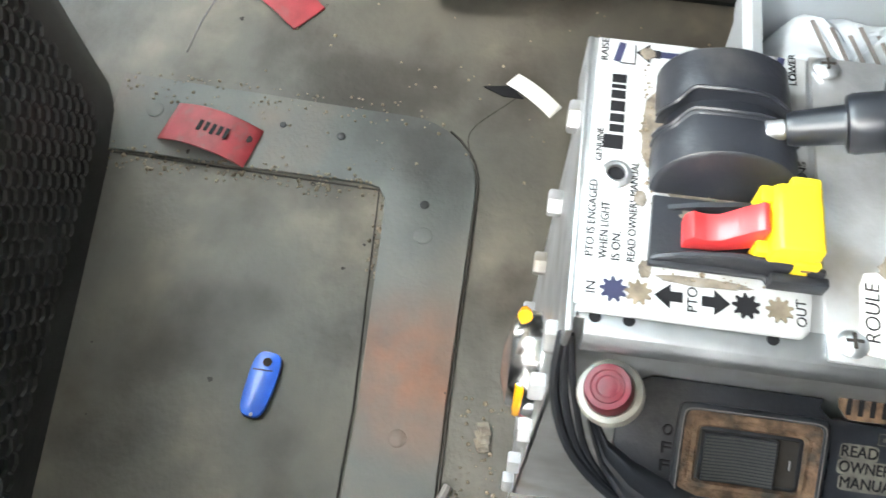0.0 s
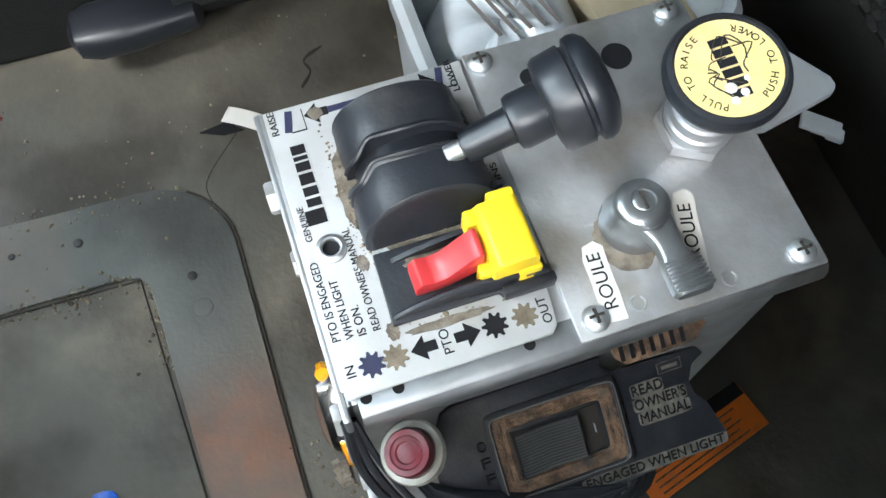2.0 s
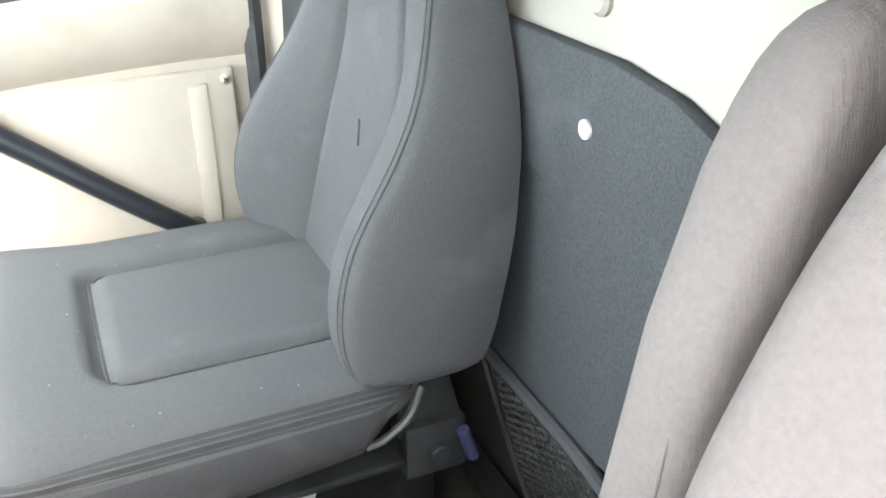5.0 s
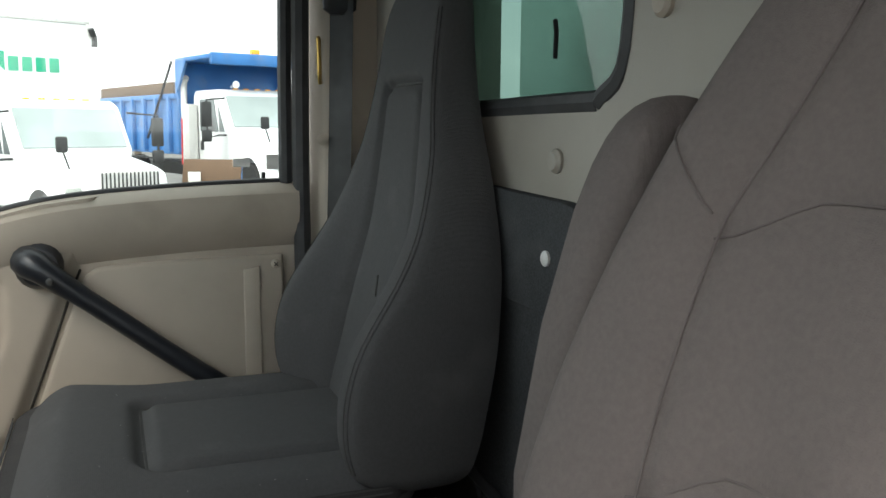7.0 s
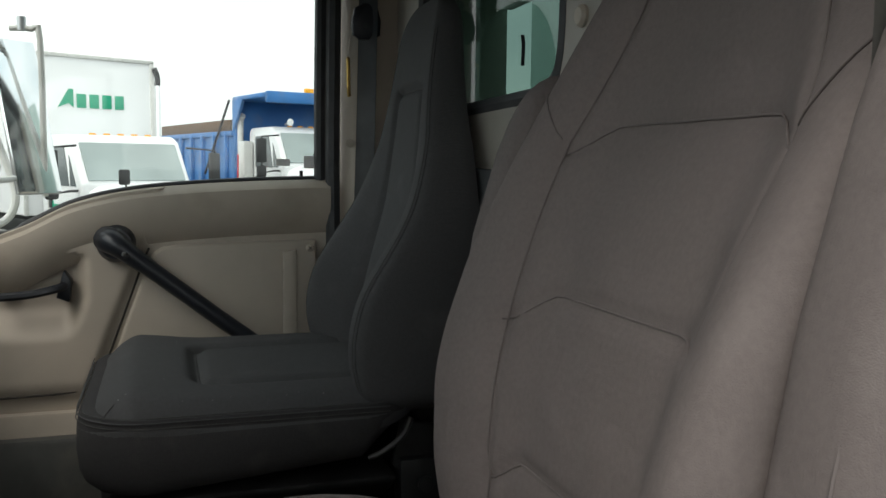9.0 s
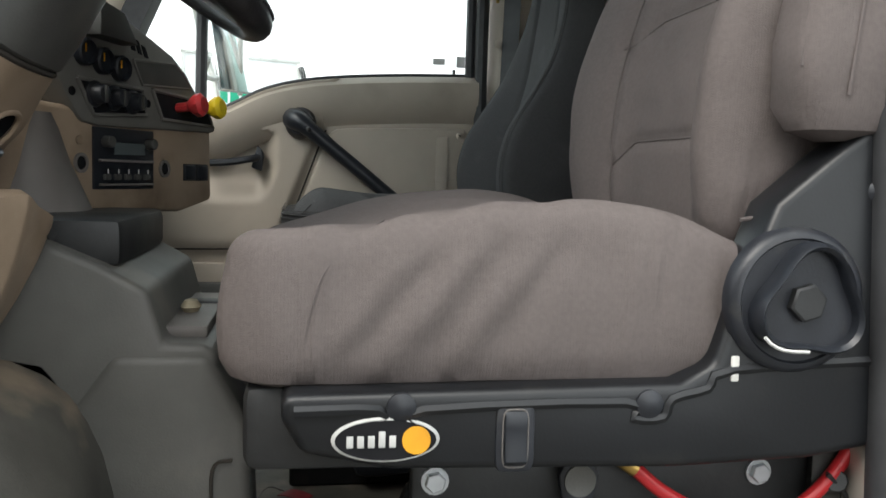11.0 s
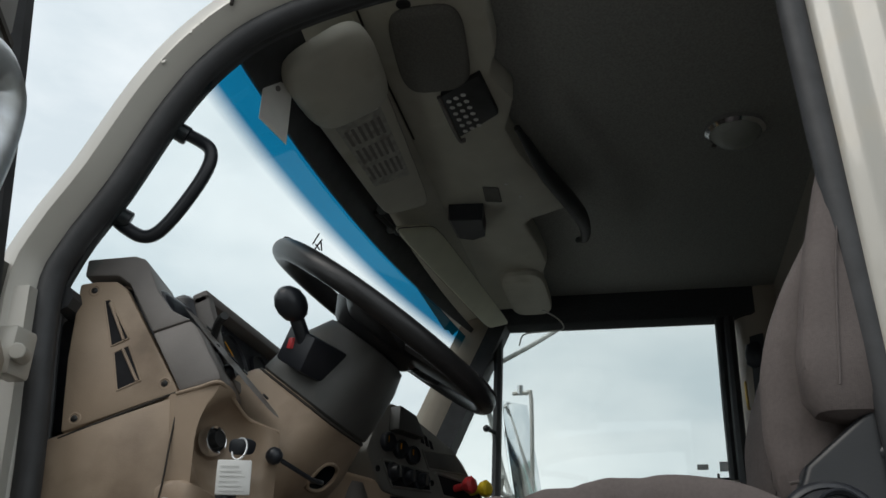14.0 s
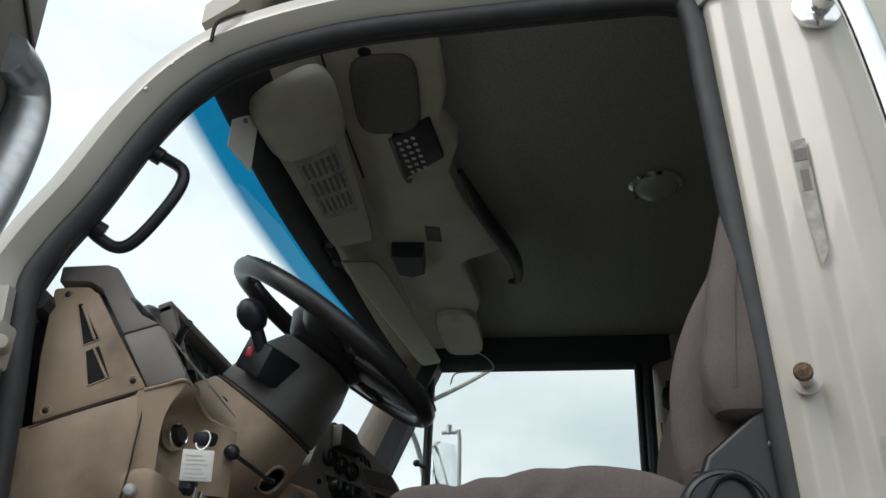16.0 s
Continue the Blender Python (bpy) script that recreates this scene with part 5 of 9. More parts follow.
part("paint_fleck", rbox(-0.7465, -0.744, 0.258, 0.264, 0.520, 0.538, 0.001), M_PAPER, sh)
part("pivot_button", lathe([(0.009, 0), (0.009, 0.006), (0.004, 0.010), (0.0003, 0.0105)], (-0.738, 0.160, 0.655), (-1, 0, 0), 14), M_BLACK, dseat)

# suspension, slides and air line under the driver seat
susp = part("suspension_plate", rbox(-0.685, -0.672, 0.16, 0.48, 0.405, 0.452, 0.006), M_IRON, dseat, "black steel slide plate with bolts")
for y in (0.462, 0.205):
    part("bolt", join(lathe([(0.0105, 0), (0.0105, 0.002), (0.0005, 0.002)], (-0.685, y, 0.433), (-1, 0, 0), 16)), M_STEEL, susp)
    part("nut", hexnut((-0.687, y, 0.433), (-1, 0, 0), 0.008, 0.005), M_STEEL, susp)
part("seat_pan", rbox(-0.71, -0.25, 0.15, 0.60, 0.45, 0.512, 0.01), M_IRON, dseat)
lv = part("height_lever", loft([[Vector((-0.70 + b * 0.005, 0.357 + a * w + dy_, z)) for a, b in ring2(1, 1, 14, 3)] for z, w, dy_ in ((0.345, 0.007, -0.006), (0.36, 0.010, -0.005), (0.40, 0.008, 0.0), (0.425, 0.013, 0.0), (0.44, 0.016, 0.0), (0.452, 0.010, 0.0))]), M_GLOSSBLACK, dseat, "black plastic lever")
part("lever_eye", lathe([(0.012, 0), (0.012, 0.002), (0.008, 0.0005), (0.0004, 0.0005)], (-0.705, 0.357, 0.437), (-1, 0, 0), 18), M_DARKP, lv)
for a, b in (((0.50, 0.30), (0.22, 0.40)), ((0.48, 0.40), (0.20, 0.22))):
    part("scissor_arm", tube([(-0.63, a[0], a[1]), (-0.63, b[0], b[1])], 0.016, 8, smooth=False, flat=0.35), M_IRON, dseat)
part("pedestal", rbox(-0.66, -0.29, 0.14, 0.56, 0.0, 0.20, 0.012), M_IRON, dseat, "black riser under the seat")
part("pedestal_foot", rbox(-0.70, -0.26, 0.12, 0.60, 0.0, 0.05, 0.008), M_DARKP, dseat)
part("bellows", lathe([(0.07, 0.0), (0.085, 0.03), (0.07, 0.06), (0.085, 0.09), (0.07, 0.12), (0.08, 0.16), (0.06, 0.2)], (-0.47, 0.36, 0.20), (0, 0, 1), 24), M_RUBBER, dseat)
part("damper", cyl((-0.60, 0.42, 0.24), (-0.60, 0.26, 0.33), 0.018, 14), M_DARKP, dseat)
part("linkage", join(tube([(-0.64, 0.455, 0.345), (-0.655, 0.40, 0.36), (-0.655, 0.36, 0.35)], 0.006, 6), tube([(-0.655, 0.41, 0.37), (-0.66, 0.395, 0.352)], 0.010, 8), tube([(-0.62, 0.50, 0.34), (-0.64, 0.43, 0.345)], 0.003, 6)), M_GREYP, dseat)
hose = part("air_hose", tube([(-0.70, 0.318, 0.448), (-0.702, 0.29, 0.425), (-0.705, 0.25, 0.405), (-0.708, 0.215, 0.402), (-0.71, 0.175, 0.42), (-0.71, 0.14, 0.465), (-0.705, 0.11, 0.54)], 0.0055, 10), M_HOSE, dseat, "red air hose")
part("hose_fitting", cyl((-0.699, 0.33, 0.455), (-0.701, 0.312, 0.443), 0.0065, 10), M_BRASS, hose)
part("wire_tie", join(tube([(-0.715, 0.165, 0.44), (-0.715, 0.15, 0.425), (-0.712, 0.135, 0.40), (-0.71, 0.14, 0.36)], 0.002, 5), cyl((-0.716, 0.158, 0.435), (-0.70, 0.150, 0.43), 0.009, 10)), M_IRON, hose)
part("rear_bolt", join(lathe([(0.020, 0), (0.020, 0.003), (0.0005, 0.003)], (-0.70, 0.118, 0.43), (-1, 0, 0), 16), hexnut((-0.703, 0.118, 0.43), (-1, 0, 0), 0.013, 0.02)), M_STEEL, dseat)
part("rear_tower", rbox(-0.70, -0.37, 0.06, 0.135, 0.0, 0.56, 0.012), M_IRON, dseat)


# ---- dash and steering ----
dash = thing("dashboard", (0.05, 1.0, 0.45), "worn tan and grey moulded truck dashboard", "dashboard")
part("dash_top", prism([(1.15, 0.86), (1.06, 0.905), (1.0, 0.90), (0.97, 0.84), (0.97, 0.72), (1.155, 0.70)], "x", -0.68, 0.86, 0.012), M_BLACK, dash)
part("passenger_fascia", prism([(1.10, 0.865), (0.985, 0.845), (0.955, 0.76), (0.96, 0.62), (1.0, 0.55), (1.12, 0.55)], "x", 0.05, 0.86, 0.015), M_TAN, dash)
part("mid_fascia", prism([(1.10, 0.80), (0.945, 0.78), (0.92, 0.72), (0.90, 0.60), (0.95, 0.52), (1.12, 0.52)], "x", -0.40, 0.10, 0.015), M_TAN, dash)
# near-black block standing in for the shade below the dash
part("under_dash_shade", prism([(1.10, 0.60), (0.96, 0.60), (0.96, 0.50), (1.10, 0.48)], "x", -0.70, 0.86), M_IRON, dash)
# end panel with the slotted vent
EM = axes((-0.724, 1.086, 0.695), (0.16, -0.965, 0.20), (0.09, 0.085, 0.99), (-0.985, -0.16, 0.06))


def on_end(u, v, w=0.0):
    return EM @ Vector((u, v, w))


def end_prism(pts, a, b, r=0.003):
    return moved(prism(pts, "z", a, b, r), EM)


endp = part("vent_panel", end_prism([(0.006, 0.0), (0.148, 0.0265), (0.1475, 0.0310), (0.0605, 0.1880), (0.0445, 0.2030), (0.0165, 0.2080), (-0.006, 0.2085), (-0.004, 0.1)], -0.02, 0.0, 0.004), M_TAN, dash, "tan end panel with two slanted vent slots")
for pts, a, b in (([(0.0330, 0.1752), (0.0406, 0.1752), (0.0745, 0.1121), (0.0527, 0.1056)], (0.0415, 0.1700), (0.0680, 0.1120)), ([(0.0576, 0.0958), (0.0756, 0.1021), (0.0985, 0.0503), (0.0700, 0.0422)], (0.0683, 0.0995), (0.0940, 0.0500))):
    sl = part("vent_slot", end_prism(pts, -0.004, 0.0008, 0.0), M_INK, endp, "dark vent slot")
    part("slot_frame", join(*[tube([on_end(*p, 0.0006), on_end(*q, 0.0004)], 0.0011, 8) for p, q in zip(pts, pts[1:] + pts[:1])]), M_TAN, sl)
    part("vane", tube([on_end(*a, 0.0014), on_end(*b, 0.0014)], 0.0020, 6), M_TAN, sl)
for u, v in ((0.0165, 0.1936), (0.1300, 0.0400), (0.0213, 0.0150)):
    part("screw_well", lathe([(0.0085, 0), (0.0085, 0.0012), (0.0065, 0.0014), (0.0055, 0.0004), (0.0004, 0.0004)], on_end(u, v, -0.0003), on_end(0, 0, 1) - on_end(0, 0, 0), 18), M_TAN, endp)
    screw(on_end(u, v, 0.0003), on_end(0, 0, 1) - on_end(0, 0, 0), 0.0042, endp, M_IRON)
part("end_lower", end_prism([(-0.015, -0.005), (0.1495, 0.0215), (0.1460, -0.04), (0.1418, -0.0987), (0.128, -0.17), (0.114, -0.245), (0.03, -0.265), (-0.01, -0.15)], -0.05, -0.001, 0.003), M_TAN, dash)
part("end_joint", tube([on_end(0.1515, 0.024, 0.001), on_end(0.1470, -0.04, 0.001), on_end(0.1424, -0.0987, 0.001), on_end(0.129, -0.17, 0.001), on_end(0.115, -0.245, 0.001)], 0.0012, 6), M_CRACK, dash)
part("panel_joint", tube([on_end(0.004, -0.006, -0.002), on_end(0.146, 0.026, -0.002)], 0.0016, 6), M_CRACK, dash)
part("cap_upper", end_prism([(0.0, 0.217), (0.0165, 0.2149), (0.0462, 0.2094), (0.0642, 0.1935), (0.1056, 0.1145), (0.154, 0.1228), (0.127, 0.142), (0.1047, 0.1751), (0.085, 0.222), (0.0799, 0.2285), (0.066, 0.2358), (0.0131, 0.2418), (0.0, 0.243)], -0.10, 0.003, 0.003), M_GREYP, dash, "grey cap strip")
part("cap_lower", end_prism([(0.1062, 0.1126), (0.1512, 0.0255), (0.2022, 0.0312), (0.199, 0.042), (0.1645, 0.1103), (0.1541, 0.1212)], -0.10, 0.003, 0.003), M_GREYP, dash, "grey cap strip")
part("cap_filler", prism([(1.10, 0.90), (1.03, 0.915), (0.965, 0.84), (0.960, 0.79), (1.0, 0.72), (1.10, 0.70)], "x", -0.672, -0.60, 0.0), M_TAN, dash)
part("bezel_knob", lathe([(0.012, 0), (0.012, 0.01), (0.008, 0.016), (0.0005, 0.017)], (-0.60, 0.938, 0.80), (0.2, -0.9, 0.3), 16), M_BLACK, dash)
part("cluster_box", prism([(1.09, 0.90), (1.02, 0.925), (1.0, 0.915), (0.955, 0.80), (0.945, 0.765), (1.0, 0.74), (1.1, 0.74)], "x", -0.60, -0.17, 0.008), M_BLACK, dash)
CM = axes((-0.60, 0.952, 0.795), (1, 0, 0), Vector((0, 0.045, 0.115)).normalized(), Vector((0, -0.115, 0.045)).normalized())
part("cluster_bezel", moved(join(rbox(0.0, 0.42, -0.02, 0.0, -0.004, 0.02, 0.004), rbox(0.0, 0.42, 0.115, 0.135, -0.004, 0.02, 0.004), rbox(0.0, 0.02, -0.01, 0.13, -0.004, 0.02, 0.004)), CM), M_GREYP, dash)
for i, (u, v, r) in enumerate(((0.09, 0.06, 0.042), (0.20, 0.06, 0.042), (0.30, 0.085, 0.022), (0.30, 0.03, 0.022), (0.37, 0.085, 0.022), (0.37, 0.03, 0.022))):
    g = part("gauge", moved(lathe([(r, 0.0), (r, 0.006), (r * 0.9, 0.006), (r * 0.88, 0.002), (0.0005, 0.002)], (u, v, 0), (0, 0, 1), 24), CM), M_GLOSSBLACK, dash, "round gauge")
    part("needle", moved(rbox(u - 0.001, u + 0.001, v, v + r * 0.7, 0.0025, 0.0035, 0), CM @ Matrix.Translation((u, v, 0)) @ Matrix.Rotation(0.8 + i, 4, "Z") @ Matrix.Translation((-u, -v, 0))), M_LOGO_O, g)
for i in range(3):
    part("switch", prism([(0.944 + 0.002 * i, 0.80), (0.93, 0.79), (0.935, 0.765), (0.95, 0.77)], "x", -0.595 + 0.045 * i, -0.56 + 0.045 * i, 0.003), M_BLACK, dash)
part("stalk_left", join(tube([(-0.60, 0.96, 0.855), (-0.62, 0.945, 0.868), (-0.635, 0.93, 0.872)], 0.006, 8), tube([(-0.61, 0.95, 0.83), (-0.625, 0.94, 0.832)], 0.004, 8)), M_IRON, dash)

# ignition pod, keys
POD_FOLD = curve(((0.60, 0.908), (0.645, 0.908), (0.700, 0.911), (0.722, 0.906), (0.742, 0.895), (0.765, 0.883)))


def pod_at(s, z, out=0.0):
    """The face beside the ignition: a flat outer corner, a fold, then a deep cove round the lock."""
    a, f, b = Vector((-0.703, 0.944, z)), Vector((-0.701, POD_FOLD(z), z)), Vector((-0.592, 0.850, z))
    t = (s - 0.26) / 0.74
    q = a.lerp(f, s / 0.26) if t < 0 else f.lerp(b, t)
    inw = Vector((0.486, 0.874, 0))
    r2 = ((t - 0.40) / 0.40) ** 2 + ((z - 0.694) / 0.050) ** 2
    dip = 0.0 if t < 0 else 0.046 * math.exp(-(r2**2.6)) + 0.026 * smooth01((0.665 - z) / 0.03) * math.exp(-(((t - 0.42) / 0.34) ** 4))
    return q + inw * (dip - out)


bm = bmesh.new()
pod_rows = []
for j in range(61):
    row = []
    for i in range(81):
        u = i / 80
        top = 0.747 + 0.014 * smooth01(u / 0.26) - 0.040 * smooth01((u - 0.24) / 0.76)
        row.append(bm.verts.new(pod_at(u, 0.628 + (top - 0.628) * j / 60)))
    pod_rows.append(row)
for j in range(60):
    for i in range(80):
        bm.faces.new((pod_rows[j][i], pod_rows[j][i + 1], pod_rows[j + 1][i + 1], pod_rows[j + 1][i]))
rim_ = pod_rows[0][:-1] + [r[-1] for r in pod_rows[:-1]] + pod_rows[-1][:0:-1] + [r[0] for r in pod_rows[:0:-1]]
back_ = [bm.verts.new(v.co + Vector((0.03, 0.075, 0.0))) for v in rim_]
for i in range(len(rim_)):
    k = (i + 1) % len(rim_)
    bm.faces.new((rim_[i], back_[i], back_[k], rim_[k]))
bm.faces.new(back_)
part("ignition_pod", bm, M_TAN, dash, "tan panel scooped out round the ignition")
part("pod_edge", tube([pod_at(0.005, 0.7465, -0.001), pod_at(0.14, 0.7535, -0.001), pod_at(0.26, 0.7595, -0.001), pod_at(0.5, 0.748, -0.001), pod_at(0.75, 0.732, -0.001), pod_at(0.99, 0.721, -0.001)], 0.0028, 8), M_TAN, dash)
bz = part("bezel_strip", loft([[Vector((-0.60 + a * w - 0.03 * (1 - t), 0.857 + 0.125 * (1 - t) + b * 0.004, 0.744 + 0.135 * (1 - t) + b * 0.004)) for a, b in ring2(1, 1, 16, 4)] for t, w in ((0.0, 0.016), (0.25, 0.022), (0.5, 0.024), (0.75, 0.024), (0.95, 0.018), (1.0, 0.010))]), M_GREYP, dash, "grey bezel strip beside the cluster")
part("bezel_hole", lathe([(0.010, 0), (0.010, 0.0012), (0.0005, 0.0012)], (-0.612, 0.921, 0.818), (0, -0.7, 0.7), 16), M_INK, bz)
for t in (0.18, 0.62, 0.86):
    part("bezel_screw", lathe([(0.005, 0), (0.005, 0.002), (0.0004, 0.002)], (-0.60 - 0.03 * (1 - t), 0.857 + 0.125 * (1 - t) - 0.003, 0.744 + 0.135 * (1 - t) + 0.003), (0, -0.7, 0.7), 12), M_IRON, bz)
LOCK = pod_at(0.53, 0.700, 0.006)
ign = part("ignition_lock", lathe([(0.0195, 0), (0.0195, 0.010), (0.0172, 0.013), (0.0152, 0.011), (0.0148, 0.004), (0.0005, 0.004)], LOCK, (-0.30, -0.94, 0.12), 24), M_CHROME, dash, "chrome ignition lock")
part("lock_core", lathe([(0.0145, 0.004), (0.0145, 0.0065), (0.0105, 0.008), (0.0100, 0.019), (0.0005, 0.020)], LOCK, (-0.30, -0.94, 0.12), 18), M_IRON, ign)
keys = thing("ignition_keys", (-0.70, 0.856, 0.60), "bunch of keys with a white tag hanging from the ignition", "keys")
for kx, turn, tip in ((0.0, 0.55, 1.35), (0.008, 0.95, 1.15)):
    part("key_bow", moved(loft([[Vector((a * w, b * w * 1.25, z)) for a, b in ring2(1, 1, 18, 3)] for z, w in ((-0.0036, 0.0080), (-0.0028, 0.0092), (0.0028, 0.0092), (0.0036, 0.0080))]), Matrix.Translation((-0.702 + kx, 0.852 - 0.6 * kx, 0.680 + 0.3 * kx)) @ Matrix.Rotation(turn, 4, "Z") @ Matrix.Rotation(tip, 4, "Y")), M_GLOSSBLACK, keys, "black plastic key head")
part("ring", tube([(-0.706 + 0.003 * math.sin(a * 0.6), 0.849 + 0.009 * math.cos(a * 0.6), 0.677 + 0.013 * math.sin(a * 0.6)) for a in range(12)], 0.0012, 6, k=3), M_STEEL, keys)
tg = part("tag", moved(join(rbox(-0.0195, 0.0195, -0.0018, 0.0018, -0.040, 0.0, 0.003)), axes((-0.712, 0.850, 0.663), (0.45, -0.89, 0.05), (-0.89, -0.45, 0.0), (0.02, 0.05, 1))), M_WHITE, keys, "scuffed white plastic key tag")
part("tag_print", moved(join(*[rbox(-0.016, 0.013 - 0.004 * (i % 3), 0.0022, 0.0026, -0.036 + 0.0055 * i, -0.0345 + 0.0055 * i, 0) for i in range(6)]), axes((-0.712, 0.850, 0.663), (0.45, -0.89, 0.05), (-0.89, -0.45, 0.0), (0.02, 0.05, 1))), M_GREYCAP, tg)
part("fob", loft([[Vector((-0.700 + a * w, 0.862 + b * w * 0.7, z)) for a, b in ring2(1, 1, 14, 2.4)] for z, w in ((0.609, 0.006), (0.615, 0.014), (0.627, 0.015), (0.65, 0.009))]), M_BLACK, keys)
for dx, dz in ((0.0, 0.0), (0.006, -0.004)):
    part("key_blade", moved(rbox(-0.004, 0.004, -0.0008, 0.0008, -0.045, 0.0, 0.0006), Matrix.Translation((-0.702 + dx, 0.852 - dx, 0.619 + dz)) @ Matrix.Rotation(0.12, 4, "X") @ Matrix.Rotation(0.9, 4, "Z")), M_STEEL, keys)

# knee panel
KNEE = [  # top x, y, z, then bottom x, y, z
    (-0.711, 0.942, 0.630, -0.716, 0.985, 0.462), (-0.709, 0.924, 0.636, -0.712, 0.962, 0.466), (-0.702, 0.903, 0.637, -0.704, 0.938, 0.470),
    (-0.660, 0.884, 0.626, -0.658, 0.914, 0.472), (-0.600, 0.855, 0.622, -0.605, 0.886, 0.473), (-0.540, 0.826, 0.626, -0.562, 0.864, 0.474),
    (-0.492, 0.804, 0.632, -0.532, 0.848, 0.475), (-0.478, 0.800, 0.630, -0.518, 0.846, 0.476), (-0.445, 0.803, 0.620, -0.468, 0.853, 0.480),
    (-0.408, 0.800, 0.606, -0.408, 0.868, 0.488), (-0.395, 0.840, 0.602, -0.395, 0.905, 0.490)]


def knee(q):
    top, low = Vector(q[:3]), Vector(q[3:])
    inw = Vector((0.25, 0.97, 0))
    return [low + inw * 0.05, low + inw * 0.008 - Vector((0, 0, 0.004)), low, low.lerp(top, 0.10) - inw * 0.004, low.lerp(top, 0.35) - inw * 0.008, low.lerp(top, 0.65) - inw * 0.007, low.lerp(top, 0.92) - inw * 0.002, top + inw * 0.002, top + inw * 0.009 + Vector((0, 0, 0.004)), top + inw * 0.05 + Vector((0, 0, 0.004))]


kn_rows = [[*a, *b] for a, b in zip(spline([q[:3] for q in KNEE], 4), spline([q[3:] for q in KNEE], 4))]
part("knee_panel", loft([knee(q) for q in kn_rows]), M_TAN, dash, "scuffed tan lower knee panel")
part("knee_bolt", lathe([(0.0085, 0), (0.0085, 0.003), (0.006, 0.006), (0.0005, 0.0065)], (-0.7125, 0.931, 0.612), (-1, -0.2, 0), 16), M_STEEL, dash)
part("knee_hole", lathe([(0.003, 0), (0.003, 0.001), (0.0003, 0.001)], (-0.7135, 0.932, 0.587), (-1, -0.2, 0), 10), M_CRACK, dash)
for x, y, z in ((-0.625, 0.862, 0.606), (-0.415, 0.803, 0.592)):
    part("panel_clip", lathe([(0.006, 0), (0.006, 0.002), (0.0035, 0.001), (0.0003, 0.001)], (x, y, z), (-0.5, -0.85, 0), 12), M_IRON, dash)

# column: shroud, lower cover, tilt lever, trailer brake box and stalk
CA = Vector((0, 0.585, -0.81))
CU = Vector((0, 0.81, 0.585))
HUB = Vector((-0.4514, 0.7623, 0.9095))


def col_ring(d, w, h, up=0.0, e=3.4, n=28):
    return [HUB + CA * d + CU * (up + b * h) + Vector((a * w, 0, 0)) for a, b in ring2(1, 1, n, e)]


colm = thing("steering_column", (-0.47, 0.90, 0.55), "grey and tan steering column shroud with levers", "steering column")
part("shroud", loft([col_ring(0.030, 0.045, 0.040), col_ring(0.038, 0.068, 0.058), col_ring(0.07, 0.080, 0.070, 0.004), col_ring(0.12, 0.092, 0.078, 0.008), col_ring(0.150, 0.095, 0.080, 0.010), col_ring(0.156, 0.090, 0.075, 0.010)]), M_DARKP, colm, "dark grey column shroud")
cov_keys = ((0.152, 0.090, 0.072, 0.012, 3.4), (0.160, 0.100, 0.082, 0.014, 3.4), (0.22, 0.118, 0.10, 0.03, 4), (0.30, 0.126, 0.12, 0.06, 4), (0.36, 0.13, 0.13, 0.10, 4))
cov_rings = []
for p, q in zip(cov_keys, cov_keys[1:]):
    for k in range(16):
        cov_rings.append(col_ring(*[a + (b - a) * k / 16 for a, b in zip(p, q)], n=112))
cov_bm = loft(cov_rings + [col_ring(*cov_keys[-1], n=112)])
HM = axes((-0.4520, 0.8375, 0.6865), Vector((0.985, -0.17, 0)).normalized(), Vector((-0.09, -0.50, 0.86)).normalized(), Vector((-0.146, -0.847, -0.51)).normalized())
cov_tree = BVHTree.FromBMesh(cov_bm)
hole_way = []
for a, b in ring2(0.0340, 0.0230, 44, 2.5):
    at = cov_tree.ray_cast(HM @ Vector((a, b, 0.10)), -(HM.to_3x3() @ Vector((0, 0, 1))))[0]
    hole_way.append(at or HM @ Vector((a, b, 0)))
inv = HM.inverted()
gone = []
for f in cov_bm.faces:
    c = inv @ f.calc_center_median()
    if c.z > -0.03 and (abs(c.x) / 0.0340) ** 2.5 + (abs(c.y) / 0.0230) ** 2.5 < 1.0:
        gone.append(f)
bmesh.ops.delete(cov_bm, geom=gone, context="FACES")
part("lower_cover", cov_bm, M_TAN, colm, "tan lower column cover")
deep = HM.to_3x3() @ Vector((0.0, 0, -1))
hole = part("lever_hole", loft([hole_way, [p + deep * 0.012 for p in hole_way], [p + deep * 0.045 for p in hole_way], [HM.translation + deep * 0.046 + (p - HM.translation) * 0.02 for p in hole_way]], caps=False), M_INK, colm, "dark lever opening")
part("hole_rim", tube(hole_way + hole_way[:1], 0.0030, 8, smooth=False), M_TAN, hole)
part("cover_joint", tube([p for p in col_ring(0.157, 0.096, 0.079, 0.012)] + [col_ring(0.157, 0.096, 0.079, 0.012)[0]], 0.003, 6, smooth=False), M_CRACK, colm)
part("tilt_lever", tube([(-0.470, 0.850, 0.680), (-0.525, 0.812, 0.668), (-0.555, 0.815, 0.667), (-0.590, 0.832, 0.678), (-0.605, 0.842, 0.684)], 0.0032, 8), M_GLOSSBLACK, colm)
part("tilt_ball", lathe([(0.0005, -0.0115), (0.007, -0.009), (0.011, -0.003), (0.011, 0.003), (0.007, 0.009), (0.0005, 0.0115)], (-0.612, 0.846, 0.687), (0, 0, 1), 18), M_GLOSSBLACK, colm)
BX = axes((-0.548, 0.832, 0.842), (0.92, -0.38, -0.08), (0.30, 0.80, 0.50), (-0.22, -0.45, 0.86))
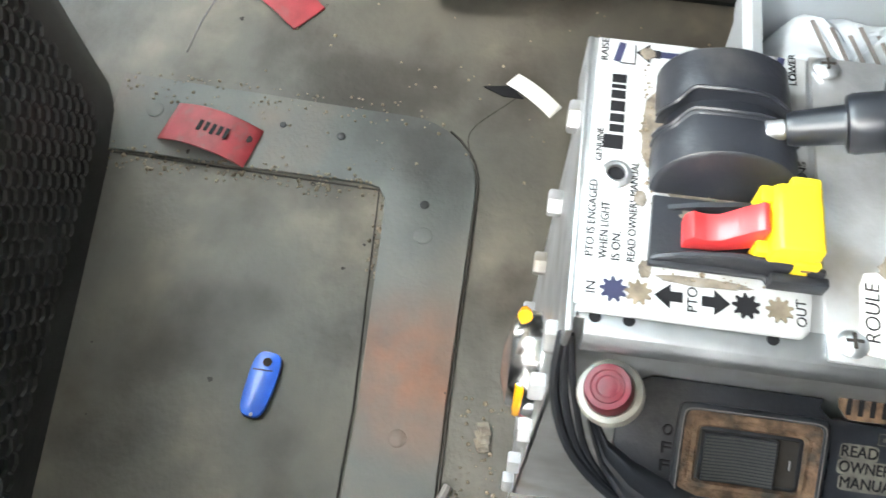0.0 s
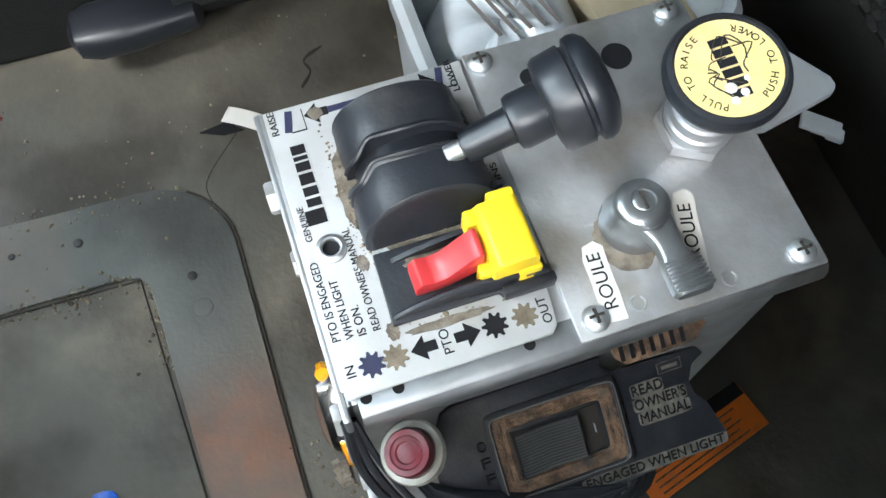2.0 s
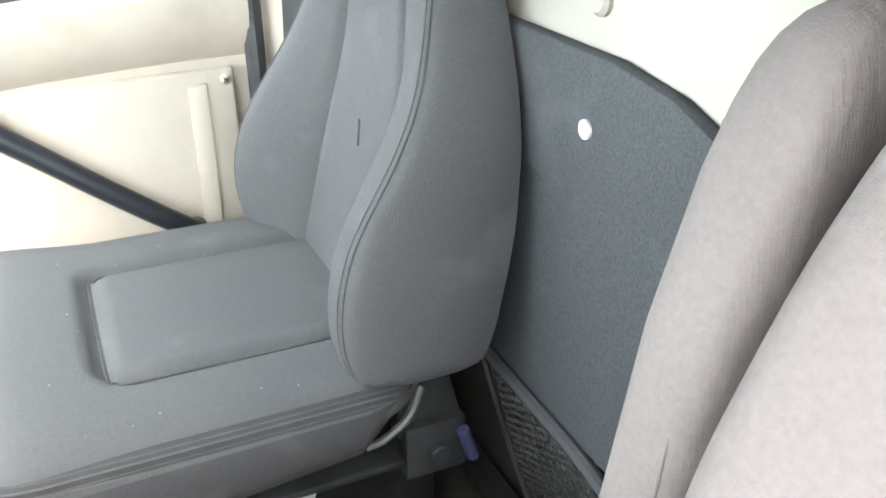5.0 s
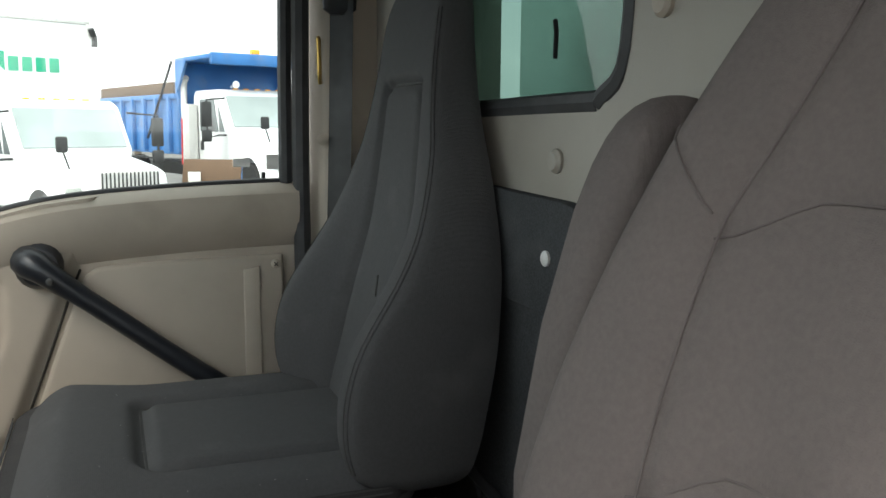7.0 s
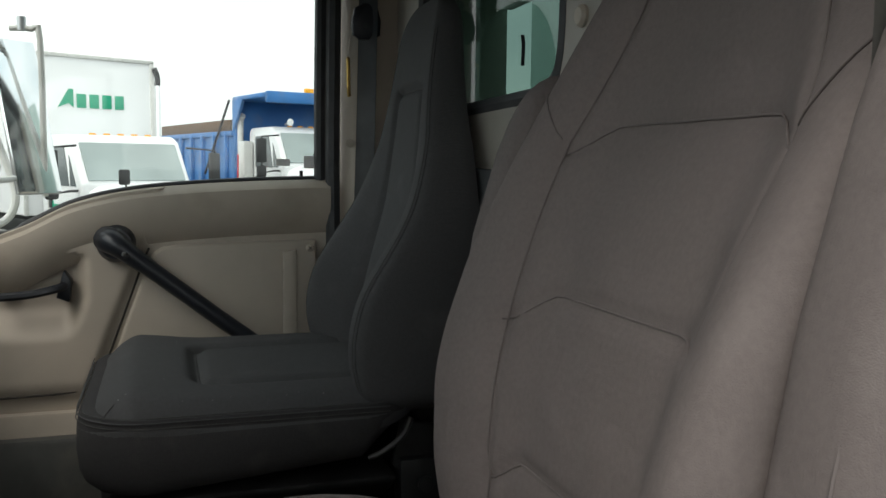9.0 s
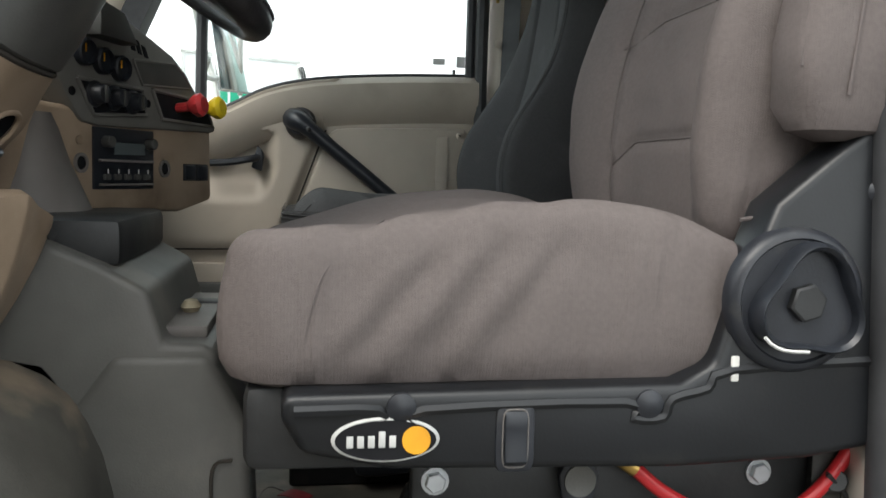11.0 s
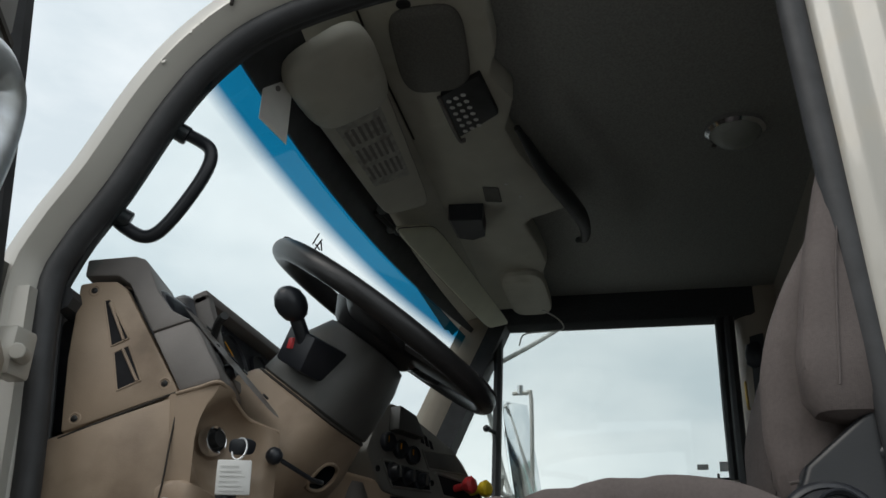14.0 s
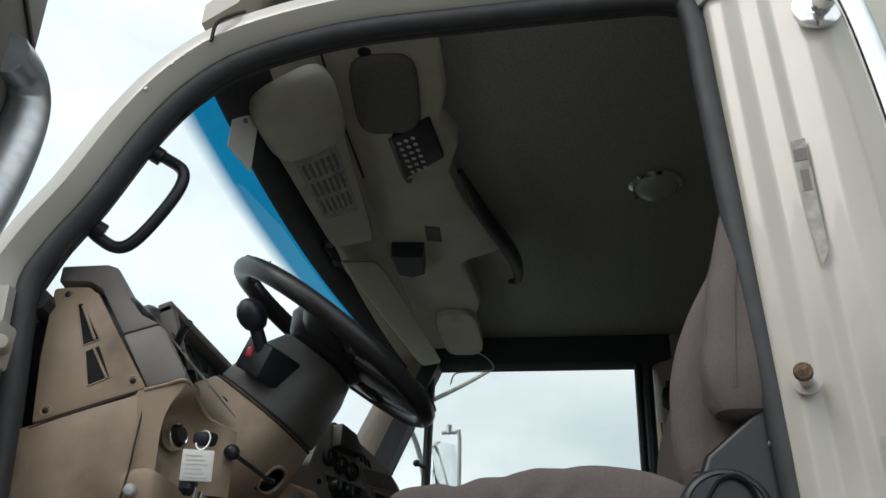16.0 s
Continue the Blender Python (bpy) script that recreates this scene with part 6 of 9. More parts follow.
bb = part("brake_box", moved(rbox(-0.035, 0.035, -0.028, 0.028, -0.030, 0.022, 0.004), BX), M_GLOSSBLACK, colm, "black lever box with a red button")
part("red_button", moved(rbox(-0.041, -0.034, -0.010, 0.006, -0.004, 0.012, 0.002), axes((-0.548, 0.832, 0.842), (0.30, 0.80, 0.50) if False else (0.65, -0.70, -0.1), (0.65, 0.70, 0.2), (-0.1, -0.2, 0.97))), M_RED, bb)
st = part("stalk", tube([(-0.566, 0.835, 0.840), (-0.582, 0.838, 0.860), (-0.597, 0.845, 0.885)], 0.0105, 12), M_GLOSSBLACK, colm, "black shift lever with a rounded grip")
part("stalk_grip", loft([[Vector((-0.597, 0.845, 0.885)) + Vector((-0.72, 0.16, 0.68)) * h + (Vector((0.68, 0.0, 0.72)) * a + Vector((0, 1, 0)) * b) * w for a, b in ring2(1, 1, 18, 2.3)] for h, w in ((-0.012, 0.006), (-0.004, 0.016), (0.006, 0.0205), (0.018, 0.0215), (0.030, 0.018), (0.038, 0.010), (0.041, 0.002))]), M_GLOSSBLACK, st)
part("turn_stalk", tube([(-0.40, 0.81, 0.86), (-0.34, 0.80, 0.862), (-0.29, 0.79, 0.864)], 0.007, 8), M_GLOSSBLACK, colm)

# wheel
whl = thing("steering_wheel", tuple(HUB), "black leather-wrapped two-spoke truck steering wheel", "steering wheel")
WR = 0.191
part("rim", tube([HUB + (Vector((math.cos(a), 0, 0)) + CU * math.sin(a)) * WR for a in [2 * math.pi * k / 64 for k in range(65)]], lambda t: 0.0165 + 0.0005 * math.sin(t * 400), 14, smooth=False), M_WHEEL, whl)
part("hub", loft([[HUB + CA * d + Vector((a * w, 0, 0)) + CU * b * w * 0.8 for a, b in ring2(1, 1, 28, 2.8)] for d, w in ((0.045, 0.05), (0.03, 0.075), (0.005, 0.092), (-0.012, 0.088), (-0.02, 0.07), (-0.022, 0.01))]), M_WHEEL, whl)
for side in (-1, 1):
    sp = loft([[HUB + Vector((side * x, 0, 0)) + CU * (up + b * h) + CA * (dep + a * t) for a, b in ring2(1, 1, 14, 3)] for x, h, t, up, dep in ((0.05, 0.050, 0.014, -0.020, 0.012), (0.10, 0.046, 0.012, -0.026, 0.010), (0.15, 0.036, 0.010, -0.032, 0.006), (0.180, 0.030, 0.009, -0.036, 0.0))])
    part("spoke", sp, M_WHEEL, whl)
part("lower_spoke", loft([[HUB - CU * y + Vector((a * w, 0, 0)) + CA * (0.012 * (1 - y / 0.2) + b * 0.010) for a, b in ring2(1, 1, 14, 3)] for y, w in ((0.05, 0.06), (0.11, 0.045), (0.155, 0.05), (0.183, 0.07))]), M_WHEEL, whl)
part("horn_pad", loft([[HUB + CA * d + Vector((a * w, 0, 0)) + CU * (b * w * 0.62 + 0.01) for a, b in ring2(1, 1, 28, 3.2)] for d, w in ((-0.018, 0.072), (-0.026, 0.070), (-0.031, 0.058), (-0.032, 0.01))]), M_DARKP, whl)
part("wrap_pleats", join(*[tube([HUB + (Vector((math.cos(a), 0, 0)) + CU * math.sin(a)) * (WR + 0.0170 * math.cos(b)) - CA * 0.0170 * math.sin(b) for b in [0.9 + k * 0.3 for k in range(9)]], 0.0017, 5, smooth=False) for a in [1.75 + 0.062 * q for q in range(9)] + [-1.9 + 0.062 * q for q in range(9)]]), M_WHEEL, whl, kind="stuff")

# centre stack, turned to the driver
SA, SU, SN = Vector((-0.149, 0.826, 0.0)), Vector((0.903, -0.43, 0)).normalized(), Vector((-0.43, -0.903, 0)).normalized()
SM = axes(SA, SU, SN, (0, 0, 1))
stack = thing("centre_console", (0.0, 0.80, 0.55), "angled centre dash stack with radio, heater knobs and brake valves", "console")
part("lower_fascia", moved(prism([(-0.16, 0.590), (-0.165, 0.70), (-0.13, 0.735), (0.28, 0.722), (0.285, 0.610), (0.20, 0.594), (0.012, 0.603), (-0.07, 0.606)], "y", -0.16, 0.0, 0.008), SM), M_TAN, stack)
def fascia(name, pts, y0, y1, material, parent, label="", r=0.003):
    return part(name, moved(prism(pts, "y", y0, y1, r), SM), material, parent, label)


def rim_of(pts, r, parent, material):
    part("rim", moved(tube([(u, 0.008, z) for u, z in pts + pts[:1]], r, 6, smooth=False), SM), material, parent)


part("upper_fascia", moved(prism([(-0.072, 0.775), (-0.045, 0.850), (-0.010, 0.870), (0.030, 0.866), (0.071, 0.850), (0.126, 0.833), (0.170, 0.818), (0.205, 0.796), (0.262, 0.742), (0.288, 0.722), (0.280, 0.714), (0.126, 0.711), (0.011, 0.709), (-0.022, 0.713), (-0.050, 0.742)], "y", -0.16, 0.006, 0.006), SM), M_STACK, stack, "dark grey upper instrument fascia")
rd = part("radio", moved(rbox(0.002, 0.127, -0.02, 0.0035, 0.629, 0.7085, 0.002), SM), M_GLOSSBLACK, stack, "black cassette radio")
part("display", moved(rbox(0.040, 0.105, 0.003, 0.0055, 0.674, 0.690, 0.001), SM), M_DARKGLASS, rd)
for z0, z1 in ((0.664, 0.6675), (0.6335, 0.6365)):
    part("ledge", moved(rbox(0.010, 0.121, 0.003, 0.0085, z0, z1, 0.001), SM), M_GREYP, rd)
for i in range(5):
    part("button", moved(rbox(0.018 + 0.021 * i, 0.030 + 0.021 * i, 0.003, 0.008, 0.641, 0.6485, 0.0015), SM), M_DARKP, rd)
    part("button_mark", moved(rbox(0.022 + 0.021 * i, 0.0235 + 0.021 * i, 0.0078, 0.0086, 0.6495, 0.655, 0), SM), M_GREYCAP, rd)
for x in (0.022, 0.112):
    part("knob", moved(cyl((x, 0.003, 0.690), (x, 0.016, 0.690), 0.0075, 14), SM), M_DARKP, rd)
for x, z in ((-0.020, 0.662), (0.155, 0.657)):
    so = part("socket", moved(lathe([(0.0125, 0), (0.0125, 0.004), (0.009, 0.004), (0.0085, 0.002), (0.0005, 0.002)], (x, -0.001, z), (0, 1, 0), 18), SM), M_GREYP, stack, "round power socket")
    part("bore", moved(lathe([(0.0085, 0.0015), (0.0085, 0.0026), (0.0005, 0.0026)], (x, -0.001, z), (0, 1, 0), 16), SM), M_INK, so)
part("stud_ring", moved(lathe([(0.006, 0), (0.006, 0.0015), (0.004, 0.0005), (0.0004, 0.0005)], (-0.022, 0.0, 0.690), (0, 1, 0), 14), SM), M_TAN, stack)
for u in (0.205, 0.238):
    rk_ = part("dash_rocker", moved(rbox(u, u + 0.029, -0.003, 0.004, 0.642, 0.663, 0.002), SM), M_GLOSSBLACK, stack, "small dash rocker switch")
    part("frame", moved(rbox(u - 0.0015, u + 0.0305, -0.003, 0.002, 0.640, 0.665, 0.001), SM), M_IRON, rk_)
HP = [(-0.034, 0.765), (0.094, 0.763), (0.104, 0.729), (-0.004, 0.722)]
hv = fascia("heater_panel", HP, -0.01, 0.0075, M_INK, stack, "dark heater recess with three knobs", 0.001)
rim_of(HP, 0.0028, hv, M_STACK)
for u, z in ((-0.004, 0.748), (0.033, 0.746), (0.070, 0.744)):
    hk = part("heater_knob", moved(lathe([(0.0165, 0), (0.0165, 0.004), (0.0125, 0.006), (0.0115, 0.017), (0.0100, 0.019), (0.0005, 0.019)], (u, 0.007, z), (0, 1, 0), 20), SM), M_BLACK, hv)
    part("pointer", moved(rbox(u - 0.0022, u + 0.0022, 0.020, 0.0285, z - 0.010, z + 0.010, 0.001), SM), M_DARKP, hk)
VP = [(0.117, 0.765), (0.250, 0.759), (0.272, 0.723), (0.140, 0.726)]
vr = fascia("valve_recess", VP, -0.01, 0.0075, M_INK, stack, "dark brake valve recess", 0.001)
rim_of(VP, 0.0028, vr, M_STACK)
for u, z in ((-0.042, 0.748), (0.108, 0.745)):
    part("fascia_screw", moved(lathe([(0.0055, 0), (0.0055, 0.0014), (0.0035, 0.0005), (0.0003, 0.0005)], (u, 0.0065, z), (0, 1, 0), 14), SM), M_INK, stack)
BP = [(0.075, 0.800), (0.170, 0.806), (0.213, 0.775), (0.095, 0.769)]
bl = fascia("blank_panel", BP, -0.01, 0.0085, M_DARKP, stack, "blank dark panel", 0.002)
rim_of(BP, 0.0020, bl, M_STACK)
for u, z, r in ((-0.022, 0.797, 0.017), (0.012, 0.790, 0.017), (0.046, 0.785, 0.017)):
    ga = part("side_gauge", moved(lathe([(r, 0.0), (r, 0.010), (r * 0.86, 0.012), (r * 0.80, 0.006), (0.0005, 0.006)], (u, 0.005, z), (0, 1, 0), 22), SM), M_GLOSSBLACK, stack, "small round gauge")
    part("needle", moved(rbox(u - 0.0008, u + 0.0008, 0.0112, 0.0122, z, z + r * 0.6, 0), SM), M_LOGO_O, ga)
part("radio_box", moved(prism([(-0.016, 0.862), (0.030, 0.852), (0.058, 0.815), (-0.018, 0.818)], "y", -0.01, 0.030, 0.003), SM), M_DARKP, stack, "raised dark switch box")
for i in range(3):
    part("vent_slot", moved(prism([(0.066 + 0.014 * i, 0.834 - 0.006 * i), (0.074 + 0.014 * i, 0.832 - 0.006 * i), (0.082 + 0.014 * i, 0.812 - 0.003 * i), (0.074 + 0.014 * i, 0.813 - 0.003 * i)], "y", 0.0, 0.0075), SM), M_INK, stack)
for s, m, nm in ((0.178, M_RED, "red"), (0.228, M_YELLOW, "yellow")):
    kb = part("brake_knob", moved(lathe([(0.007, 0), (0.007, 0.020), (0.011, 0.024), (0.0165, 0.032), (0.0170, 0.040), (0.012, 0.045), (0.0005, 0.046)], (s, 0.006, 0.745), (0.05, 1, 0.12), 8), SM), m, stack, nm + " push-pull brake valve knob")

# ---- engine cover, console and foot well ----
dog = thing("engine_cover", (-0.05, 0.90, 0.0), "dark moulded engine cover with dusty rubber mats", "engine cover", kind="structure")
part("shell", prism([(0.755, 0.0), (0.750, 0.24), (0.750, 0.36), (0.765, 0.44), (0.80, 0.485), (1.16, 0.56), (1.16, 0.0)], "x", -0.40, 0.36, 0.03, 4), M_DARKP, dog)
mat_line = [(-0.40, 0.614), (-0.20, 0.639), (0.0, 0.663), (0.13, 0.679), (0.24, 0.693), (0.285, 0.702), (0.315, 0.718), (0.330, 0.742), (0.335, 0.80), (-0.40, 0.80)]
part("rear_mat", loft([[Vector((x - (k if x > 0.28 else 0), y + dy_ * (1 if y < 0.79 else 0), z)) for x, y in mat_line] for z, dy_, k in ((0.0, 0.0, 0.0), (0.03, 0.002, 0.0), (0.20, 0.006, 0.002), (0.34, 0.012, 0.006), (0.37, 0.022, 0.012), (0.385, 0.045, 0.03))]), M_HEX, dog, "smooth edge of the rubber mat", smooth=50)
part("rear_honeycomb", honeycomb(Vector((-0.385, 0.6135, 0.045)), (1, 0.1225, 0), (0, 0.035, 1), 45, 23, 0.0165, 0.0026), M_HEX, dog, "honeycomb rubber", smooth=0, kind="stuff")
hump_rings = []
for x, g in ((-0.60, 0.86), (-0.57, 0.96), (-0.50, 1.0), (-0.36, 1.0)):
    hump_rings.append([Vector((x, 0.965 + a * 0.225 * g, 0.16 + b * 0.315 * g)) for a, b in ring2(1, 1, 36, 3.4)])
part("side_hump", loft(hump_rings), M_HUMP, dog, "dusty rubber-covered hump")
cons = thing("floor_console", (-0.22, 0.74, 0.40), "dark grey plastic console with an open tray", "console", kind="structure")
part("body", prism([(0.655, 0.30), (0.645, 0.470), (0.66, 0.480), (0.70, 0.480), (0.715, 0.535), (0.76, 0.560), (0.83, 0.590), (0.90, 0.60), (0.96, 0.60), (0.96, 0.30)], "x", -0.400, -0.05, 0.012, 3), M_CONSOLE, cons)
part("tray", rbox(-0.375, -0.10, 0.745, 0.86, 0.555, 0.605, 0.01), M_IRON, cons)
part("side_skirt", prism([(0.60, 0.02), (0.615, 0.40), (0.655, 0.47), (0.75, 0.47), (0.80, 0.40), (0.80, 0.02)], "x", -0.405, -0.30, 0.012, 3), M_CONSOLE, cons)
part("skirt_joint", tube([(-0.408, 0.63, 0.36), (-0.408, 0.65, 0.35), (-0.408, 0.655, 0.28), (-0.408, 0.70, 0.265)], 0.002, 6), M_CRACK, cons)
part("shifter_boot", loft([[Vector((-0.20 + a * w, 0.90 + b * w, z)) for a, b in ring2(1, 1, 24, 2.6)] for z, w in ((0.56, 0.10), (0.60, 0.085), (0.66, 0.06), (0.72, 0.045))]), M_GREYP, cons)
part("cup_ledge", rbox(-0.36, -0.10, 0.66, 0.715, 0.478, 0.492, 0.004), M_GREYP, cons)
part("cup_slot", rbox(-0.20, -0.17, 0.665, 0.705, 0.490, 0.4945, 0.002), M_IRON, cons)
solo("bunched_paper", loft([[Vector((-0.26 + a * 0.02 * g, 0.69 + b * 0.012 * g, z)) for a, b in ring2(1, 1, 12, 2)] for z, g in ((0.492, 0.7), (0.498, 1.0), (0.505, 0.6))]), M_BAGPAPER, "scrap of brown paper in the console", "paper")
ped = thing("accelerator_pedal", (-0.66, 0.90, 0.12), "worn ribbed accelerator pedal", "pedal")
part("pad", moved(rbox(-0.035, 0.035, -0.095, 0.095, -0.010, 0.010, 0.008), Matrix.Translation((-0.60, 0.905, 0.295)) @ Matrix.Rotation(radians(-42), 4, "X") @ Matrix.Rotation(0.25, 4, "Z")), M_HUMP, ped)
part("arm", tube([(-0.60, 0.93, 0.30), (-0.60, 1.0, 0.36), (-0.60, 1.08, 0.45)], 0.01, 8), M_IRON, ped)
solo("under_dash_pipe", join(tube([(-0.58, 0.90, 0.475), (-0.585, 0.865, 0.445), (-0.58, 0.85, 0.405), (-0.56, 0.84, 0.385), (-0.54, 0.85, 0.40)], 0.0060, 10), tube([(-0.56, 0.88, 0.475), (-0.545, 0.86, 0.43), (-0.55, 0.845, 0.39)], 0.0028, 8)), M_BLACK, "black hoses under the knee panel", "hose")
solo("foot_mat_driver", prism([(0.62, 0.0), (0.62, 0.010), (0.90, 0.015), (1.10, 0.30), (1.13, 0.30), (1.13, 0.0)], "x", -0.74, -0.41, 0.004), M_HUMP, "dusty dark rubber mat in the driver foot well", "mat", "structure")

# ---- overhead ----
ov = thing("overhead_console", (0.05, 0.72, 1.38), "tan plastic overhead console with speakers and a radio shelf", "overhead console", kind="structure")
over = [(-0.66, 0.90), (-0.66, 0.585), (-0.455, 0.590), (-0.38, 0.612), (-0.301, 0.582), (-0.20, 0.612), (-0.10, 0.598), (0.155, 0.519), (0.205, 0.610), (0.232, 0.632), (0.347, 0.615), (0.47, 0.606), (0.56, 0.628), (0.74, 0.640), (0.80, 0.68), (0.82, 0.90)]
part("shell", prism(over, "z", 1.400, 1.458, 0.012), M_OVER, ov)
part("side_cover", loft([[Vector((0.66 + a * 0.165 * g, 0.685 + b * 0.062 * g, z)) for a, b in ring2(1, 1, 30, 4)] for z, g in ((1.405, 1.0), (1.392, 1.0), (1.385, 0.95), (1.383, 0.2))]), M_OVER, ov, "smooth end cover")
part("shell_joint", tube([(-0.655, 0.79, 1.399), (-0.56, 0.795, 1.399), (-0.40, 0.80, 1.399), (-0.20, 0.80, 1.399)], 0.002, 6), M_CRACK, ov)
part("front_rise", prism([(0.80, 1.40), (0.80, 1.455), (0.97, 1.40), (0.965, 1.35), (0.93, 1.36)], "x", -0.69, 0.84, 0.01), M_OVER, ov)
sp = part("speaker", loft([[Vector((-0.475 + a * 0.112 * g, 0.700 + b * 0.062 * g + 0.10 * a * 0.112, z)) for a, b in ring2(1, 1, 36, 4)] for z, g in ((1.404, 1.03), (1.396, 1.03), (1.390, 0.97), (1.388, 0.88), (1.386, 0.1))]), M_SPEAKER, ov, "dark cloth speaker cover")
part("screw_hole", lathe([(0.012, 0), (0.012, 0.003), (0.0005, 0.003)], (-0.598, 0.716, 1.401), (0, 0, -1), 14), M_IRON, ov)
cbr = part("grille", prism([(-0.350, 0.712), (-0.205, 0.705), (-0.275, 0.615), (-0.405, 0.628)], "z", 1.388, 1.404, 0.004), M_IRON, ov, "black pierced grille")
part("grille_frame", tube([(-0.350, 0.714, 1.389), (-0.205, 0.707, 1.389), (-0.196, 0.695, 1.389)], 0.0045, 6), M_GREYP, cbr)
for i in range(6):
    for j in range(3):
        part("hole", lathe([(0.0052, 0), (0.0052, 0.001), (0.0004, 0.001)], (-0.336 + 0.021 * i - 0.008 * j, 0.698 - 0.015 * j - 0.002 * i, 1.3875), (0, 0, -1), 8), M_GREYCAP, cbr)
part("recess", prism([(0.02, 0.700), (0.09, 0.705), (0.10, 0.668), (0.03, 0.665)], "z", 1.397, 1.4035, 0.008, 3), M_SPEAKER, ov)
part("recess_block", loft([[Vector((0.155 + a * 0.062 * g, 0.752 + b * 0.040 * g, z)) for a, b in ((-1, 1), (-0.9, -1), (0.7, -0.75), (1, 0.1), (0.75, 0.95))] for z, g in ((1.402, 1.0), (1.362, 0.94), (1.360, 0.90))]), M_GLOSSBLACK, ov, "black box hung under the console")
part("block_face", prism([(0.100, 0.794), (0.200, 0.792), (0.198, 0.788), (0.102, 0.790)], "z", 1.364, 1.398), M_GREYP, ov)
part("mic_cord", tube([(-0.21, 0.590, 1.398), (-0.16, 0.575, 1.388), (-0.05, 0.553, 1.384), (0.10, 0.510, 1.382), (0.20, 0.492, 1.384), (0.30, 0.495, 1.388), (0.33, 0.515, 1.398)], lambda t: 0.007 + 0.012 * math.sin(math.pi * t) ** 2, 10), M_IRON, ov, "dark strap along the console edge")
for x, y in ((0.018, 0.646), (0.080, 0.623)):
    part("stud", lathe([(0.005, 0), (0.004, 0.003), (0.0004, 0.003)], (x, y, 1.402), (0, 0, -1), 10), M_GREYCAP, ov)
def visor_point(q, u, v, h):
    """A point of a visor: u along it, v from its front edge to its rear edge, h above its middle."""
    a, b, c, d = (Vector(p) for p in q)
    n = (d - a).cross(b - a).normalized()
    return a.lerp(b, u).lerp(d.lerp(c, u), v) + n * h


def visor_pad(q, box, layers, e=9, n=44):
    u0, u1, v0, v1 = box
    return loft([[visor_point(q, (u0 + u1) / 2 + a * g * (u1 - u0) / 2, (v0 + v1) / 2 + b * g * (v1 - v0) / 2, h) for a, b in ring2(1, 1, n, e)] for h, g in layers])


PAD = ((0.010, 0.96), (0.006, 0.99), (0.0, 1.0), (-0.006, 0.99), (-0.010, 0.96), (-0.011, 0.90))
for c, q in ((True, ((-0.60, 0.908, 1.285), (-0.055, 0.897, 1.310), (0.015, 0.818, 1.368), (-0.60, 0.782, 1.360))), (False, ((0.010, 0.902, 1.310), (0.745, 0.815, 1.325), (0.820, 0.761, 1.365), (0.130, 0.833, 1.370)))):
    v = thing("sun_visor", tuple(visor_point(q, 0.5, 0.5, 0)), "padded tan sun visor folded up" + (", with a worn label" if c else ""), "visor", group="sun visors")
    part("pad", visor_pad(q, (0, 1, 0, 1), PAD), M_OVER if c else M_VISOR, v)
    part("rod", cyl(visor_point(q, 0.06, 0.03, 0.006), visor_point(q, -0.09, 0.0, 0.012), 0.006, 8), M_IRON, v)
    part("clip", lathe([(0.012, 0), (0.012, 0.008), (0.006, 0.014), (0.0005, 0.015)], visor_point(q, 0.985 if c else 0.02, 0.03, 0.012), (0, 0.3, -1), 14), M_DARKP, v)
    part("edge_seam", tube([visor_point(q, 0.5 + 0.498 * a, 0.5 + 0.495 * b, -0.004) for a, b in ring2(1, 1, 44, 9) + ring2(1, 1, 44, 9)[:1]], 0.0012, 5, smooth=False), M_DSEAM, v)
    if c:
        lb = part("label", visor_pad(q, (0.24, 0.74, 0.16, 0.84), ((-0.0105, 1.0), (-0.0118, 1.0)), 30), M_FILM, v, "faded printed visor label")
        part("print", join(*[visor_pad(q, (0.36 + 0.12 * i, 0.45 + 0.12 * i, 0.22 + 0.10 * j, 0.27 + 0.10 * j), ((-0.0115, 1.0), (-0.0124, 1.0)), 20, 12) for i in range(3) for j in range(6)]), M_GREYP, lb)
        part("print_panel", visor_pad(q, (0.26, 0.32, 0.45, 0.80), ((-0.0115, 1.0), (-0.0126, 1.0)), 20, 12), M_PAPER, lb)
        part("organiser", visor_pad(q, (-0.06, 0.30, -0.05, 1.06), ((0.004, 1.0), (-0.014, 1.0), (-0.024, 0.96), (-0.034, 0.82), (-0.040, 0.5), (-0.041, 0.1)), 3.6, 32), M_OVER, v, "grey pouch strapped on the visor")
tag = thing("hanging_tag", (-0.585, 0.945, 1.20), "white paper tag hanging from the visor rod", "tag")
part("card", moved(prism([(-0.030, -0.072), (0.030, -0.100), (0.032, -0.010), (0.018, 0.006), (-0.018, 0.0), (-0.028, -0.012)], "y", -0.0006, 0.0006), axes((-0.600, 0.914, 1.272), (0.92, -0.38, 0.20), (-0.38, -0.92, 0), (-0.05, 0.0, 1))), M_PAPER, tag)
part("eyelet", moved(lathe([(0.005, 0), (0.005, 0.0012), (0.0003, 0.0013)], (0, 0, 0), (0, 1, 0), 14), axes((-0.5995, 0.9125, 1.262), (0.92, -0.38, 0.20), (-0.38, -0.92, 0), (-0.05, 0.0, 1))), M_GREYP, tag)
part("string", tube([(-0.600, 0.914, 1.262), (-0.598, 0.92, 1.29), (-0.603, 0.915, 1.285)], 0.001, 5), M_PAPER, tag)
dome = thing("dome_light", (-0.045, 0.165, 1.42), "round ribbed dome lamp on the headliner, switched off", "lamp")
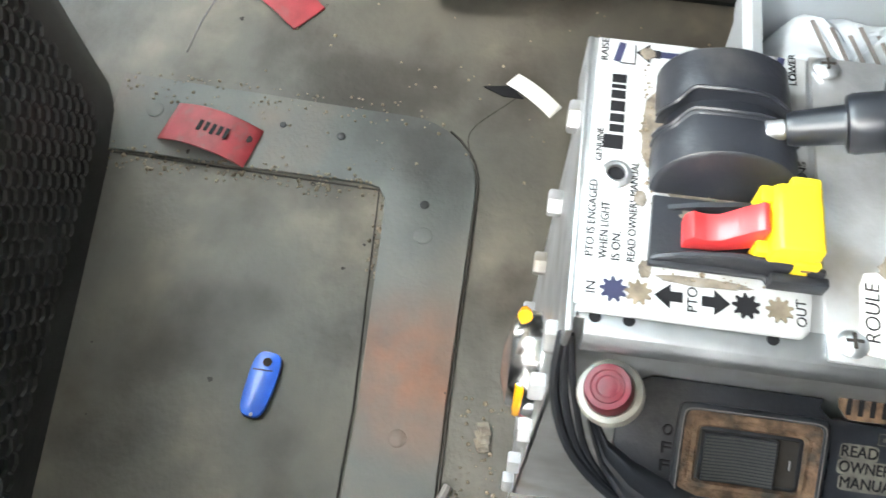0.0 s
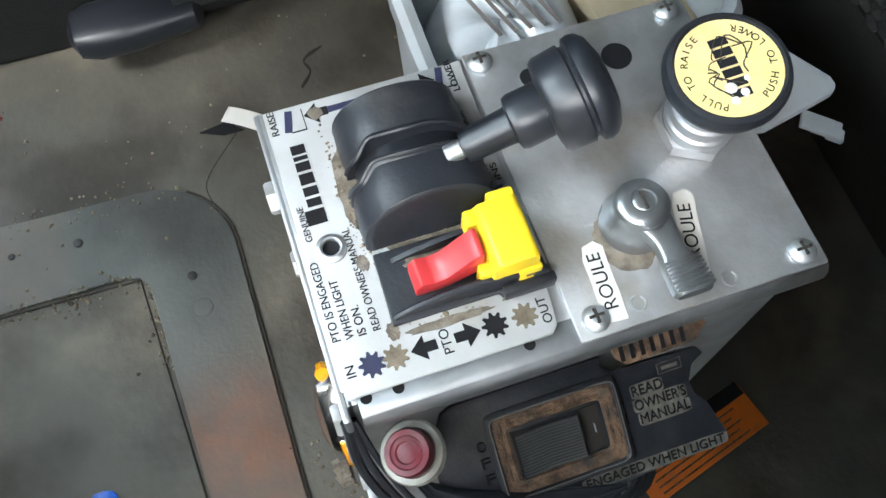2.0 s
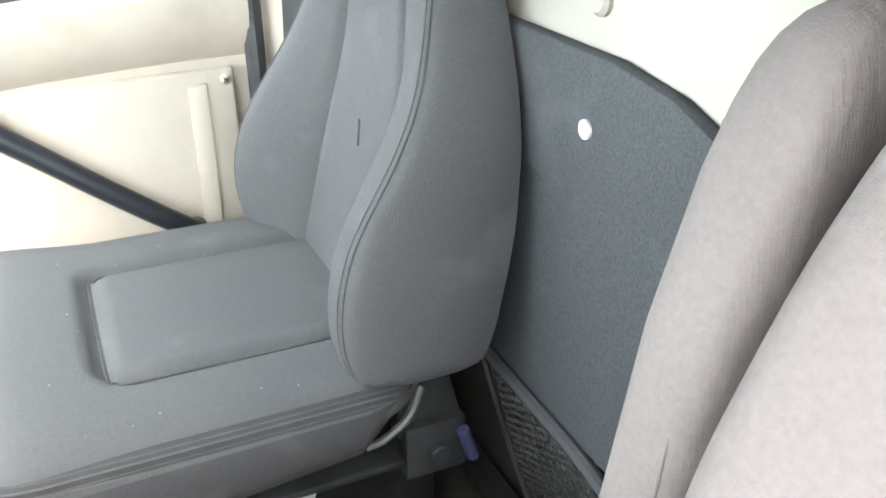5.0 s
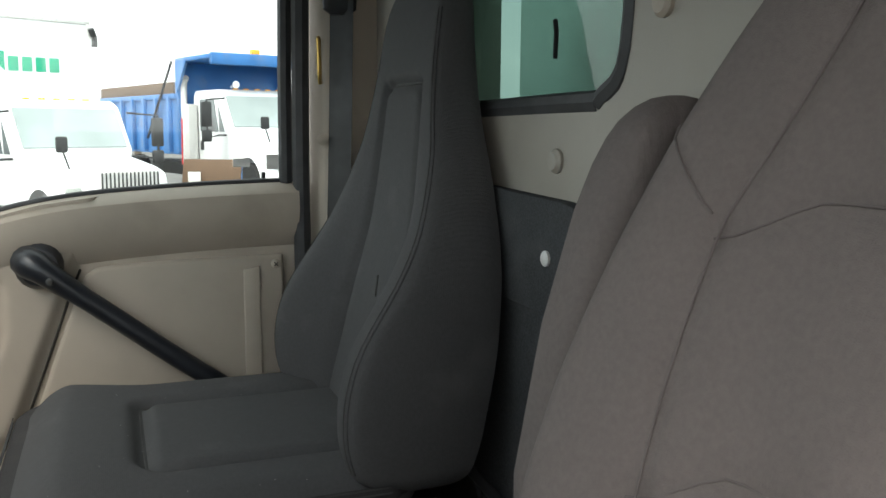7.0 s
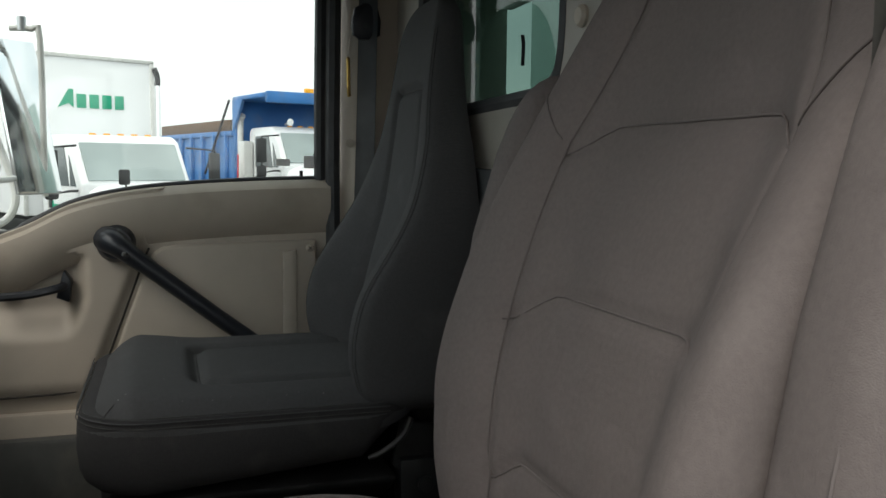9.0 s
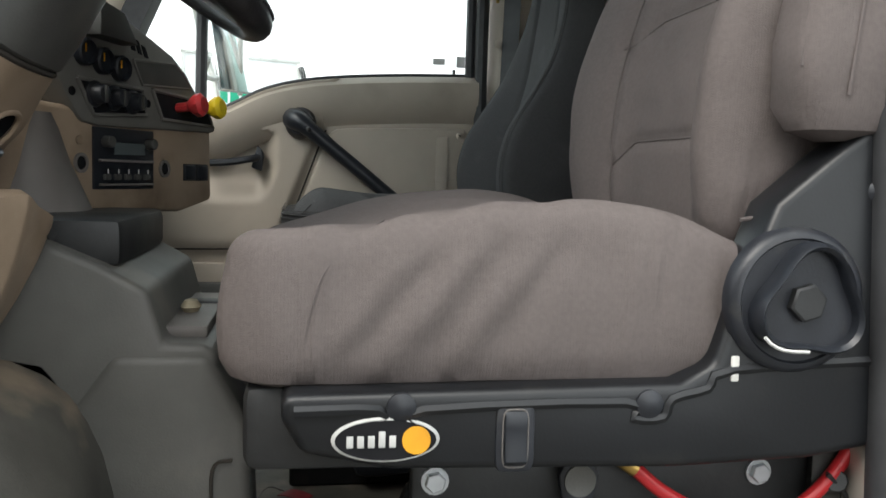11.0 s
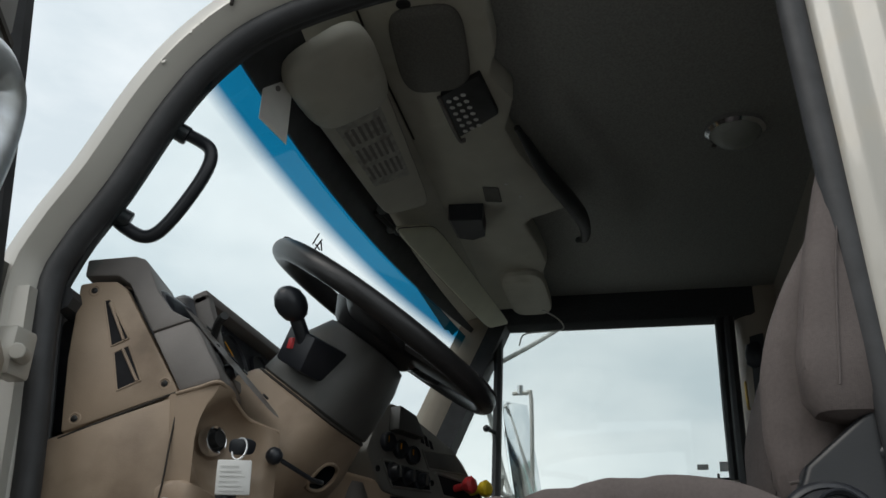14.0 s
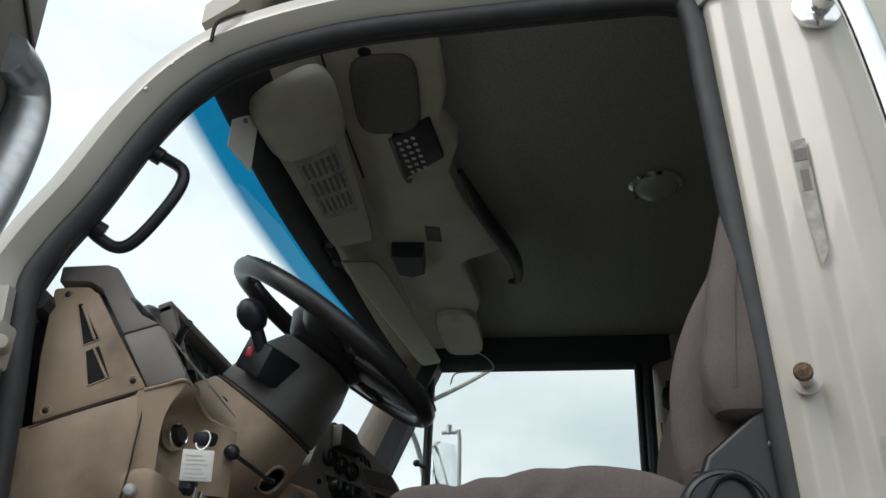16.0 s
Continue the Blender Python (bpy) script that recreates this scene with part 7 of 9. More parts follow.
part("bezel", lathe([(0.060, 0), (0.060, 0.010), (0.052, 0.016), (0.048, 0.012)], (-0.045, 0.165, 1.455), (0, 0, -1), 32), M_CHROME, dome)
part("lens", lathe([(0.050, 0.012), (0.046, 0.022), (0.034, 0.034), (0.016, 0.040), (0.0005, 0.041)], (-0.045, 0.165, 1.455), (0, 0, -1), 32), M_DOME, dome)
part("switch", cyl((-0.02, 0.20, 1.445), (-0.015, 0.207, 1.428), 0.005, 8), M_DARKP, dome)
solo("loose_wire", tube([(0.76, 0.70, 1.40), (0.80, 0.62, 1.37), (0.84, 0.60, 1.345), (0.845, 0.66, 1.34), (0.85, 0.72, 1.335), (0.85, 0.735, 1.30)], 0.0022, 6), M_GREYCAP, "loose wire hanging by the passenger window header", "wire")
grab = thing("grab_handle", (-0.70, 1.03, 1.0), "black bent grab handle on the windscreen pillar", "handle")
part("bar", tube([(-0.712, 1.015, 1.130), (-0.695, 0.985, 1.122), (-0.69, 0.957, 1.098), (-0.69, 0.965, 1.055), (-0.69, 1.005, 0.990), (-0.69, 1.035, 0.972), (-0.70, 1.065, 0.985), (-0.712, 1.085, 1.005)], 0.0095, 12), M_GLOSSBLACK, grab)
for y, z in ((1.012, 1.130), (1.078, 1.000)):
    part("boss", cyl((-0.718, y + 0.006, z + 0.004), (-0.698, y - 0.020, z - 0.008), 0.014, 12), M_GLOSSBLACK, grab)


# ---- control box between the seats ----
box = thing("control_box", (0.048, 0.21, 0.0), "brushed steel dump-truck control box bolted to the cab floor", "control box")
ZT = 0.362
part("front_sheet", rbox(-0.018, -0.0155, 0.114, 0.308, 0.0, ZT, 0.0006), M_STEEL, box)
part("side_sheet", rbox(-0.018, 0.114, 0.305, 0.3075, 0.0, ZT, 0.0006), M_STEEL, box)
part("side_sheet", rbox(-0.018, 0.114, 0.1135, 0.116, 0.0, ZT, 0.0006), M_STEEL, box)
part("back_sheet", rbox(0.1115, 0.114, 0.114, 0.308, 0.0, ZT, 0.0006), M_STEEL, box)
part("lip", prism([(-0.012, ZT + 0.0008), (-0.0205, ZT + 0.0008), (-0.0238, ZT - 0.0006), (-0.0258, ZT - 0.0036), (-0.0264, ZT - 0.0080), (-0.0256, ZT - 0.0125), (-0.0232, ZT - 0.0145), (-0.0212, ZT - 0.0138), (-0.0212, ZT - 0.0060), (-0.0190, ZT - 0.0022), (-0.012, ZT - 0.0018)], "y", 0.1105, 0.3035, 0.0004), M_LIP, box, "dull bent front edge of the lid")
part("lid", rbox(-0.0125, 0.1145, 0.111, 0.3085, ZT - 0.002, ZT + 0.001, 0.0008), M_STEEL, box)
for y in (0.2875, 0.2355, 0.300):
    part("lip_slot", lathe([(0.0023, 0), (0.0023, 0.0005), (0.0003, 0.0005)], (-0.0172, y, ZT + 0.0007), (0, 0, 1), 12), M_INK, box)
part("side_lip", rbox(-0.024, 0.115, 0.3075, 0.3105, ZT - 0.030, ZT + 0.001, 0.001), M_STEEL, box)
plate = part("label_plate", prism([(-0.0165, 0.3065), (-0.0165, 0.226), (-0.0135, 0.223), (-0.003, 0.2215), (0.1130, 0.2185), (0.1130, 0.3065)], "z", ZT + 0.0012, ZT + 0.0032, 0.0008), M_PLATE, box, "white satin label plate with black print")
zp = ZT + 0.0034
rplate = part("valve_plate", rbox(-0.0235, 0.115, 0.112, 0.217, ZT + 0.0012, ZT + 0.0032, 0.0008), M_ZINC, box, "plain zinc plate with valve knob and switch")


def print_on(body, size, x, y, align="CENTER", turn=0.0, material=None):
    """Print on the plate; it reads along +x."""
    m = Matrix.Translation((x, y, zp)) @ Matrix.Rotation(turn, 4, "Z")
    return part("lettering", words(body, size, m, 0.00015, align), material or M_INK, plate, smooth=0)


def print_span(body, size, x0, x1, y, material=None, parent=None):
    """Print that runs from x0 to x1 on the plate."""
    bm = words(body, size, Matrix.Identity(4), 0.00015, "LEFT")
    a, b = min(v.co.x for v in bm.verts), max(v.co.x for v in bm.verts)
    k = (x1 - x0) / (b - a)
    return part("lettering", moved(bm, Matrix.Translation((x0 - a * k, y, zp)) @ Matrix.Diagonal((k, 1, 1, 1))), material or M_INK, parent or plate, smooth=0)


print_span("PTO IS ENGAGED", 0.0047, 0.0063, 0.0400, 0.3040)
print_span("WHEN LIGHT", 0.0047, 0.0057, 0.0307, 0.2988)
print_span("IS ON.", 0.0047, 0.0057, 0.0180, 0.2940)
print_span("READ OWNERS MANUAL", 0.0044, 0.0059, 0.0505, 0.2882)
print_span("RAISE", 0.0044, 0.1005, 0.1122, 0.3032)
print_span("LOWER", 0.0044, 0.0982, 0.1146, 0.2243)
print_span("GENUINE", 0.0038, 0.0493, 0.0652, 0.3028)
print_span("SENSOR", 0.0038, 0.074, 0.088, 0.2268)
print_span("FOR", 0.0038, 0.052, 0.060, 0.2262)
print_span("INS", 0.0038, 0.052, 0.060, 0.2225)
print_on("PTO", 0.0054, -0.0066, 0.2651)
print_on("IN", 0.0052, -0.0066, 0.3024)
print_on("OUT", 0.0052, -0.0066, 0.2256)
# maker's mark as plain bars
for x, w, h in ((0.0558, 0.0066, 0.0080), (0.0640, 0.0036, 0.0060), (0.0690, 0.0040, 0.0060), (0.0745, 0.0050, 0.0060), (0.0810, 0.0040, 0.0060), (0.0862, 0.0018, 0.0060), (0.0892, 0.0042, 0.0060)):
    part("brand_bar", rbox(x, x + w, 0.2936, 0.2936 + h, zp - 0.0002, zp + 0.0002, 0), M_INK, plate, smooth=0)


def gear(x, y, r, m):
    pts = []
    for k in range(36):
        a = 2 * math.pi * k / 36
        pts.append((x + (r if (k % 4) < 2 else r * 0.7) * math.cos(a), y + (r if (k % 4) < 2 else r * 0.7) * math.sin(a)))
    part("gear_symbol", prism(pts, "z", zp - 0.0002, zp + 0.0002), m, plate, smooth=0)


for y, m in ((0.2942, M_INKBLUE), (0.2850, M_DEBRIS), (0.2457, M_INK), (0.2336, M_DEBRIS)):
    gear(-0.0064, y, 0.0052, m)


def arrow(x, y, d, s=1.0):
    pts = [(x - 0.0050 * s, y), (x, y + d * 0.0058 * s), (x + 0.0050 * s, y), (x + 0.0020 * s, y), (x + 0.0020 * s, y - d * 0.0045 * s), (x - 0.0020 * s, y - d * 0.0045 * s), (x - 0.0020 * s, y)]
    part("arrow_symbol", prism(pts, "z", zp - 0.0002, zp + 0.0002), M_INK, plate, smooth=0)


arrow(-0.0064, 0.2733, 1)
arrow(-0.0066, 0.2573, -1)
arrow(0.1063, 0.2842, 1, 1.0)
arrow(0.1065, 0.2380, -1, 1.0)
part("arrow_shaft", rbox(0.1049, 0.1079, 0.243, 0.2815, zp - 0.0002, zp + 0.0001, 0), M_INKBLUE, plate, smooth=0)
for x, y in ((0.1052, 0.2956), (0.1065, 0.2285)):
    bmx = Matrix.Translation((x, y, zp)) @ Matrix.Rotation(-0.22, 4, "Z")
    part("bed_symbol", moved(rbox(-0.0052, 0.0052, -0.0001, 0.0029, -0.0002, 0.0002, 0), bmx), M_INKBLUE, plate, smooth=0)
    part("bed_outline", join(rbox(x - 0.0056, x - 0.0052, y - 0.0052, y + 0.0010, zp - 0.0002, zp + 0.0002, 0), rbox(x - 0.0056, x + 0.0050, y - 0.0054, y - 0.0050, zp - 0.0002, zp + 0.0002, 0)), M_INK, plate, smooth=0)


def ragged(x, y, rx, ry, seed, n=26, rough=0.28):
    """An uneven patch outline."""
    rr = random.Random(seed)
    return [(x + rx * rr.uniform(1 - rough, 1) * math.cos(2 * math.pi * k / n), y + ry * rr.uniform(1 - rough, 1) * math.sin(2 * math.pi * k / n)) for k in range(n)]


for k, (x, y, rx, ry) in enumerate(((0.1062, 0.2852, 0.0036, 0.0036), (0.0008, 0.262, 0.0022, 0.020), (0.034, 0.2858, 0.0040, 0.0030), (0.0035, 0.2830, 0.0045, 0.0028), (0.052, 0.2275, 0.006, 0.003))):
    part("plate_grime", prism(ragged(x, y, rx, ry, 40 + k), "z", zp - 0.0002, zp + 0.00025), M_STAIN, plate, kind="stuff", smooth=0)
part("warning_hole", join(lathe([(0.0062, 0), (0.0062, 0.002), (0.0045, 0.003), (0.0036, 0.0028), (0.0034, -0.002)], (0.0436, 0.2957, zp - 0.001), (0, 0, 1), 20)), M_STEEL, plate)
part("hole_dark", lathe([(0.0036, 0), (0.0036, 0.0008), (0.0003, 0.0008)], (0.0436, 0.2957, zp - 0.0006), (0, 0, 1), 16), M_INK, plate)

# black drum housing with the hoist lever
def lip_step(a):
    """How far a moulded lip swings along x at the angle a over the drum."""
    return 0.0034 * smooth01((a - 0.55) / 0.40) + 0.0012 * math.exp(-(((a - 0.98) / 0.14) ** 2)) - 0.0010 * smooth01((a - 1.2) / 1.6) + 0.0004 * math.sin(7 * a)


def half_drum(x0, x1, ry, cy, h, low=0.0, high=0.0, lean=0.0, n=30):
    """A half drum across the plate; its ends follow the moulded lips and its front leans."""
    rings = []
    for t, g in ((0, 0.90), (0.03, 0.965), (0.07, 0.99), (0.12, 0.985), (0.4, 1.0), (0.7, 0.995), (0.90, 0.975), (0.94, 1.0), (0.98, 1.0), (1.0, 0.97)):
        ring = []
        for k in range(n + 1):
            a = math.pi * k / n
            up = max(0.0, math.sin(a)) ** 0.8
            xa, xb = x0 + low * lip_step(a) + lean * up, x1 + high * lip_step(a)
            ring.append(Vector((xa + (xb - xa) * t, cy + ry * g * math.cos(a), ZT + 0.003 + h * g * up)))
        rings.append(ring)
    return loft(rings)


hou = part("lever_housing", half_drum(0.0960, 0.0705, 0.0268, 0.2545, 0.0230, 0.0, 1.0), M_BLACK, box, "black moulded lever housing, dusty")
part("housing_half", half_drum(0.0375, 0.0600, 0.0285, 0.2545, 0.0235, 0.0, 1.0, 0.006), M_BLACK, hou)
part("housing_core", half_drum(0.056, 0.080, 0.0238, 0.2540, 0.0172), M_GLOSSBLACK, hou)
for xg, ry, hh in ((0.0706, 0.0271, 0.0234), (0.0601, 0.0286, 0.0238)):
    part("housing_lip", tube([(xg + lip_step(a), 0.2545 + ry * math.cos(a), ZT + 0.003 + hh * math.sin(a) ** 0.8) for a in [math.pi * (0.05 + 0.90 * k / 30) for k in range(31)]], 0.0010, 6, smooth=False), M_BLACK, hou)
part("housing_tab", prism([(0.0405, 0.2410), (0.0440, 0.2405), (0.0475, 0.2260), (0.0440, 0.2240)], "z", ZT + 0.012, ZT + 0.0145, 0.0008), M_BLACK, hou)
part("dust_film", prism(ragged(0.066, 0.2562, 0.0385, 0.0318, 7, 44, 0.06), "z", ZT + 0.0031, ZT + 0.0035), M_STAIN, hou, "film of brown dust round the housing", kind="stuff", smooth=0)
rd_ = random.Random(21)
crust = []
for i in range(150):
    side = rd_.random()
    if side < 0.5:
        x, y = 0.0345 + rd_.gauss(0, 0.0022), rd_.uniform(0.228, 0.282)
    elif side < 0.8:
        x, y = rd_.uniform(0.036, 0.100), 0.2845 + rd_.gauss(0, 0.0012)
    else:
        x, y = 0.0025 + rd_.gauss(0, 0.0014), rd_.uniform(0.238, 0.281)
    r = abs(rd_.gauss(0.0003, 0.00025)) + 0.0002
    crust.append(lathe([(r, 0), (r * 0.7, r * 0.6), (0.0001, r * 0.9)], (x, y, ZT + 0.0036), (0, 0, 1), 5))
part("dirt_crust", join(*crust), M_DEBRIS, hou, "brown dirt crumbs", kind="stuff", smooth=0)
L0, L1 = Vector((0.0585, 0.2395, 0.386)), Vector((0.060, 0.172, 0.408))
LD = (L1 - L0).normalized()
lev = part("hoist_lever", lathe([(0.0033, 0.0), (0.0033, 0.003), (0.0060, 0.0034), (0.0068, 0.0060), (0.0074, 0.0225), (0.0078, 0.0235), (0.0106, 0.0242), (0.0114, 0.0265), (0.0112, 0.0370), (0.0104, 0.0400)], L0, LD, 24), M_GLOSSBLACK, box, "black hoist lever with a round knob")
part("lever_knob", lathe([(0.010, 0.0), (0.0178, 0.0012), (0.0192, 0.0030), (0.0198, 0.0130), (0.0184, 0.0138), (0.0184, 0.0150), (0.0208, 0.0160), (0.0213, 0.0185), (0.0206, 0.0212), (0.0180, 0.0238), (0.0110, 0.0262), (0.0005, 0.0270)], L0 + LD * 0.0375, LD, 36), M_GLOSSBLACK, lev)
part("lever_tip", cyl(L0 - LD * 0.004, L0 + LD * 0.003, 0.0040, 14), M_STEEL, lev)

# guarded toggle
tb = part("toggle_base", prism([(0.0045, 0.2825), (0.0350, 0.2815), (0.0350, 0.2200), (0.0020, 0.2185), (0.0020, 0.2390), (0.0045, 0.2400)], "z", ZT + 0.0036, ZT + 0.0062, 0.0008), M_BLACK, box, "black toggle base with red paddle and yellow guard")
part("toggle_wall", loft([[Vector((x + 0.0030 * (1 - s), y, z)) for x, z in ((0.0040, ZT + 0.0045), (0.0038, ZT + 0.004 + h), (0.0044, ZT + 0.0048 + h), (0.0058, ZT + 0.0048 + h), (0.0066, ZT + 0.004 + h), (0.0072, ZT + 0.0045))] for s, y, h in ((0.3, 0.2825, 0.0006), (0.2, 0.279, 0.0030), (0.15, 0.272, 0.0060), (0.1, 0.262, 0.0085), (0.15, 0.250, 0.0105), (0.4, 0.238, 0.0115), (0.7, 0.226, 0.0110), (0.8, 0.2205, 0.0095))]), M_BLACK, tb)
part("wall_block", rbox(0.0012, 0.0052, 0.2180, 0.2390, ZT + 0.0036, ZT + 0.0112, 0.0008), M_BLACK, tb)
part("toggle_wall_far", loft([[Vector((x, y, z)) for x, z in ((0.0290, ZT + 0.005), (0.0290, ZT + 0.005 + h), (0.0310, ZT + 0.005 + h), (0.0315, ZT + 0.005))] for y, h in ((0.276, 0.001), (0.266, 0.005), (0.250, 0.009), (0.226, 0.011))]), M_BLACK, tb)
part("base_pad", prism(ragged(0.0272, 0.2600, 0.0050, 0.0120, 3, 30, 0.2), "z", ZT + 0.0060, ZT + 0.0065), M_STAIN, tb, "dust behind the paddle", kind="stuff", smooth=0)
red = part("red_paddle", bevel(loft([[Vector((x, y, z)) for x, z in ((0.0130, zb), (0.0130, zt), (0.0246, zt), (0.0246, zb))] for y, zb, zt in ((0.2705, ZT + 0.005, ZT + 0.0115), (0.2680, ZT + 0.005, ZT + 0.0152), (0.2630, ZT + 0.005, ZT + 0.0135), (0.2580, ZT + 0.006, ZT + 0.0150), (0.2490, ZT + 0.010, ZT + 0.0240), (0.2455, ZT + 0.012, ZT + 0.0268), (0.2435, ZT + 0.012, ZT + 0.0258))]), 0.0007, 2, 35), M_RED, tb, "red switch paddle")
yel = part("yellow_guard", prism([(0.2425, ZT + 0.006), (0.2425, ZT + 0.0235), (0.2400, ZT + 0.0268), (0.2270, ZT + 0.0276), (0.2245, ZT + 0.0262), (0.2230, ZT + 0.006)], "x", 0.0062, 0.0336, 0.0012), M_YELLOW, tb, "yellow plastic switch guard")
part("guard_ear", rbox(0.0325, 0.0368, 0.2250, 0.2358, ZT + 0.008, ZT + 0.0272, 0.0012), M_YELLOW, yel)
for x0, x1, y1, z1 in ((0.0262, 0.0334, 0.2462, 0.0245), (0.0078, 0.0134, 0.2468, 0.0190)):
    part("guard_arm", rbox(x0, x1, 0.2405, y1, ZT + 0.006, ZT + z1, 0.0012), M_YELLOW, yel)
part("guard_step", rbox(0.0048, 0.0075, 0.2232, 0.2325, ZT + 0.006, ZT + 0.0185, 0.0010), M_YELLOW, yel)
part("guard_slot", rbox(0.0044, 0.0050, 0.2262, 0.2298, ZT + 0.0140, ZT + 0.0152, 0.0002), M_RUST, yel)

# valve knob, lever switch, labels and screws on the zinc plate
for x, y in ((0.1085, 0.122), (-0.0165, 0.1205), (0.1085, 0.2105), (-0.0165, 0.2085)):
    screw((x, y, ZT + 0.0032), (0.1, 0.05, 1), 0.0056, rplate)
part("spare_hole", lathe([(0.0068, 0), (0.0068, 0.0009), (0.0003, 0.0009)], (0.0930, 0.1526, ZT + 0.0028), (0, 0, 1), 20), M_INK, rplate)
part("spare_hole", lathe([(0.0045, 0), (0.0045, 0.0009), (0.0003, 0.0009)], (0.0946, 0.1925, ZT + 0.0028), (0, 0, 1), 18), M_INK, rplate)
kn_ax = Vector((-0.10, 0.06, 1)).normalized()
K0 = Vector((0.0485, 0.1370, ZT + 0.0032))
vk = part("valve_nut", hexnut(K0, (0, 0, 1), 0.0172, 0.008), M_ZINC, box, "large hex nut of the push-pull valve")
part("valve_washer", lathe([(0.0155, 0.0075), (0.0155, 0.0095), (0.0115, 0.0100), (0.0115, 0.0128), (0.0005, 0.013)], K0, (0, 0, 1), 24), M_STEEL, vk)
part("valve_collar", lathe([(0.0152, 0.0125), (0.0152, 0.0160), (0.0140, 0.0170), (0.0140, 0.0225), (0.0128, 0.0238), (0.0128, 0.0300), (0.0112, 0.0312), (0.0112, 0.0420)], K0, kn_ax, 32), M_STEEL, vk)
KC = K0 + kn_ax * 0.047
kb = part("valve_knob", lathe([(0.010, -0.008), (0.0205, -0.006), (0.0228, -0.003), (0.0238, 0.0005), (0.0238, 0.003), (0.0228, 0.0052), (0.0210, 0.0058), (0.0203, 0.0046), (0.0005, 0.0046)], KC, kn_ax, 40), M_GLOSSBLACK, box, "round black knob with a faded yellow disc label")
KX, KY = (Vector((1, 0, 0)) - kn_ax * kn_ax.x).normalized(), None
KY = kn_ax.cross(KX)
KM = axes(KC + kn_ax * 0.0048, KX, KY, kn_ax)
disc = part("disc_label", moved(lathe([(0.0199, 0), (0.0199, 0.0004), (0.0003, 0.0005)], (0, 0, 0), (0, 0, 1), 36), KM), M_YELLOWLABEL, kb, "cracked yellow paper disc")
for text, mid, sgn in (("PULL TO RAISE", 90, -1), ("PUSH TO LOWER", -90, 1)):
    glyphs = []
    for i, ch in enumerate(text):
        if ch == " ":
            continue
        a = radians(mid + sgn * (i - (len(text) - 1) / 2) * 10.2)
        glyphs.append(words(ch, 0.0040, KM @ Matrix.Translation((0.0164 * math.cos(a), 0.0164 * math.sin(a), 0.0006)) @ Matrix.Rotation(a - math.pi / 2 if sgn < 0 else a + math.pi / 2, 4, "Z"), 0.0001))
    part("lettering", join(*glyphs), M_INK, disc, smooth=0)
for i in range(6):
    part("brand_bar", moved(rbox(-0.0125 + 0.0043 * i, -0.0092 + 0.0043 * i, -0.0036, 0.0036, 0.0004, 0.0007, 0), KM), M_INK, disc, smooth=0)
rc_ = random.Random(4)
for i in range(7):
    a0 = rc_.uniform(0, 6.28)
    pts = [Vector((0.015 * rc_.uniform(0.1, 1) * math.cos(a0 + k * 0.5), 0.015 * rc_.uniform(0.3, 1) * math.sin(a0 + k * 0.5), 0.0006)) for k in range(4)]
    part("crack", tube([KM @ p for p in pts], 0.00028, 4, k=3), M_CRACK, disc)
part("peeled_spots", moved(join(*[lathe([(r, 0.0004), (r * 0.8, 0.0008), (0.0002, 0.0009)], (x, y, 0), (0, 0, 1), 9) for x, y, r in ((-0.008, 0.003, 0.0026), (-0.011, -0.001, 0.002), (-0.013, 0.0035, 0.0018), (-0.006, -0.004, 0.0014))]), KM), M_PAPER, disc, kind="stuff")
pl = part("switch_boss", lathe([(0.0142, 0.0), (0.0142, 0.0030), (0.0130, 0.0075), (0.0118, 0.0120), (0.0112, 0.0135), (0.0112, 0.0165), (0.0100, 0.0185), (0.0070, 0.0198), (0.0052, 0.0200), (0.0050, 0.0188), (0.0005, 0.0188)], (0.0165, 0.1785, ZT + 0.0032), (0, 0, 1), 32), M_SATIN, box, "satin lever switch with a ribbed grip")
part("boss_screw", lathe([(0.0042, 0), (0.0042, 0.0010), (0.0034, 0.0016), (0.0003, 0.0018)], (0.0165, 0.1785, ZT + 0.0215), (0, 0, 1), 18), M_SATIN, pl)
part("boss_slot", rbox(0.0126, 0.0204, 0.1780, 0.1790, ZT + 0.0228, ZT + 0.0236, 0), M_CRACK, pl)
part("grip", loft([[Vector((x, y + a * w, ZT + z + b * h)) for a, b in ring2(1, 1, 24, 3.2)] for x, y, z, w, h in ((0.0140, 0.1780, 0.0165, 0.0092, 0.0042), (0.0080, 0.1765, 0.0160, 0.0078, 0.0042), (0.0025, 0.1750, 0.0150, 0.0060, 0.0038), (-0.0020, 0.1742, 0.0145, 0.0054, 0.0036), (-0.0060, 0.1736, 0.0142, 0.0062, 0.0038), (-0.0085, 0.1732, 0.0140, 0.0074, 0.0042), (-0.0200, 0.1722, 0.0130, 0.0082, 0.0040), (-0.0215, 0.1720, 0.0128, 0.0070, 0.0030))]), M_SATIN, pl)
for i in range(8):
    k = i / 7
    c = Vector((-0.0085, 0.1732, ZT + 0.0182)).lerp(Vector((-0.0200, 0.1722, ZT + 0.0170)), k)
    part("grip_rib", moved(rbox(-0.00045, 0.00045, -0.0072 - 0.0008 * k, 0.0072 + 0.0008 * k, -0.0010, 0.0009, 0.0003), Matrix.Translation(c)), M_SATIN, pl)
part("boss_rust", prism(ragged(0.0110, 0.1840, 0.0150, 0.0145, 11, 34, 0.14), "z", ZT + 0.0031, ZT + 0.0034), M_STAIN, rplate, "brown stain under the lever switch", kind="stuff", smooth=0)
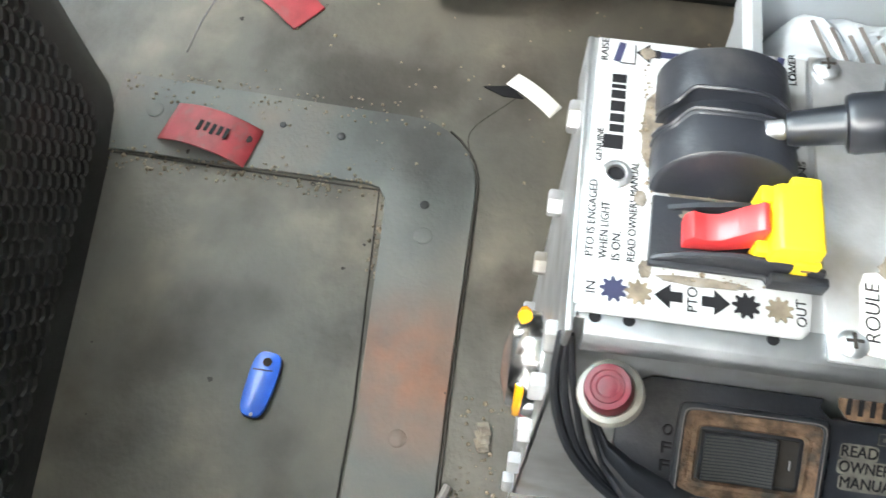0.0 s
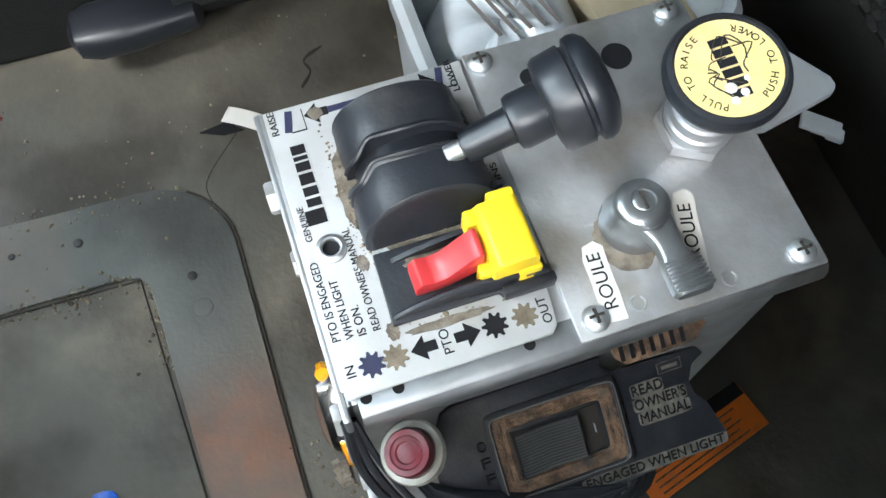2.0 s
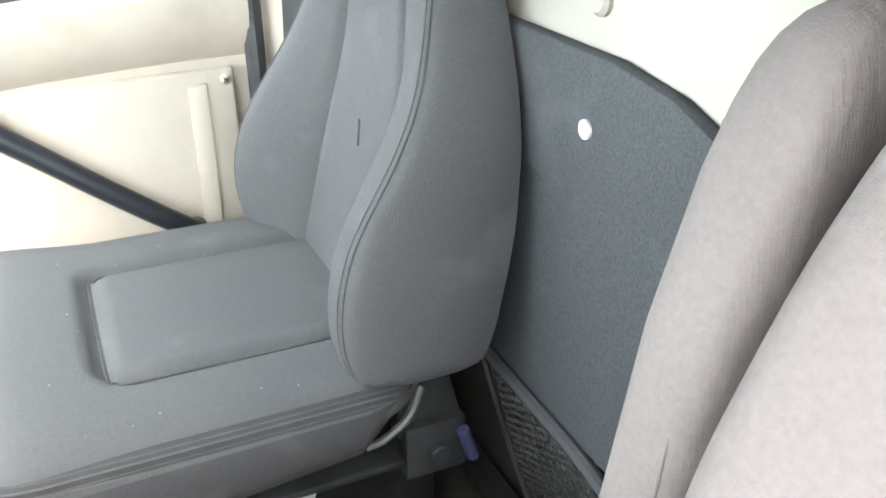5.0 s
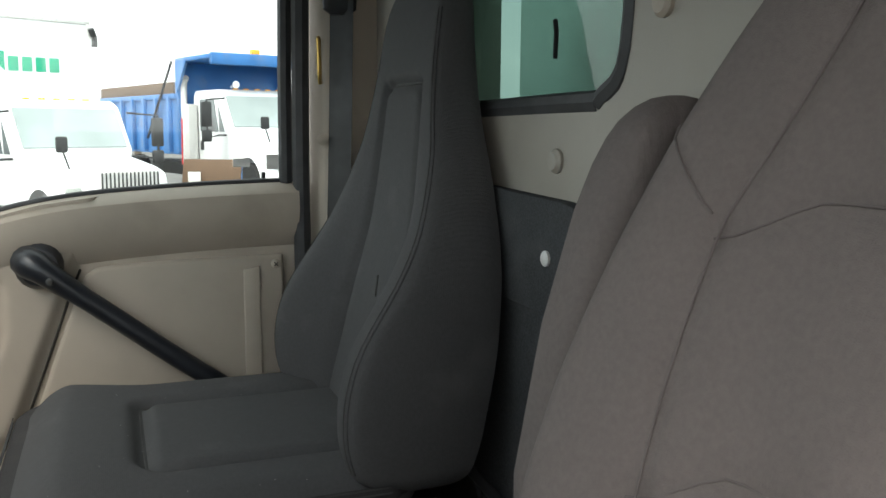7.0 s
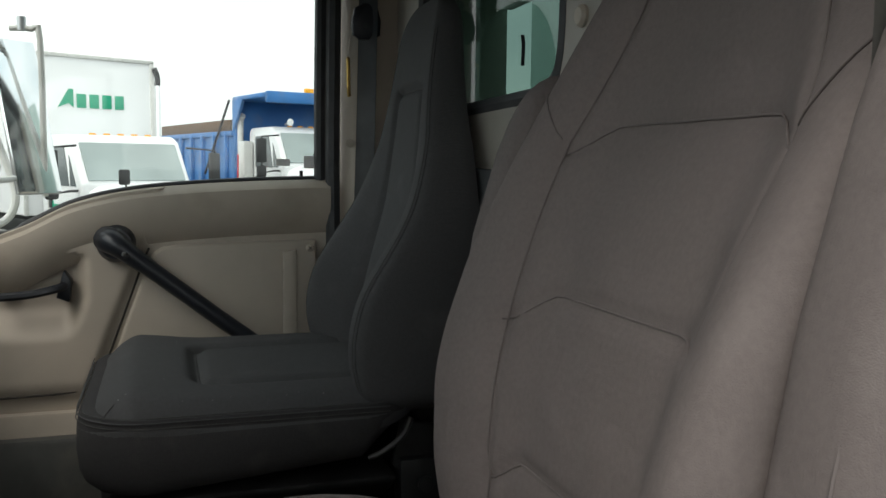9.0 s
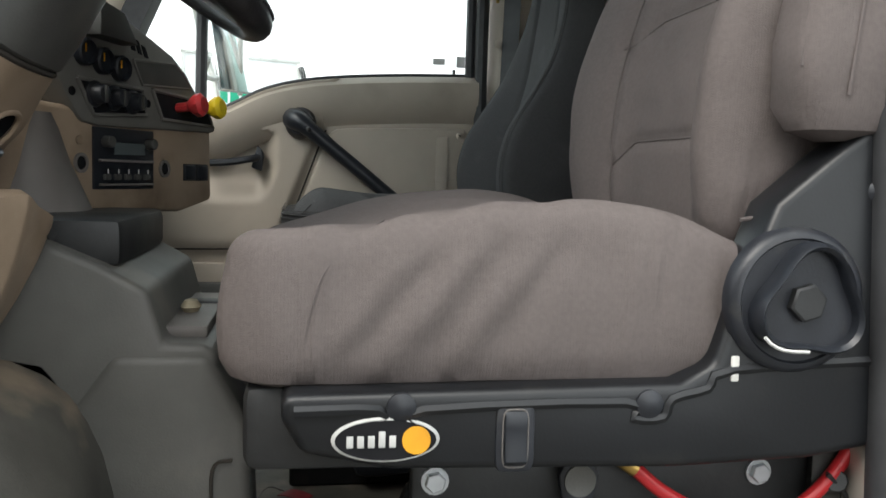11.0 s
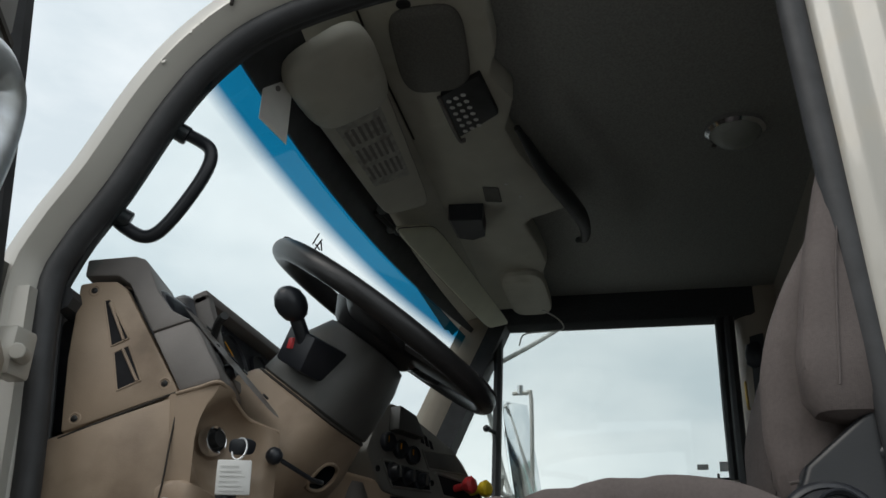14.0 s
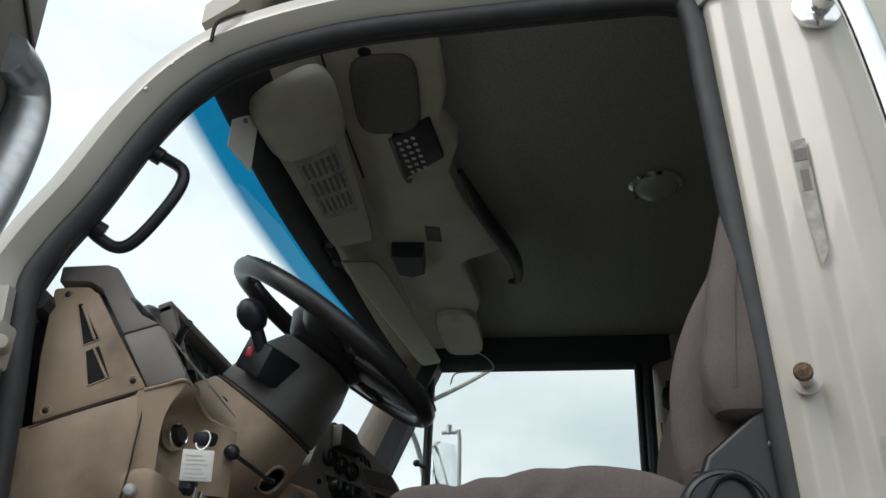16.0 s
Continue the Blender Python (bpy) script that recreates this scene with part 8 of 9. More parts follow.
for x, y, t, w in ((-0.0030, 0.2002, -0.06, 0.034), (0.0058, 0.1590, -0.24, 0.038)):
    lm = Matrix.Translation((x, y, ZT + 0.0034)) @ Matrix.Rotation(t, 4, "Z")
    torn = [(-w / 2, -0.0046), (-w * 0.2, -0.0050), (w * 0.1, -0.0046), (w * 0.42, -0.0050), (w / 2, -0.0020), (w * 0.46, 0.0030), (w * 0.30, 0.0046), (0.0, 0.0043), (-w * 0.3, 0.0048), (-w / 2, 0.0040)]
    tl = part("paper_label", moved(prism(torn, "z", 0, 0.0005), lm), M_PAPER, rplate, "torn white stick-on label")
    part("lettering", words("ROULE", 0.0078, lm @ Matrix.Translation((0, -0.0002, 0.0006)), 0.0001), M_INK, tl, smooth=0)
for x, y in ((-0.0155, 0.1905), (-0.0175, 0.1525)):
    part("mark_ring", tube([(x + 0.0030 * math.cos(a * 0.7), y + 0.0030 * math.sin(a * 0.7), ZT + 0.0034) for a in range(9)], 0.0005, 5, k=2), M_STEEL, rplate)

# front: rocker switch panel, warning lamp, wires
PM = axes((-0.020, 0.142, 0.314), (0, 1, 0), Vector((-0.86, 0, -0.51)), Vector((-0.51, 0, 0.86)))
pan_pts = [(0.1385, 0.015), (0.1385, 0.050), (0.125, 0.060), (0.060, 0.0575), (0.0085, 0.0545), (0.0075, 0.052), (0.0135, 0.035), (0.0185, 0.0285), (0.0195, 0.022), (0.0165, 0.0155), (0.0100, 0.0120), (0.0125, 0.0085), (0.045, 0.007), (0.0495, 0.0065), (0.052, 0.0075), (0.0575, 0.003), (0.056, -0.001), (0.125, -0.001), (0.130, 0.001)]
pan = part("switch_panel", moved(prism(pan_pts, "z", -0.004, 0.0, 0.0010), PM), M_BLACK, box, "black moulded rocker switch panel, chipped and dusty")


def panel_ring(u0, u1, v0, v1, w, e=14):
    return [PM @ Vector(((u0 + u1) / 2 + a, (v0 + v1) / 2 + b, w)) for a, b in ring2((u1 - u0) / 2, (v1 - v0) / 2, 48, e)]


def panel_frame(steps):
    rings = [panel_ring(0.0550 - g, 0.1115 + g, 0.0095 - g, 0.0460 + g, w) for g, w in steps]
    return loft(rings + rings[:1], caps=False)


part("surround", panel_frame(((0.0024, -0.001), (0.0024, 0.0016), (0.0012, 0.0030), (0.0003, 0.0032), (-0.0004, 0.0024), (-0.0004, -0.001))), M_BLACK, pan)
part("worn_edge", panel_frame(((0.0009, 0.0030), (0.0006, 0.0034), (0.0003, 0.0034), (0.0002, 0.0029))), M_GREYP, pan, "edge rubbed pale")
part("rust_frame", panel_frame(((-0.0004, 0.0018), (-0.0024, 0.0022), (-0.0040, 0.0014), (-0.0058, 0.0019), (-0.0068, 0.0010), (-0.0068, 0.0), (-0.0004, 0.0))), M_RUST, pan, "rusty switch frame caked with dirt")
part("rocker_well", moved(rbox(0.0640, 0.1050, 0.0180, 0.0375, 0.0002, 0.0008, 0), PM), M_CRACK, pan)
rk = part("rocker", moved(prism([(0.0735, 0.001), (0.1035, 0.001), (0.1035, 0.0068), (0.0890, 0.0046), (0.0745, 0.0060), (0.0735, 0.0050)], "y", 0.0182, 0.0376), PM), M_BLACK, pan, "ribbed rocker")
for i in range(14):
    v = 0.0188 + 0.00135 * i
    part("rib", moved(prism([(0.0745, 0.0056), (0.0890, 0.0042), (0.1030, 0.0064), (0.1030, 0.0072), (0.0890, 0.0050), (0.0745, 0.0064)], "y", v, v + 0.0006), PM), M_DARKP, rk)
# bright sliver modelled as a highlight in the rocker well
part("rocker_glint", moved(rbox(0.0668, 0.0672, 0.0260, 0.0300, 0.0008, 0.0020, 0), PM), M_STEEL, pan)


def panel_words(body, u0, u1, v, size, dusty=True):
    """Raised black letters from u0 down to u1, with dust lying round them."""
    bm = words(body, size, Matrix.Rotation(math.pi, 4, "Z"), 0.0005)
    a, b = min(q.co.x for q in bm.verts), max(q.co.x for q in bm.verts)
    k = (u0 - u1) / (b - a)
    part("lettering", moved(bm, PM @ Matrix.Translation((u1 - a * k, v, 0.0004)) @ Matrix.Diagonal((k, 1, 1, 1))), M_INK, pan, smooth=0)
    if dusty:
        part("dust_patch", moved(prism([((u0 + u1) / 2 + a * (u0 - u1) * 0.53, v + b * size * 0.50) for a, b in ring2(1, 1, 40, 7)], "z", -0.0002, 0.00025), PM), M_DUSTED, pan, kind="stuff", smooth=0)


panel_words("READ", 0.0469, 0.0324, 0.0190, 0.0066)
panel_words("OWNER'S", 0.0470, 0.0228, 0.0255, 0.0066)
panel_words("MANUAL", 0.0458, 0.0223, 0.0320, 0.0066)
panel_words("ENGAGED WHEN LIGHT", 0.0769, 0.0105, 0.0525, 0.0060)
for body, u, v in (("O", 0.0537, 0.0221), ("N", 0.0536, 0.0298), ("O", 0.1172, 0.0205), ("F", 0.1170, 0.0280), ("F", 0.1168, 0.0355)):
    panel_words(body, u + 0.0020, u - 0.0020, v, 0.0066, dusty=False)
part("maker_box", moved(join(rbox(0.0215, 0.0330, 0.0100, 0.0103, 0, 0.0004, 0), rbox(0.0215, 0.0330, 0.0147, 0.0150, 0, 0.0004, 0), rbox(0.0215, 0.0218, 0.0103, 0.0147, 0, 0.0004, 0), rbox(0.0327, 0.0330, 0.0103, 0.0147, 0, 0.0004, 0), rbox(0.0235, 0.0310, 0.0118, 0.0134, 0, 0.0004, 0)), PM), M_DUSTED, pan, smooth=0)
ts = part("torn_sticker", moved(prism([(0.0520, -0.0070), (0.0500, 0.0020), (0.0460, 0.0062), (0.0250, 0.0060), (0.0120, 0.0050), (0.0060, -0.0010), (0.0075, -0.0065)], "z", -0.002, 0.0006, 0.0004), PM), M_RUST, box, "torn rusty sticker remains above the panel")
for i in range(7):
    part("sticker_bar", moved(rbox(0.0458 - 0.0048 * i, 0.0478 - 0.0048 * i, -0.0040 + 0.0006 * (i % 2), 0.0040, 0.0004, 0.0010, 0), PM), M_INK, ts, smooth=0)
wl_ = part("lamp_collar", lathe([(0.0130, 0), (0.0130, 0.003), (0.0122, 0.0046), (0.0100, 0.0050), (0.009, 0.0036)], (-0.0363, 0.2882, 0.335), (-0.12, 0.25, 0.95), 32), M_FILM, box, "milky grey collar with a dull red warning lamp")
part("lamp_lens", lathe([(0.0092, 0.002), (0.0092, 0.0115), (0.0086, 0.0132), (0.0066, 0.0134), (0.0060, 0.0129), (0.0045, 0.0134), (0.0038, 0.0130), (0.0022, 0.0135), (0.0005, 0.0135)], (-0.0363, 0.2882, 0.335), (-0.12, 0.25, 0.95), 32), M_REDLENS, wl_)
for i in range(3):
    q = 0.004 * i
    part("wire", tube([(-0.020, 0.310 - q * 0.4, 0.350), (-0.036, 0.309 - q, 0.326), (-0.054, 0.297 - q, 0.304 - q * 0.6), (-0.068, 0.270 - q, 0.286 - q), (-0.076, 0.232 - q, 0.276 - q * 0.8), (-0.072, 0.196 - q, 0.272 - q * 0.5), (-0.040, 0.172, 0.270)], 0.0021 - 0.0003 * i, 8), M_GLOSSBLACK, box)
part("tape_wrap", loft([[PM @ Vector((u + 0.15 * b * hw, v + b * hw, 0.0012 + a * th + 0.0006 * math.sin(9 * b + 60 * u))) for a, b in ring2(1, 1, 24, 2.4)] for u, v, hw, th in ((0.150, 0.018, 0.0035, 0.0035), (0.142, 0.034, 0.0060, 0.0042), (0.131, 0.044, 0.0090, 0.0046), (0.119, 0.0505, 0.0105, 0.0046), (0.105, 0.0550, 0.0098, 0.0042), (0.088, 0.0575, 0.0075, 0.0036), (0.072, 0.0580, 0.0042, 0.0028), (0.060, 0.0580, 0.0014, 0.0016))]), M_GLOSSBLACK, box, "black tape round the wires")
part("wire_loop", tube([(-0.024, 0.262, 0.22), (-0.045, 0.262, 0.19), (-0.045, 0.24, 0.165), (-0.03, 0.215, 0.18), (-0.022, 0.205, 0.20)], 0.0022, 7), M_GLOSSBLACK, box)
part("red_wire", tube([(-0.022, 0.215, 0.185), (-0.042, 0.212, 0.165), (-0.036, 0.195, 0.165), (-0.022, 0.185, 0.19)], 0.0022, 7), M_HOSE, box)
for x, z in ((0.084, 0.345), (0.090, 0.26), (0.094, 0.18), (0.096, 0.10), (-0.012, 0.325), (-0.010, 0.255), (-0.012, 0.185), (-0.012, 0.11), (-0.012, 0.055)):
    part("hex_bolt", hexnut((x, 0.3075, z), (0, 1, 0), 0.0075, 0.0075), M_ZINC, box)
amb = part("marker_bezel", moved(lathe([(0.030, 0), (0.030, 0.006), (0.024, 0.016), (0.010, 0.020), (0.0005, 0.0205)], (0, 0, 0), (0, 0, 1), 28), axes((0.026, 0.3075, 0.185), (1, 0, 0), (0, 0, 1.25), (0, 1, 0))), M_CHROME, box, "clear oval marker lamp with amber edge")
part("amber_rim", tube([(0.026 + 0.028 * math.cos(a), 0.318, 0.185 + 0.036 * math.sin(a)) for a in [-0.9 + 0.2 * k for k in range(10)]], 0.0042, 8, k=2), M_AMBER, amb)
part("amber_rim", tube([(0.026 - 0.026 * math.cos(a), 0.316, 0.185 + 0.034 * math.sin(a)) for a in [-0.7 + 0.2 * k for k in range(8)]], 0.0036, 8, k=2), M_AMBER, amb)
ft = part("foot_plate", join(rbox(-0.083, -0.017, 0.128, 0.309, 0.0, 0.012, 0.002)), M_FOOT, box, "scuffed and grimy steel mounting foot")
part("foot_flange", rbox(-0.021, -0.0175, 0.128, 0.309, 0.0, 0.05, 0.001), M_FOOT, ft)
for x, y, r in ((-0.058, 0.275, 0.0075), (-0.055, 0.205, 0.006), (-0.052, 0.145, 0.006)):
    part("foot_bolt", hexnut((x, y, 0.012), (0, 0, 1), r, 0.007), M_STEEL if r > 0.007 else M_IRON, ft)
part("foot_hole", lathe([(0.006, 0), (0.006, 0.0007), (0.0003, 0.0007)], (-0.032, 0.29, 0.012), (0, 0, 1), 14), M_IRON, ft)

# ---- loose things round the box ----
tub = thing("plastic_tub", (0.17, 0.115, 0.0), "grey-blue plastic tub holding a bag and card", "tub")
TX0, TX1, TY0, TY1 = 0.117, 0.268, 0.008, 0.222


def tub_ring(z, g, off):
    cx, cy = 0.189, 0.129
    return [Vector((cx + a * (0.067 * g - off) + b * -0.014, cy + b * (0.092 * g - off), z)) for a, b in ring2(1, 1, 36, 9)]


inner_cut = [tub_ring(0.0, 0.80, 0.0), tub_ring(0.27, 0.975, 0.0), tub_ring(0.275, 1.0, 0.0), tub_ring(0.293, 1.01, 0.0), tub_ring(0.298, 1.0, 0.003), tub_ring(0.296, 0.97, 0.006), tub_ring(0.16, 0.90, 0.006)]
part("body", loft(inner_cut), M_TUB, tub)
part("lid_flap", prism([(0.150, 0.054), (0.089, 0.0160), (0.083, 0.0155), (0.079, 0.0200), (0.070, 0.064), (0.072, 0.072), (0.112, 0.105)], "z", 0.290, 0.296, 0.002), M_TUB, tub, "loose corner of the tub lid")
part("corner_clip", moved(join(rbox(-0.012, 0.011, -0.0055, 0.0055, -0.0015, 0.0015, 0.001), rbox(0.004, 0.014, -0.0045, 0.0035, -0.0045, -0.0012, 0.001)), Matrix.Translation((0.0665, 0.030, 0.287)) @ Matrix.Rotation(-2.2, 4, "Z") @ Matrix.Rotation(0.15, 4, "Y")), M_TUB, tub)
bag = solo("parts_bag", loft([[Vector((0.192 + a * 0.050 * g, 0.160 + b * 0.050 * g - 0.1 * a * 0.05, z + 0.004 * math.sin(5 * a + 3 * b) + 0.0025 * math.sin(9 * b - 4 * a))) for a, b in ring2(1, 1, 40, 2.6)] for z, g in ((0.165, 0.85), (0.20, 1.0), (0.248, 1.0), (0.268, 0.86), (0.278, 0.62), (0.280, 0.35), (0.276, 0.05))]), M_BAG, "clear plastic bag with printed text in the tub", "bag")
part("print", join(*[moved(rbox(-0.020, 0.018 - 0.004 * (i % 3), -0.0012, 0.0012, 0, 0.0006, 0), Matrix.Translation((0.194, 0.176 - 0.009 * i, 0.2865 - 0.0006 * i * i * 0.3)) @ Matrix.Rotation(0.3, 4, "Z")) for i in range(5)]), M_GREYP, bag, "small printed lines", smooth=0)
solo("folded_card", moved(rbox(-0.045, 0.045, -0.028, 0.028, 0, 0.10, 0.004), Matrix.Translation((0.198, 0.078, 0.165)) @ Matrix.Rotation(0.12, 4, "Z")), M_BAGPAPER, "folded brown card in the tub", "card")

ot = thing("warning_tag", (-0.045, 0.075, 0.0), "orange plastic warning tag with black header beside the box foot", "tag")
OM = axes((-0.0416, 0.067, 0.012), (0.26, -0.9656, 0), Vector((0.9656, 0.26, 0)), Vector((0, 0, 1)))
part("plate", moved(rbox(-0.056, 0.056, -0.0146, 0.026, -0.001, 0.001, 0.0008), OM), M_ORANGE, ot)
part("header", moved(rbox(-0.055, 0.055, 0.0140, 0.0258, 0.001, 0.0014, 0), OM), M_INK, ot)
part("lettering", words("WARNING", 0.0100, OM @ Matrix.Translation((-0.002, 0.0195, 0.0015)), 0.0001), M_ORANGE, ot, smooth=0)
part("print_block", moved(join(*[rbox(-0.046, 0.040 - 0.006 * (i % 2), 0.0090 - 0.005 * i, 0.0104 - 0.005 * i, 0.001, 0.0013, 0) for i in range(5)]), OM), M_RUST, ot, smooth=0)

bk = thing("belt_buckle", (-0.19, 0.03, 0.0), "black seat belt buckle with red button on a stalk", "buckle")
BWv = Vector((0.32, 0.42, 0.85)).normalized()
BLv = (Vector((0.12, -1, 0.1)) - BWv * Vector((0.12, -1, 0.1)).dot(BWv)).normalized()
BM_ = axes((-0.1385, 0.173, 0.518), BLv, BWv.cross(BLv), BWv) @ Matrix.Scale(0.64, 4)
part("casing", moved(loft([[Vector((a * w, b * t, z)) for a, b in ring2(1, 1, 28, 5)] for z, w, t in ((-0.135, 0.022, 0.014), (-0.125, 0.032, 0.019), (-0.03, 0.041, 0.023), (-0.004, 0.043, 0.024), (0.0, 0.0415, 0.0225), (-0.003, 0.037, 0.018), (-0.012, 0.036, 0.017))]), BM_), M_BLACK, bk)
part("rim", moved(tube([Vector((a * 0.040, b * 0.0215, 0.0)) for a, b in ring2(1, 1, 28, 5)] + [Vector((0.040, 0, 0))], 0.0022, 6, smooth=False), BM_), M_DARKP, bk)
part("release_button", moved(loft([[Vector((a * 0.033 * g, 0.006 + b * 0.0095 * g, z)) for a, b in ring2(1, 1, 24, 4)] for z, g in ((-0.012, 1.0), (0.006, 1.0), (0.010, 0.95), (0.012, 0.7), (0.0125, 0.1))]), BM_), M_REDBUCKLE, bk)
for i in range(5):
    part("tooth", moved(rbox(-0.028 + 0.012 * i, -0.022 + 0.012 * i, -0.015, -0.004, -0.010, 0.001, 0.001), BM_), M_REDBUCKLE, bk)
part("side_panel", moved(rbox(-0.028, 0.028, -0.0245, -0.0225, -0.095, -0.035, 0.002), BM_), M_BLACK, bk)
part("stalk", tube([BM_ @ Vector((0, 0, -0.13)), (-0.205, 0.05, 0.30), (-0.215, 0.0, 0.17), (-0.22, -0.01, 0.0)], 0.011, 10), M_IRON, bk)
part("bracket", rbox(-0.245, -0.195, -0.03, 0.02, 0.0, 0.02, 0.003), M_STEEL, bk)
part("anchor_bolt", cyl((-0.235, -0.02, 0.16), (-0.20, 0.015, 0.16), 0.010, 12), M_STEEL, bk)

# floor cover: flat strip with rounded corner, inner sheet, screws, grit
arc = [(0.245 + 0.072 * math.cos(a), 0.435 - 0.072 * math.sin(a)) for a in [math.pi / 2 * k / 8 for k in range(9)]]
strip = [(0.328, 0.705), (0.318, 0.47), *arc, (0.05, 0.362), (-0.40, 0.352), (-0.40, 0.425), (0.04, 0.430), (0.214, 0.439), (0.228, 0.441), (0.237, 0.447), (0.240, 0.460), (0.244, 0.69), (0.243, 0.705)]
cov = thing("floor_cover", (0.05, 0.5, 0.0), "grey rubber cover strip with a rounded corner on the cab floor", "floor cover", kind="structure")
part("strip", prism(strip, "z", 0.0, 0.0036, 0.0014, 2, 50), M_RING, cov)
part("edge_gap", tube([(p[0] + 0.001, p[1] - 0.002, 0.0015) for p in strip[5:12]] + [(-0.40, 0.350, 0.0012)], 0.0011, 6, smooth=False), M_CRACK, cov)
part("inner_gap", tube([(0.242, 0.70, 0.001), (0.236, 0.447, 0.001), (0.04, 0.433, 0.001), (-0.40, 0.428, 0.001)], 0.0009, 6, smooth=False), M_CRACK, cov)
for x, y, r in ((0.290, 0.665, 0.008), (0.285, 0.49, 0.004), (0.225, 0.405, 0.004), (0.195, 0.402, 0.008), (0.29, 0.545, 0.003), (0.02, 0.395, 0.007)):
    part("screw_head", lathe([(r, 0), (r, 0.0008), (r * 0.8, 0.0014), (0.0004, 0.0015)], (x, y, 0.0036), (0, 0, 1), 14), M_RING if r > 0.005 else M_IRON, cov)
rg = random.Random(7)
grit = []
for i in range(620):
    q = rg.random()
    if q < 0.35:
        x, y = 0.236 + rg.gauss(0, 0.006), rg.uniform(0.44, 0.70)
    elif q < 0.6:
        x, y = rg.uniform(0.15, 0.24), 0.436 + rg.gauss(0, 0.006)
    elif q < 0.8:
        x, y = rg.uniform(0.30, 0.335), rg.uniform(0.40, 0.70)
    elif q < 0.9:
        x, y = rg.uniform(0.25, 0.47), rg.uniform(0.15, 0.60)
    else:
        x, y = rg.uniform(-0.05, 0.06), rg.uniform(0.315, 0.35)
    s = abs(rg.gauss(0.0007, 0.0006)) + 0.0004
    grit.append(lathe([(s, 0), (s * 0.7, s * 0.7), (0.0002, s)], (x, y, 0.0002 if not (0.24 < x < 0.33) else 0.0037), (rg.uniform(-0.4, 0.4), rg.uniform(-0.4, 0.4), 1), 5))
solo("floor_grit", join(*grit), M_DEBRIS, "crumbs of dirt on the cab floor", "dirt", "stuff", smooth=0)
spots = []
for i in range(12):
    x, y, r = rg.uniform(0.0, 0.45), rg.uniform(0.36, 0.68), abs(rg.gauss(0.0, 0.0014)) + 0.0006
    n_ = 9
    pts = [(x + r * rg.uniform(0.5, 1.3) * math.cos(2 * math.pi * k / n_), y + r * rg.uniform(0.5, 1.3) * math.sin(2 * math.pi * k / n_)) for k in range(n_)]
    spots.append(prism(pts, "z", 0.0001, 0.0040 if (0.24 < x < 0.33 or 0.36 < y < 0.43) else 0.0006))
solo("floor_stains", join(*spots), M_CRACK, "dark oily spots on the cab floor", "stain", "stuff", smooth=0)
solo("floor_crack", join(tube([(0.36, 0.33, 0.0001), (0.345, 0.345, 0.0001), (0.31, 0.375, 0.0001), (0.28, 0.372, 0.0001)], 0.0005, 5), tube([(0.42, 0.24, 0.0003), (0.41, 0.26, 0.0003), (0.395, 0.258, 0.0003), (0.38, 0.27, 0.0003)], lambda t: 0.0009 + 0.0010 * math.sin(9 * t) ** 2, 5)), M_CRACK, "thin scratches in the floor mat", "scratch", "stuff")


def curled(x, y, l, w, turn, lift, z0):
    """A curled plastic tag: a bowed sheet with thickness."""
    rings = []
    for k in range(13):
        s = k / 12 - 0.5
        z = z0 + lift * (0.25 - s * s) * 4
        rings.append([Vector((s * l, b * w / 2, z + t)) for b, t in ((-1, 0), (1, 0), (1, 0.0016), (-1, 0.0016))])
    return moved(loft(rings), Matrix.Translation((x, y, 0)) @ Matrix.Rotation(turn, 4, "Z"))


rt = thing("red_tag", (0.262, 0.612, 0.0), "curled dusty red plastic tag with faint writing", "tag", group="red tags on the floor")
part("sheet", bevel(curled(0.268, 0.606, 0.086, 0.042, -1.80, 0.010, 0.006), 0.0006, 1), M_REDTAG, rt)
part("writing", moved(join(*[rbox(-0.010 + 0.0065 * i, -0.0065 + 0.0065 * i, -0.005 + 0.0015 * (i % 2), 0.006, 0.0172, 0.0178, 0) for i in range(5)]), Matrix.Translation((0.268, 0.606, 0)) @ Matrix.Rotation(-1.80, 4, "Z")), M_INK, rt, smooth=0)
part("eyelet", moved(lathe([(0.0035, 0), (0.0035, 0.0006), (0.0003, 0.0006)], (0.036, 0.006, 0.0105), (0, 0, 1), 12), Matrix.Translation((0.268, 0.606, 0)) @ Matrix.Rotation(-1.80, 4, "Z")), M_CRACK, rt)
rt2 = thing("red_tag", (0.437, 0.572, 0.0), "flat red plastic tag with a loose wire beside the seat base", "tag", group="red tags on the floor")
part("sheet", bevel(curled(0.437, 0.572, 0.062, 0.040, 0.9, 0.004, 0.001), 0.0006, 1), M_REDTAG, rt2)
part("wire", tube([(0.46, 0.595, 0.004), (0.44, 0.625, 0.02), (0.40, 0.645, 0.012), (0.36, 0.655, 0.003)], 0.0010, 5), M_GREYP, rt2)
solo("red_scrap", prism([(-0.062, 0.335), (-0.020, 0.340), (-0.030, 0.315), (-0.055, 0.312)], "z", 0.0005, 0.003, 0.0005), M_REDTAG, "torn red plastic scrap beside the box foot", "scrap")
bt = thing("blue_key_tag", (0.045, 0.508, 0.0), "bright blue plastic key tag with an eyelet", "tag")
body = [(0.045 + 0.027 * a + 0.002, 0.508 + 0.0125 * b * (0.92 + 0.08 * a)) for a, b in ring2(1, 1, 30, 3.4)]
part("body", moved(prism(body, "z", 0.0008, 0.0065, 0.0016), Matrix.Translation((0.045, 0.508, 0)) @ Matrix.Rotation(-0.10, 4, "Z") @ Matrix.Translation((-0.045, -0.508, 0))), M_BLUE, bt)
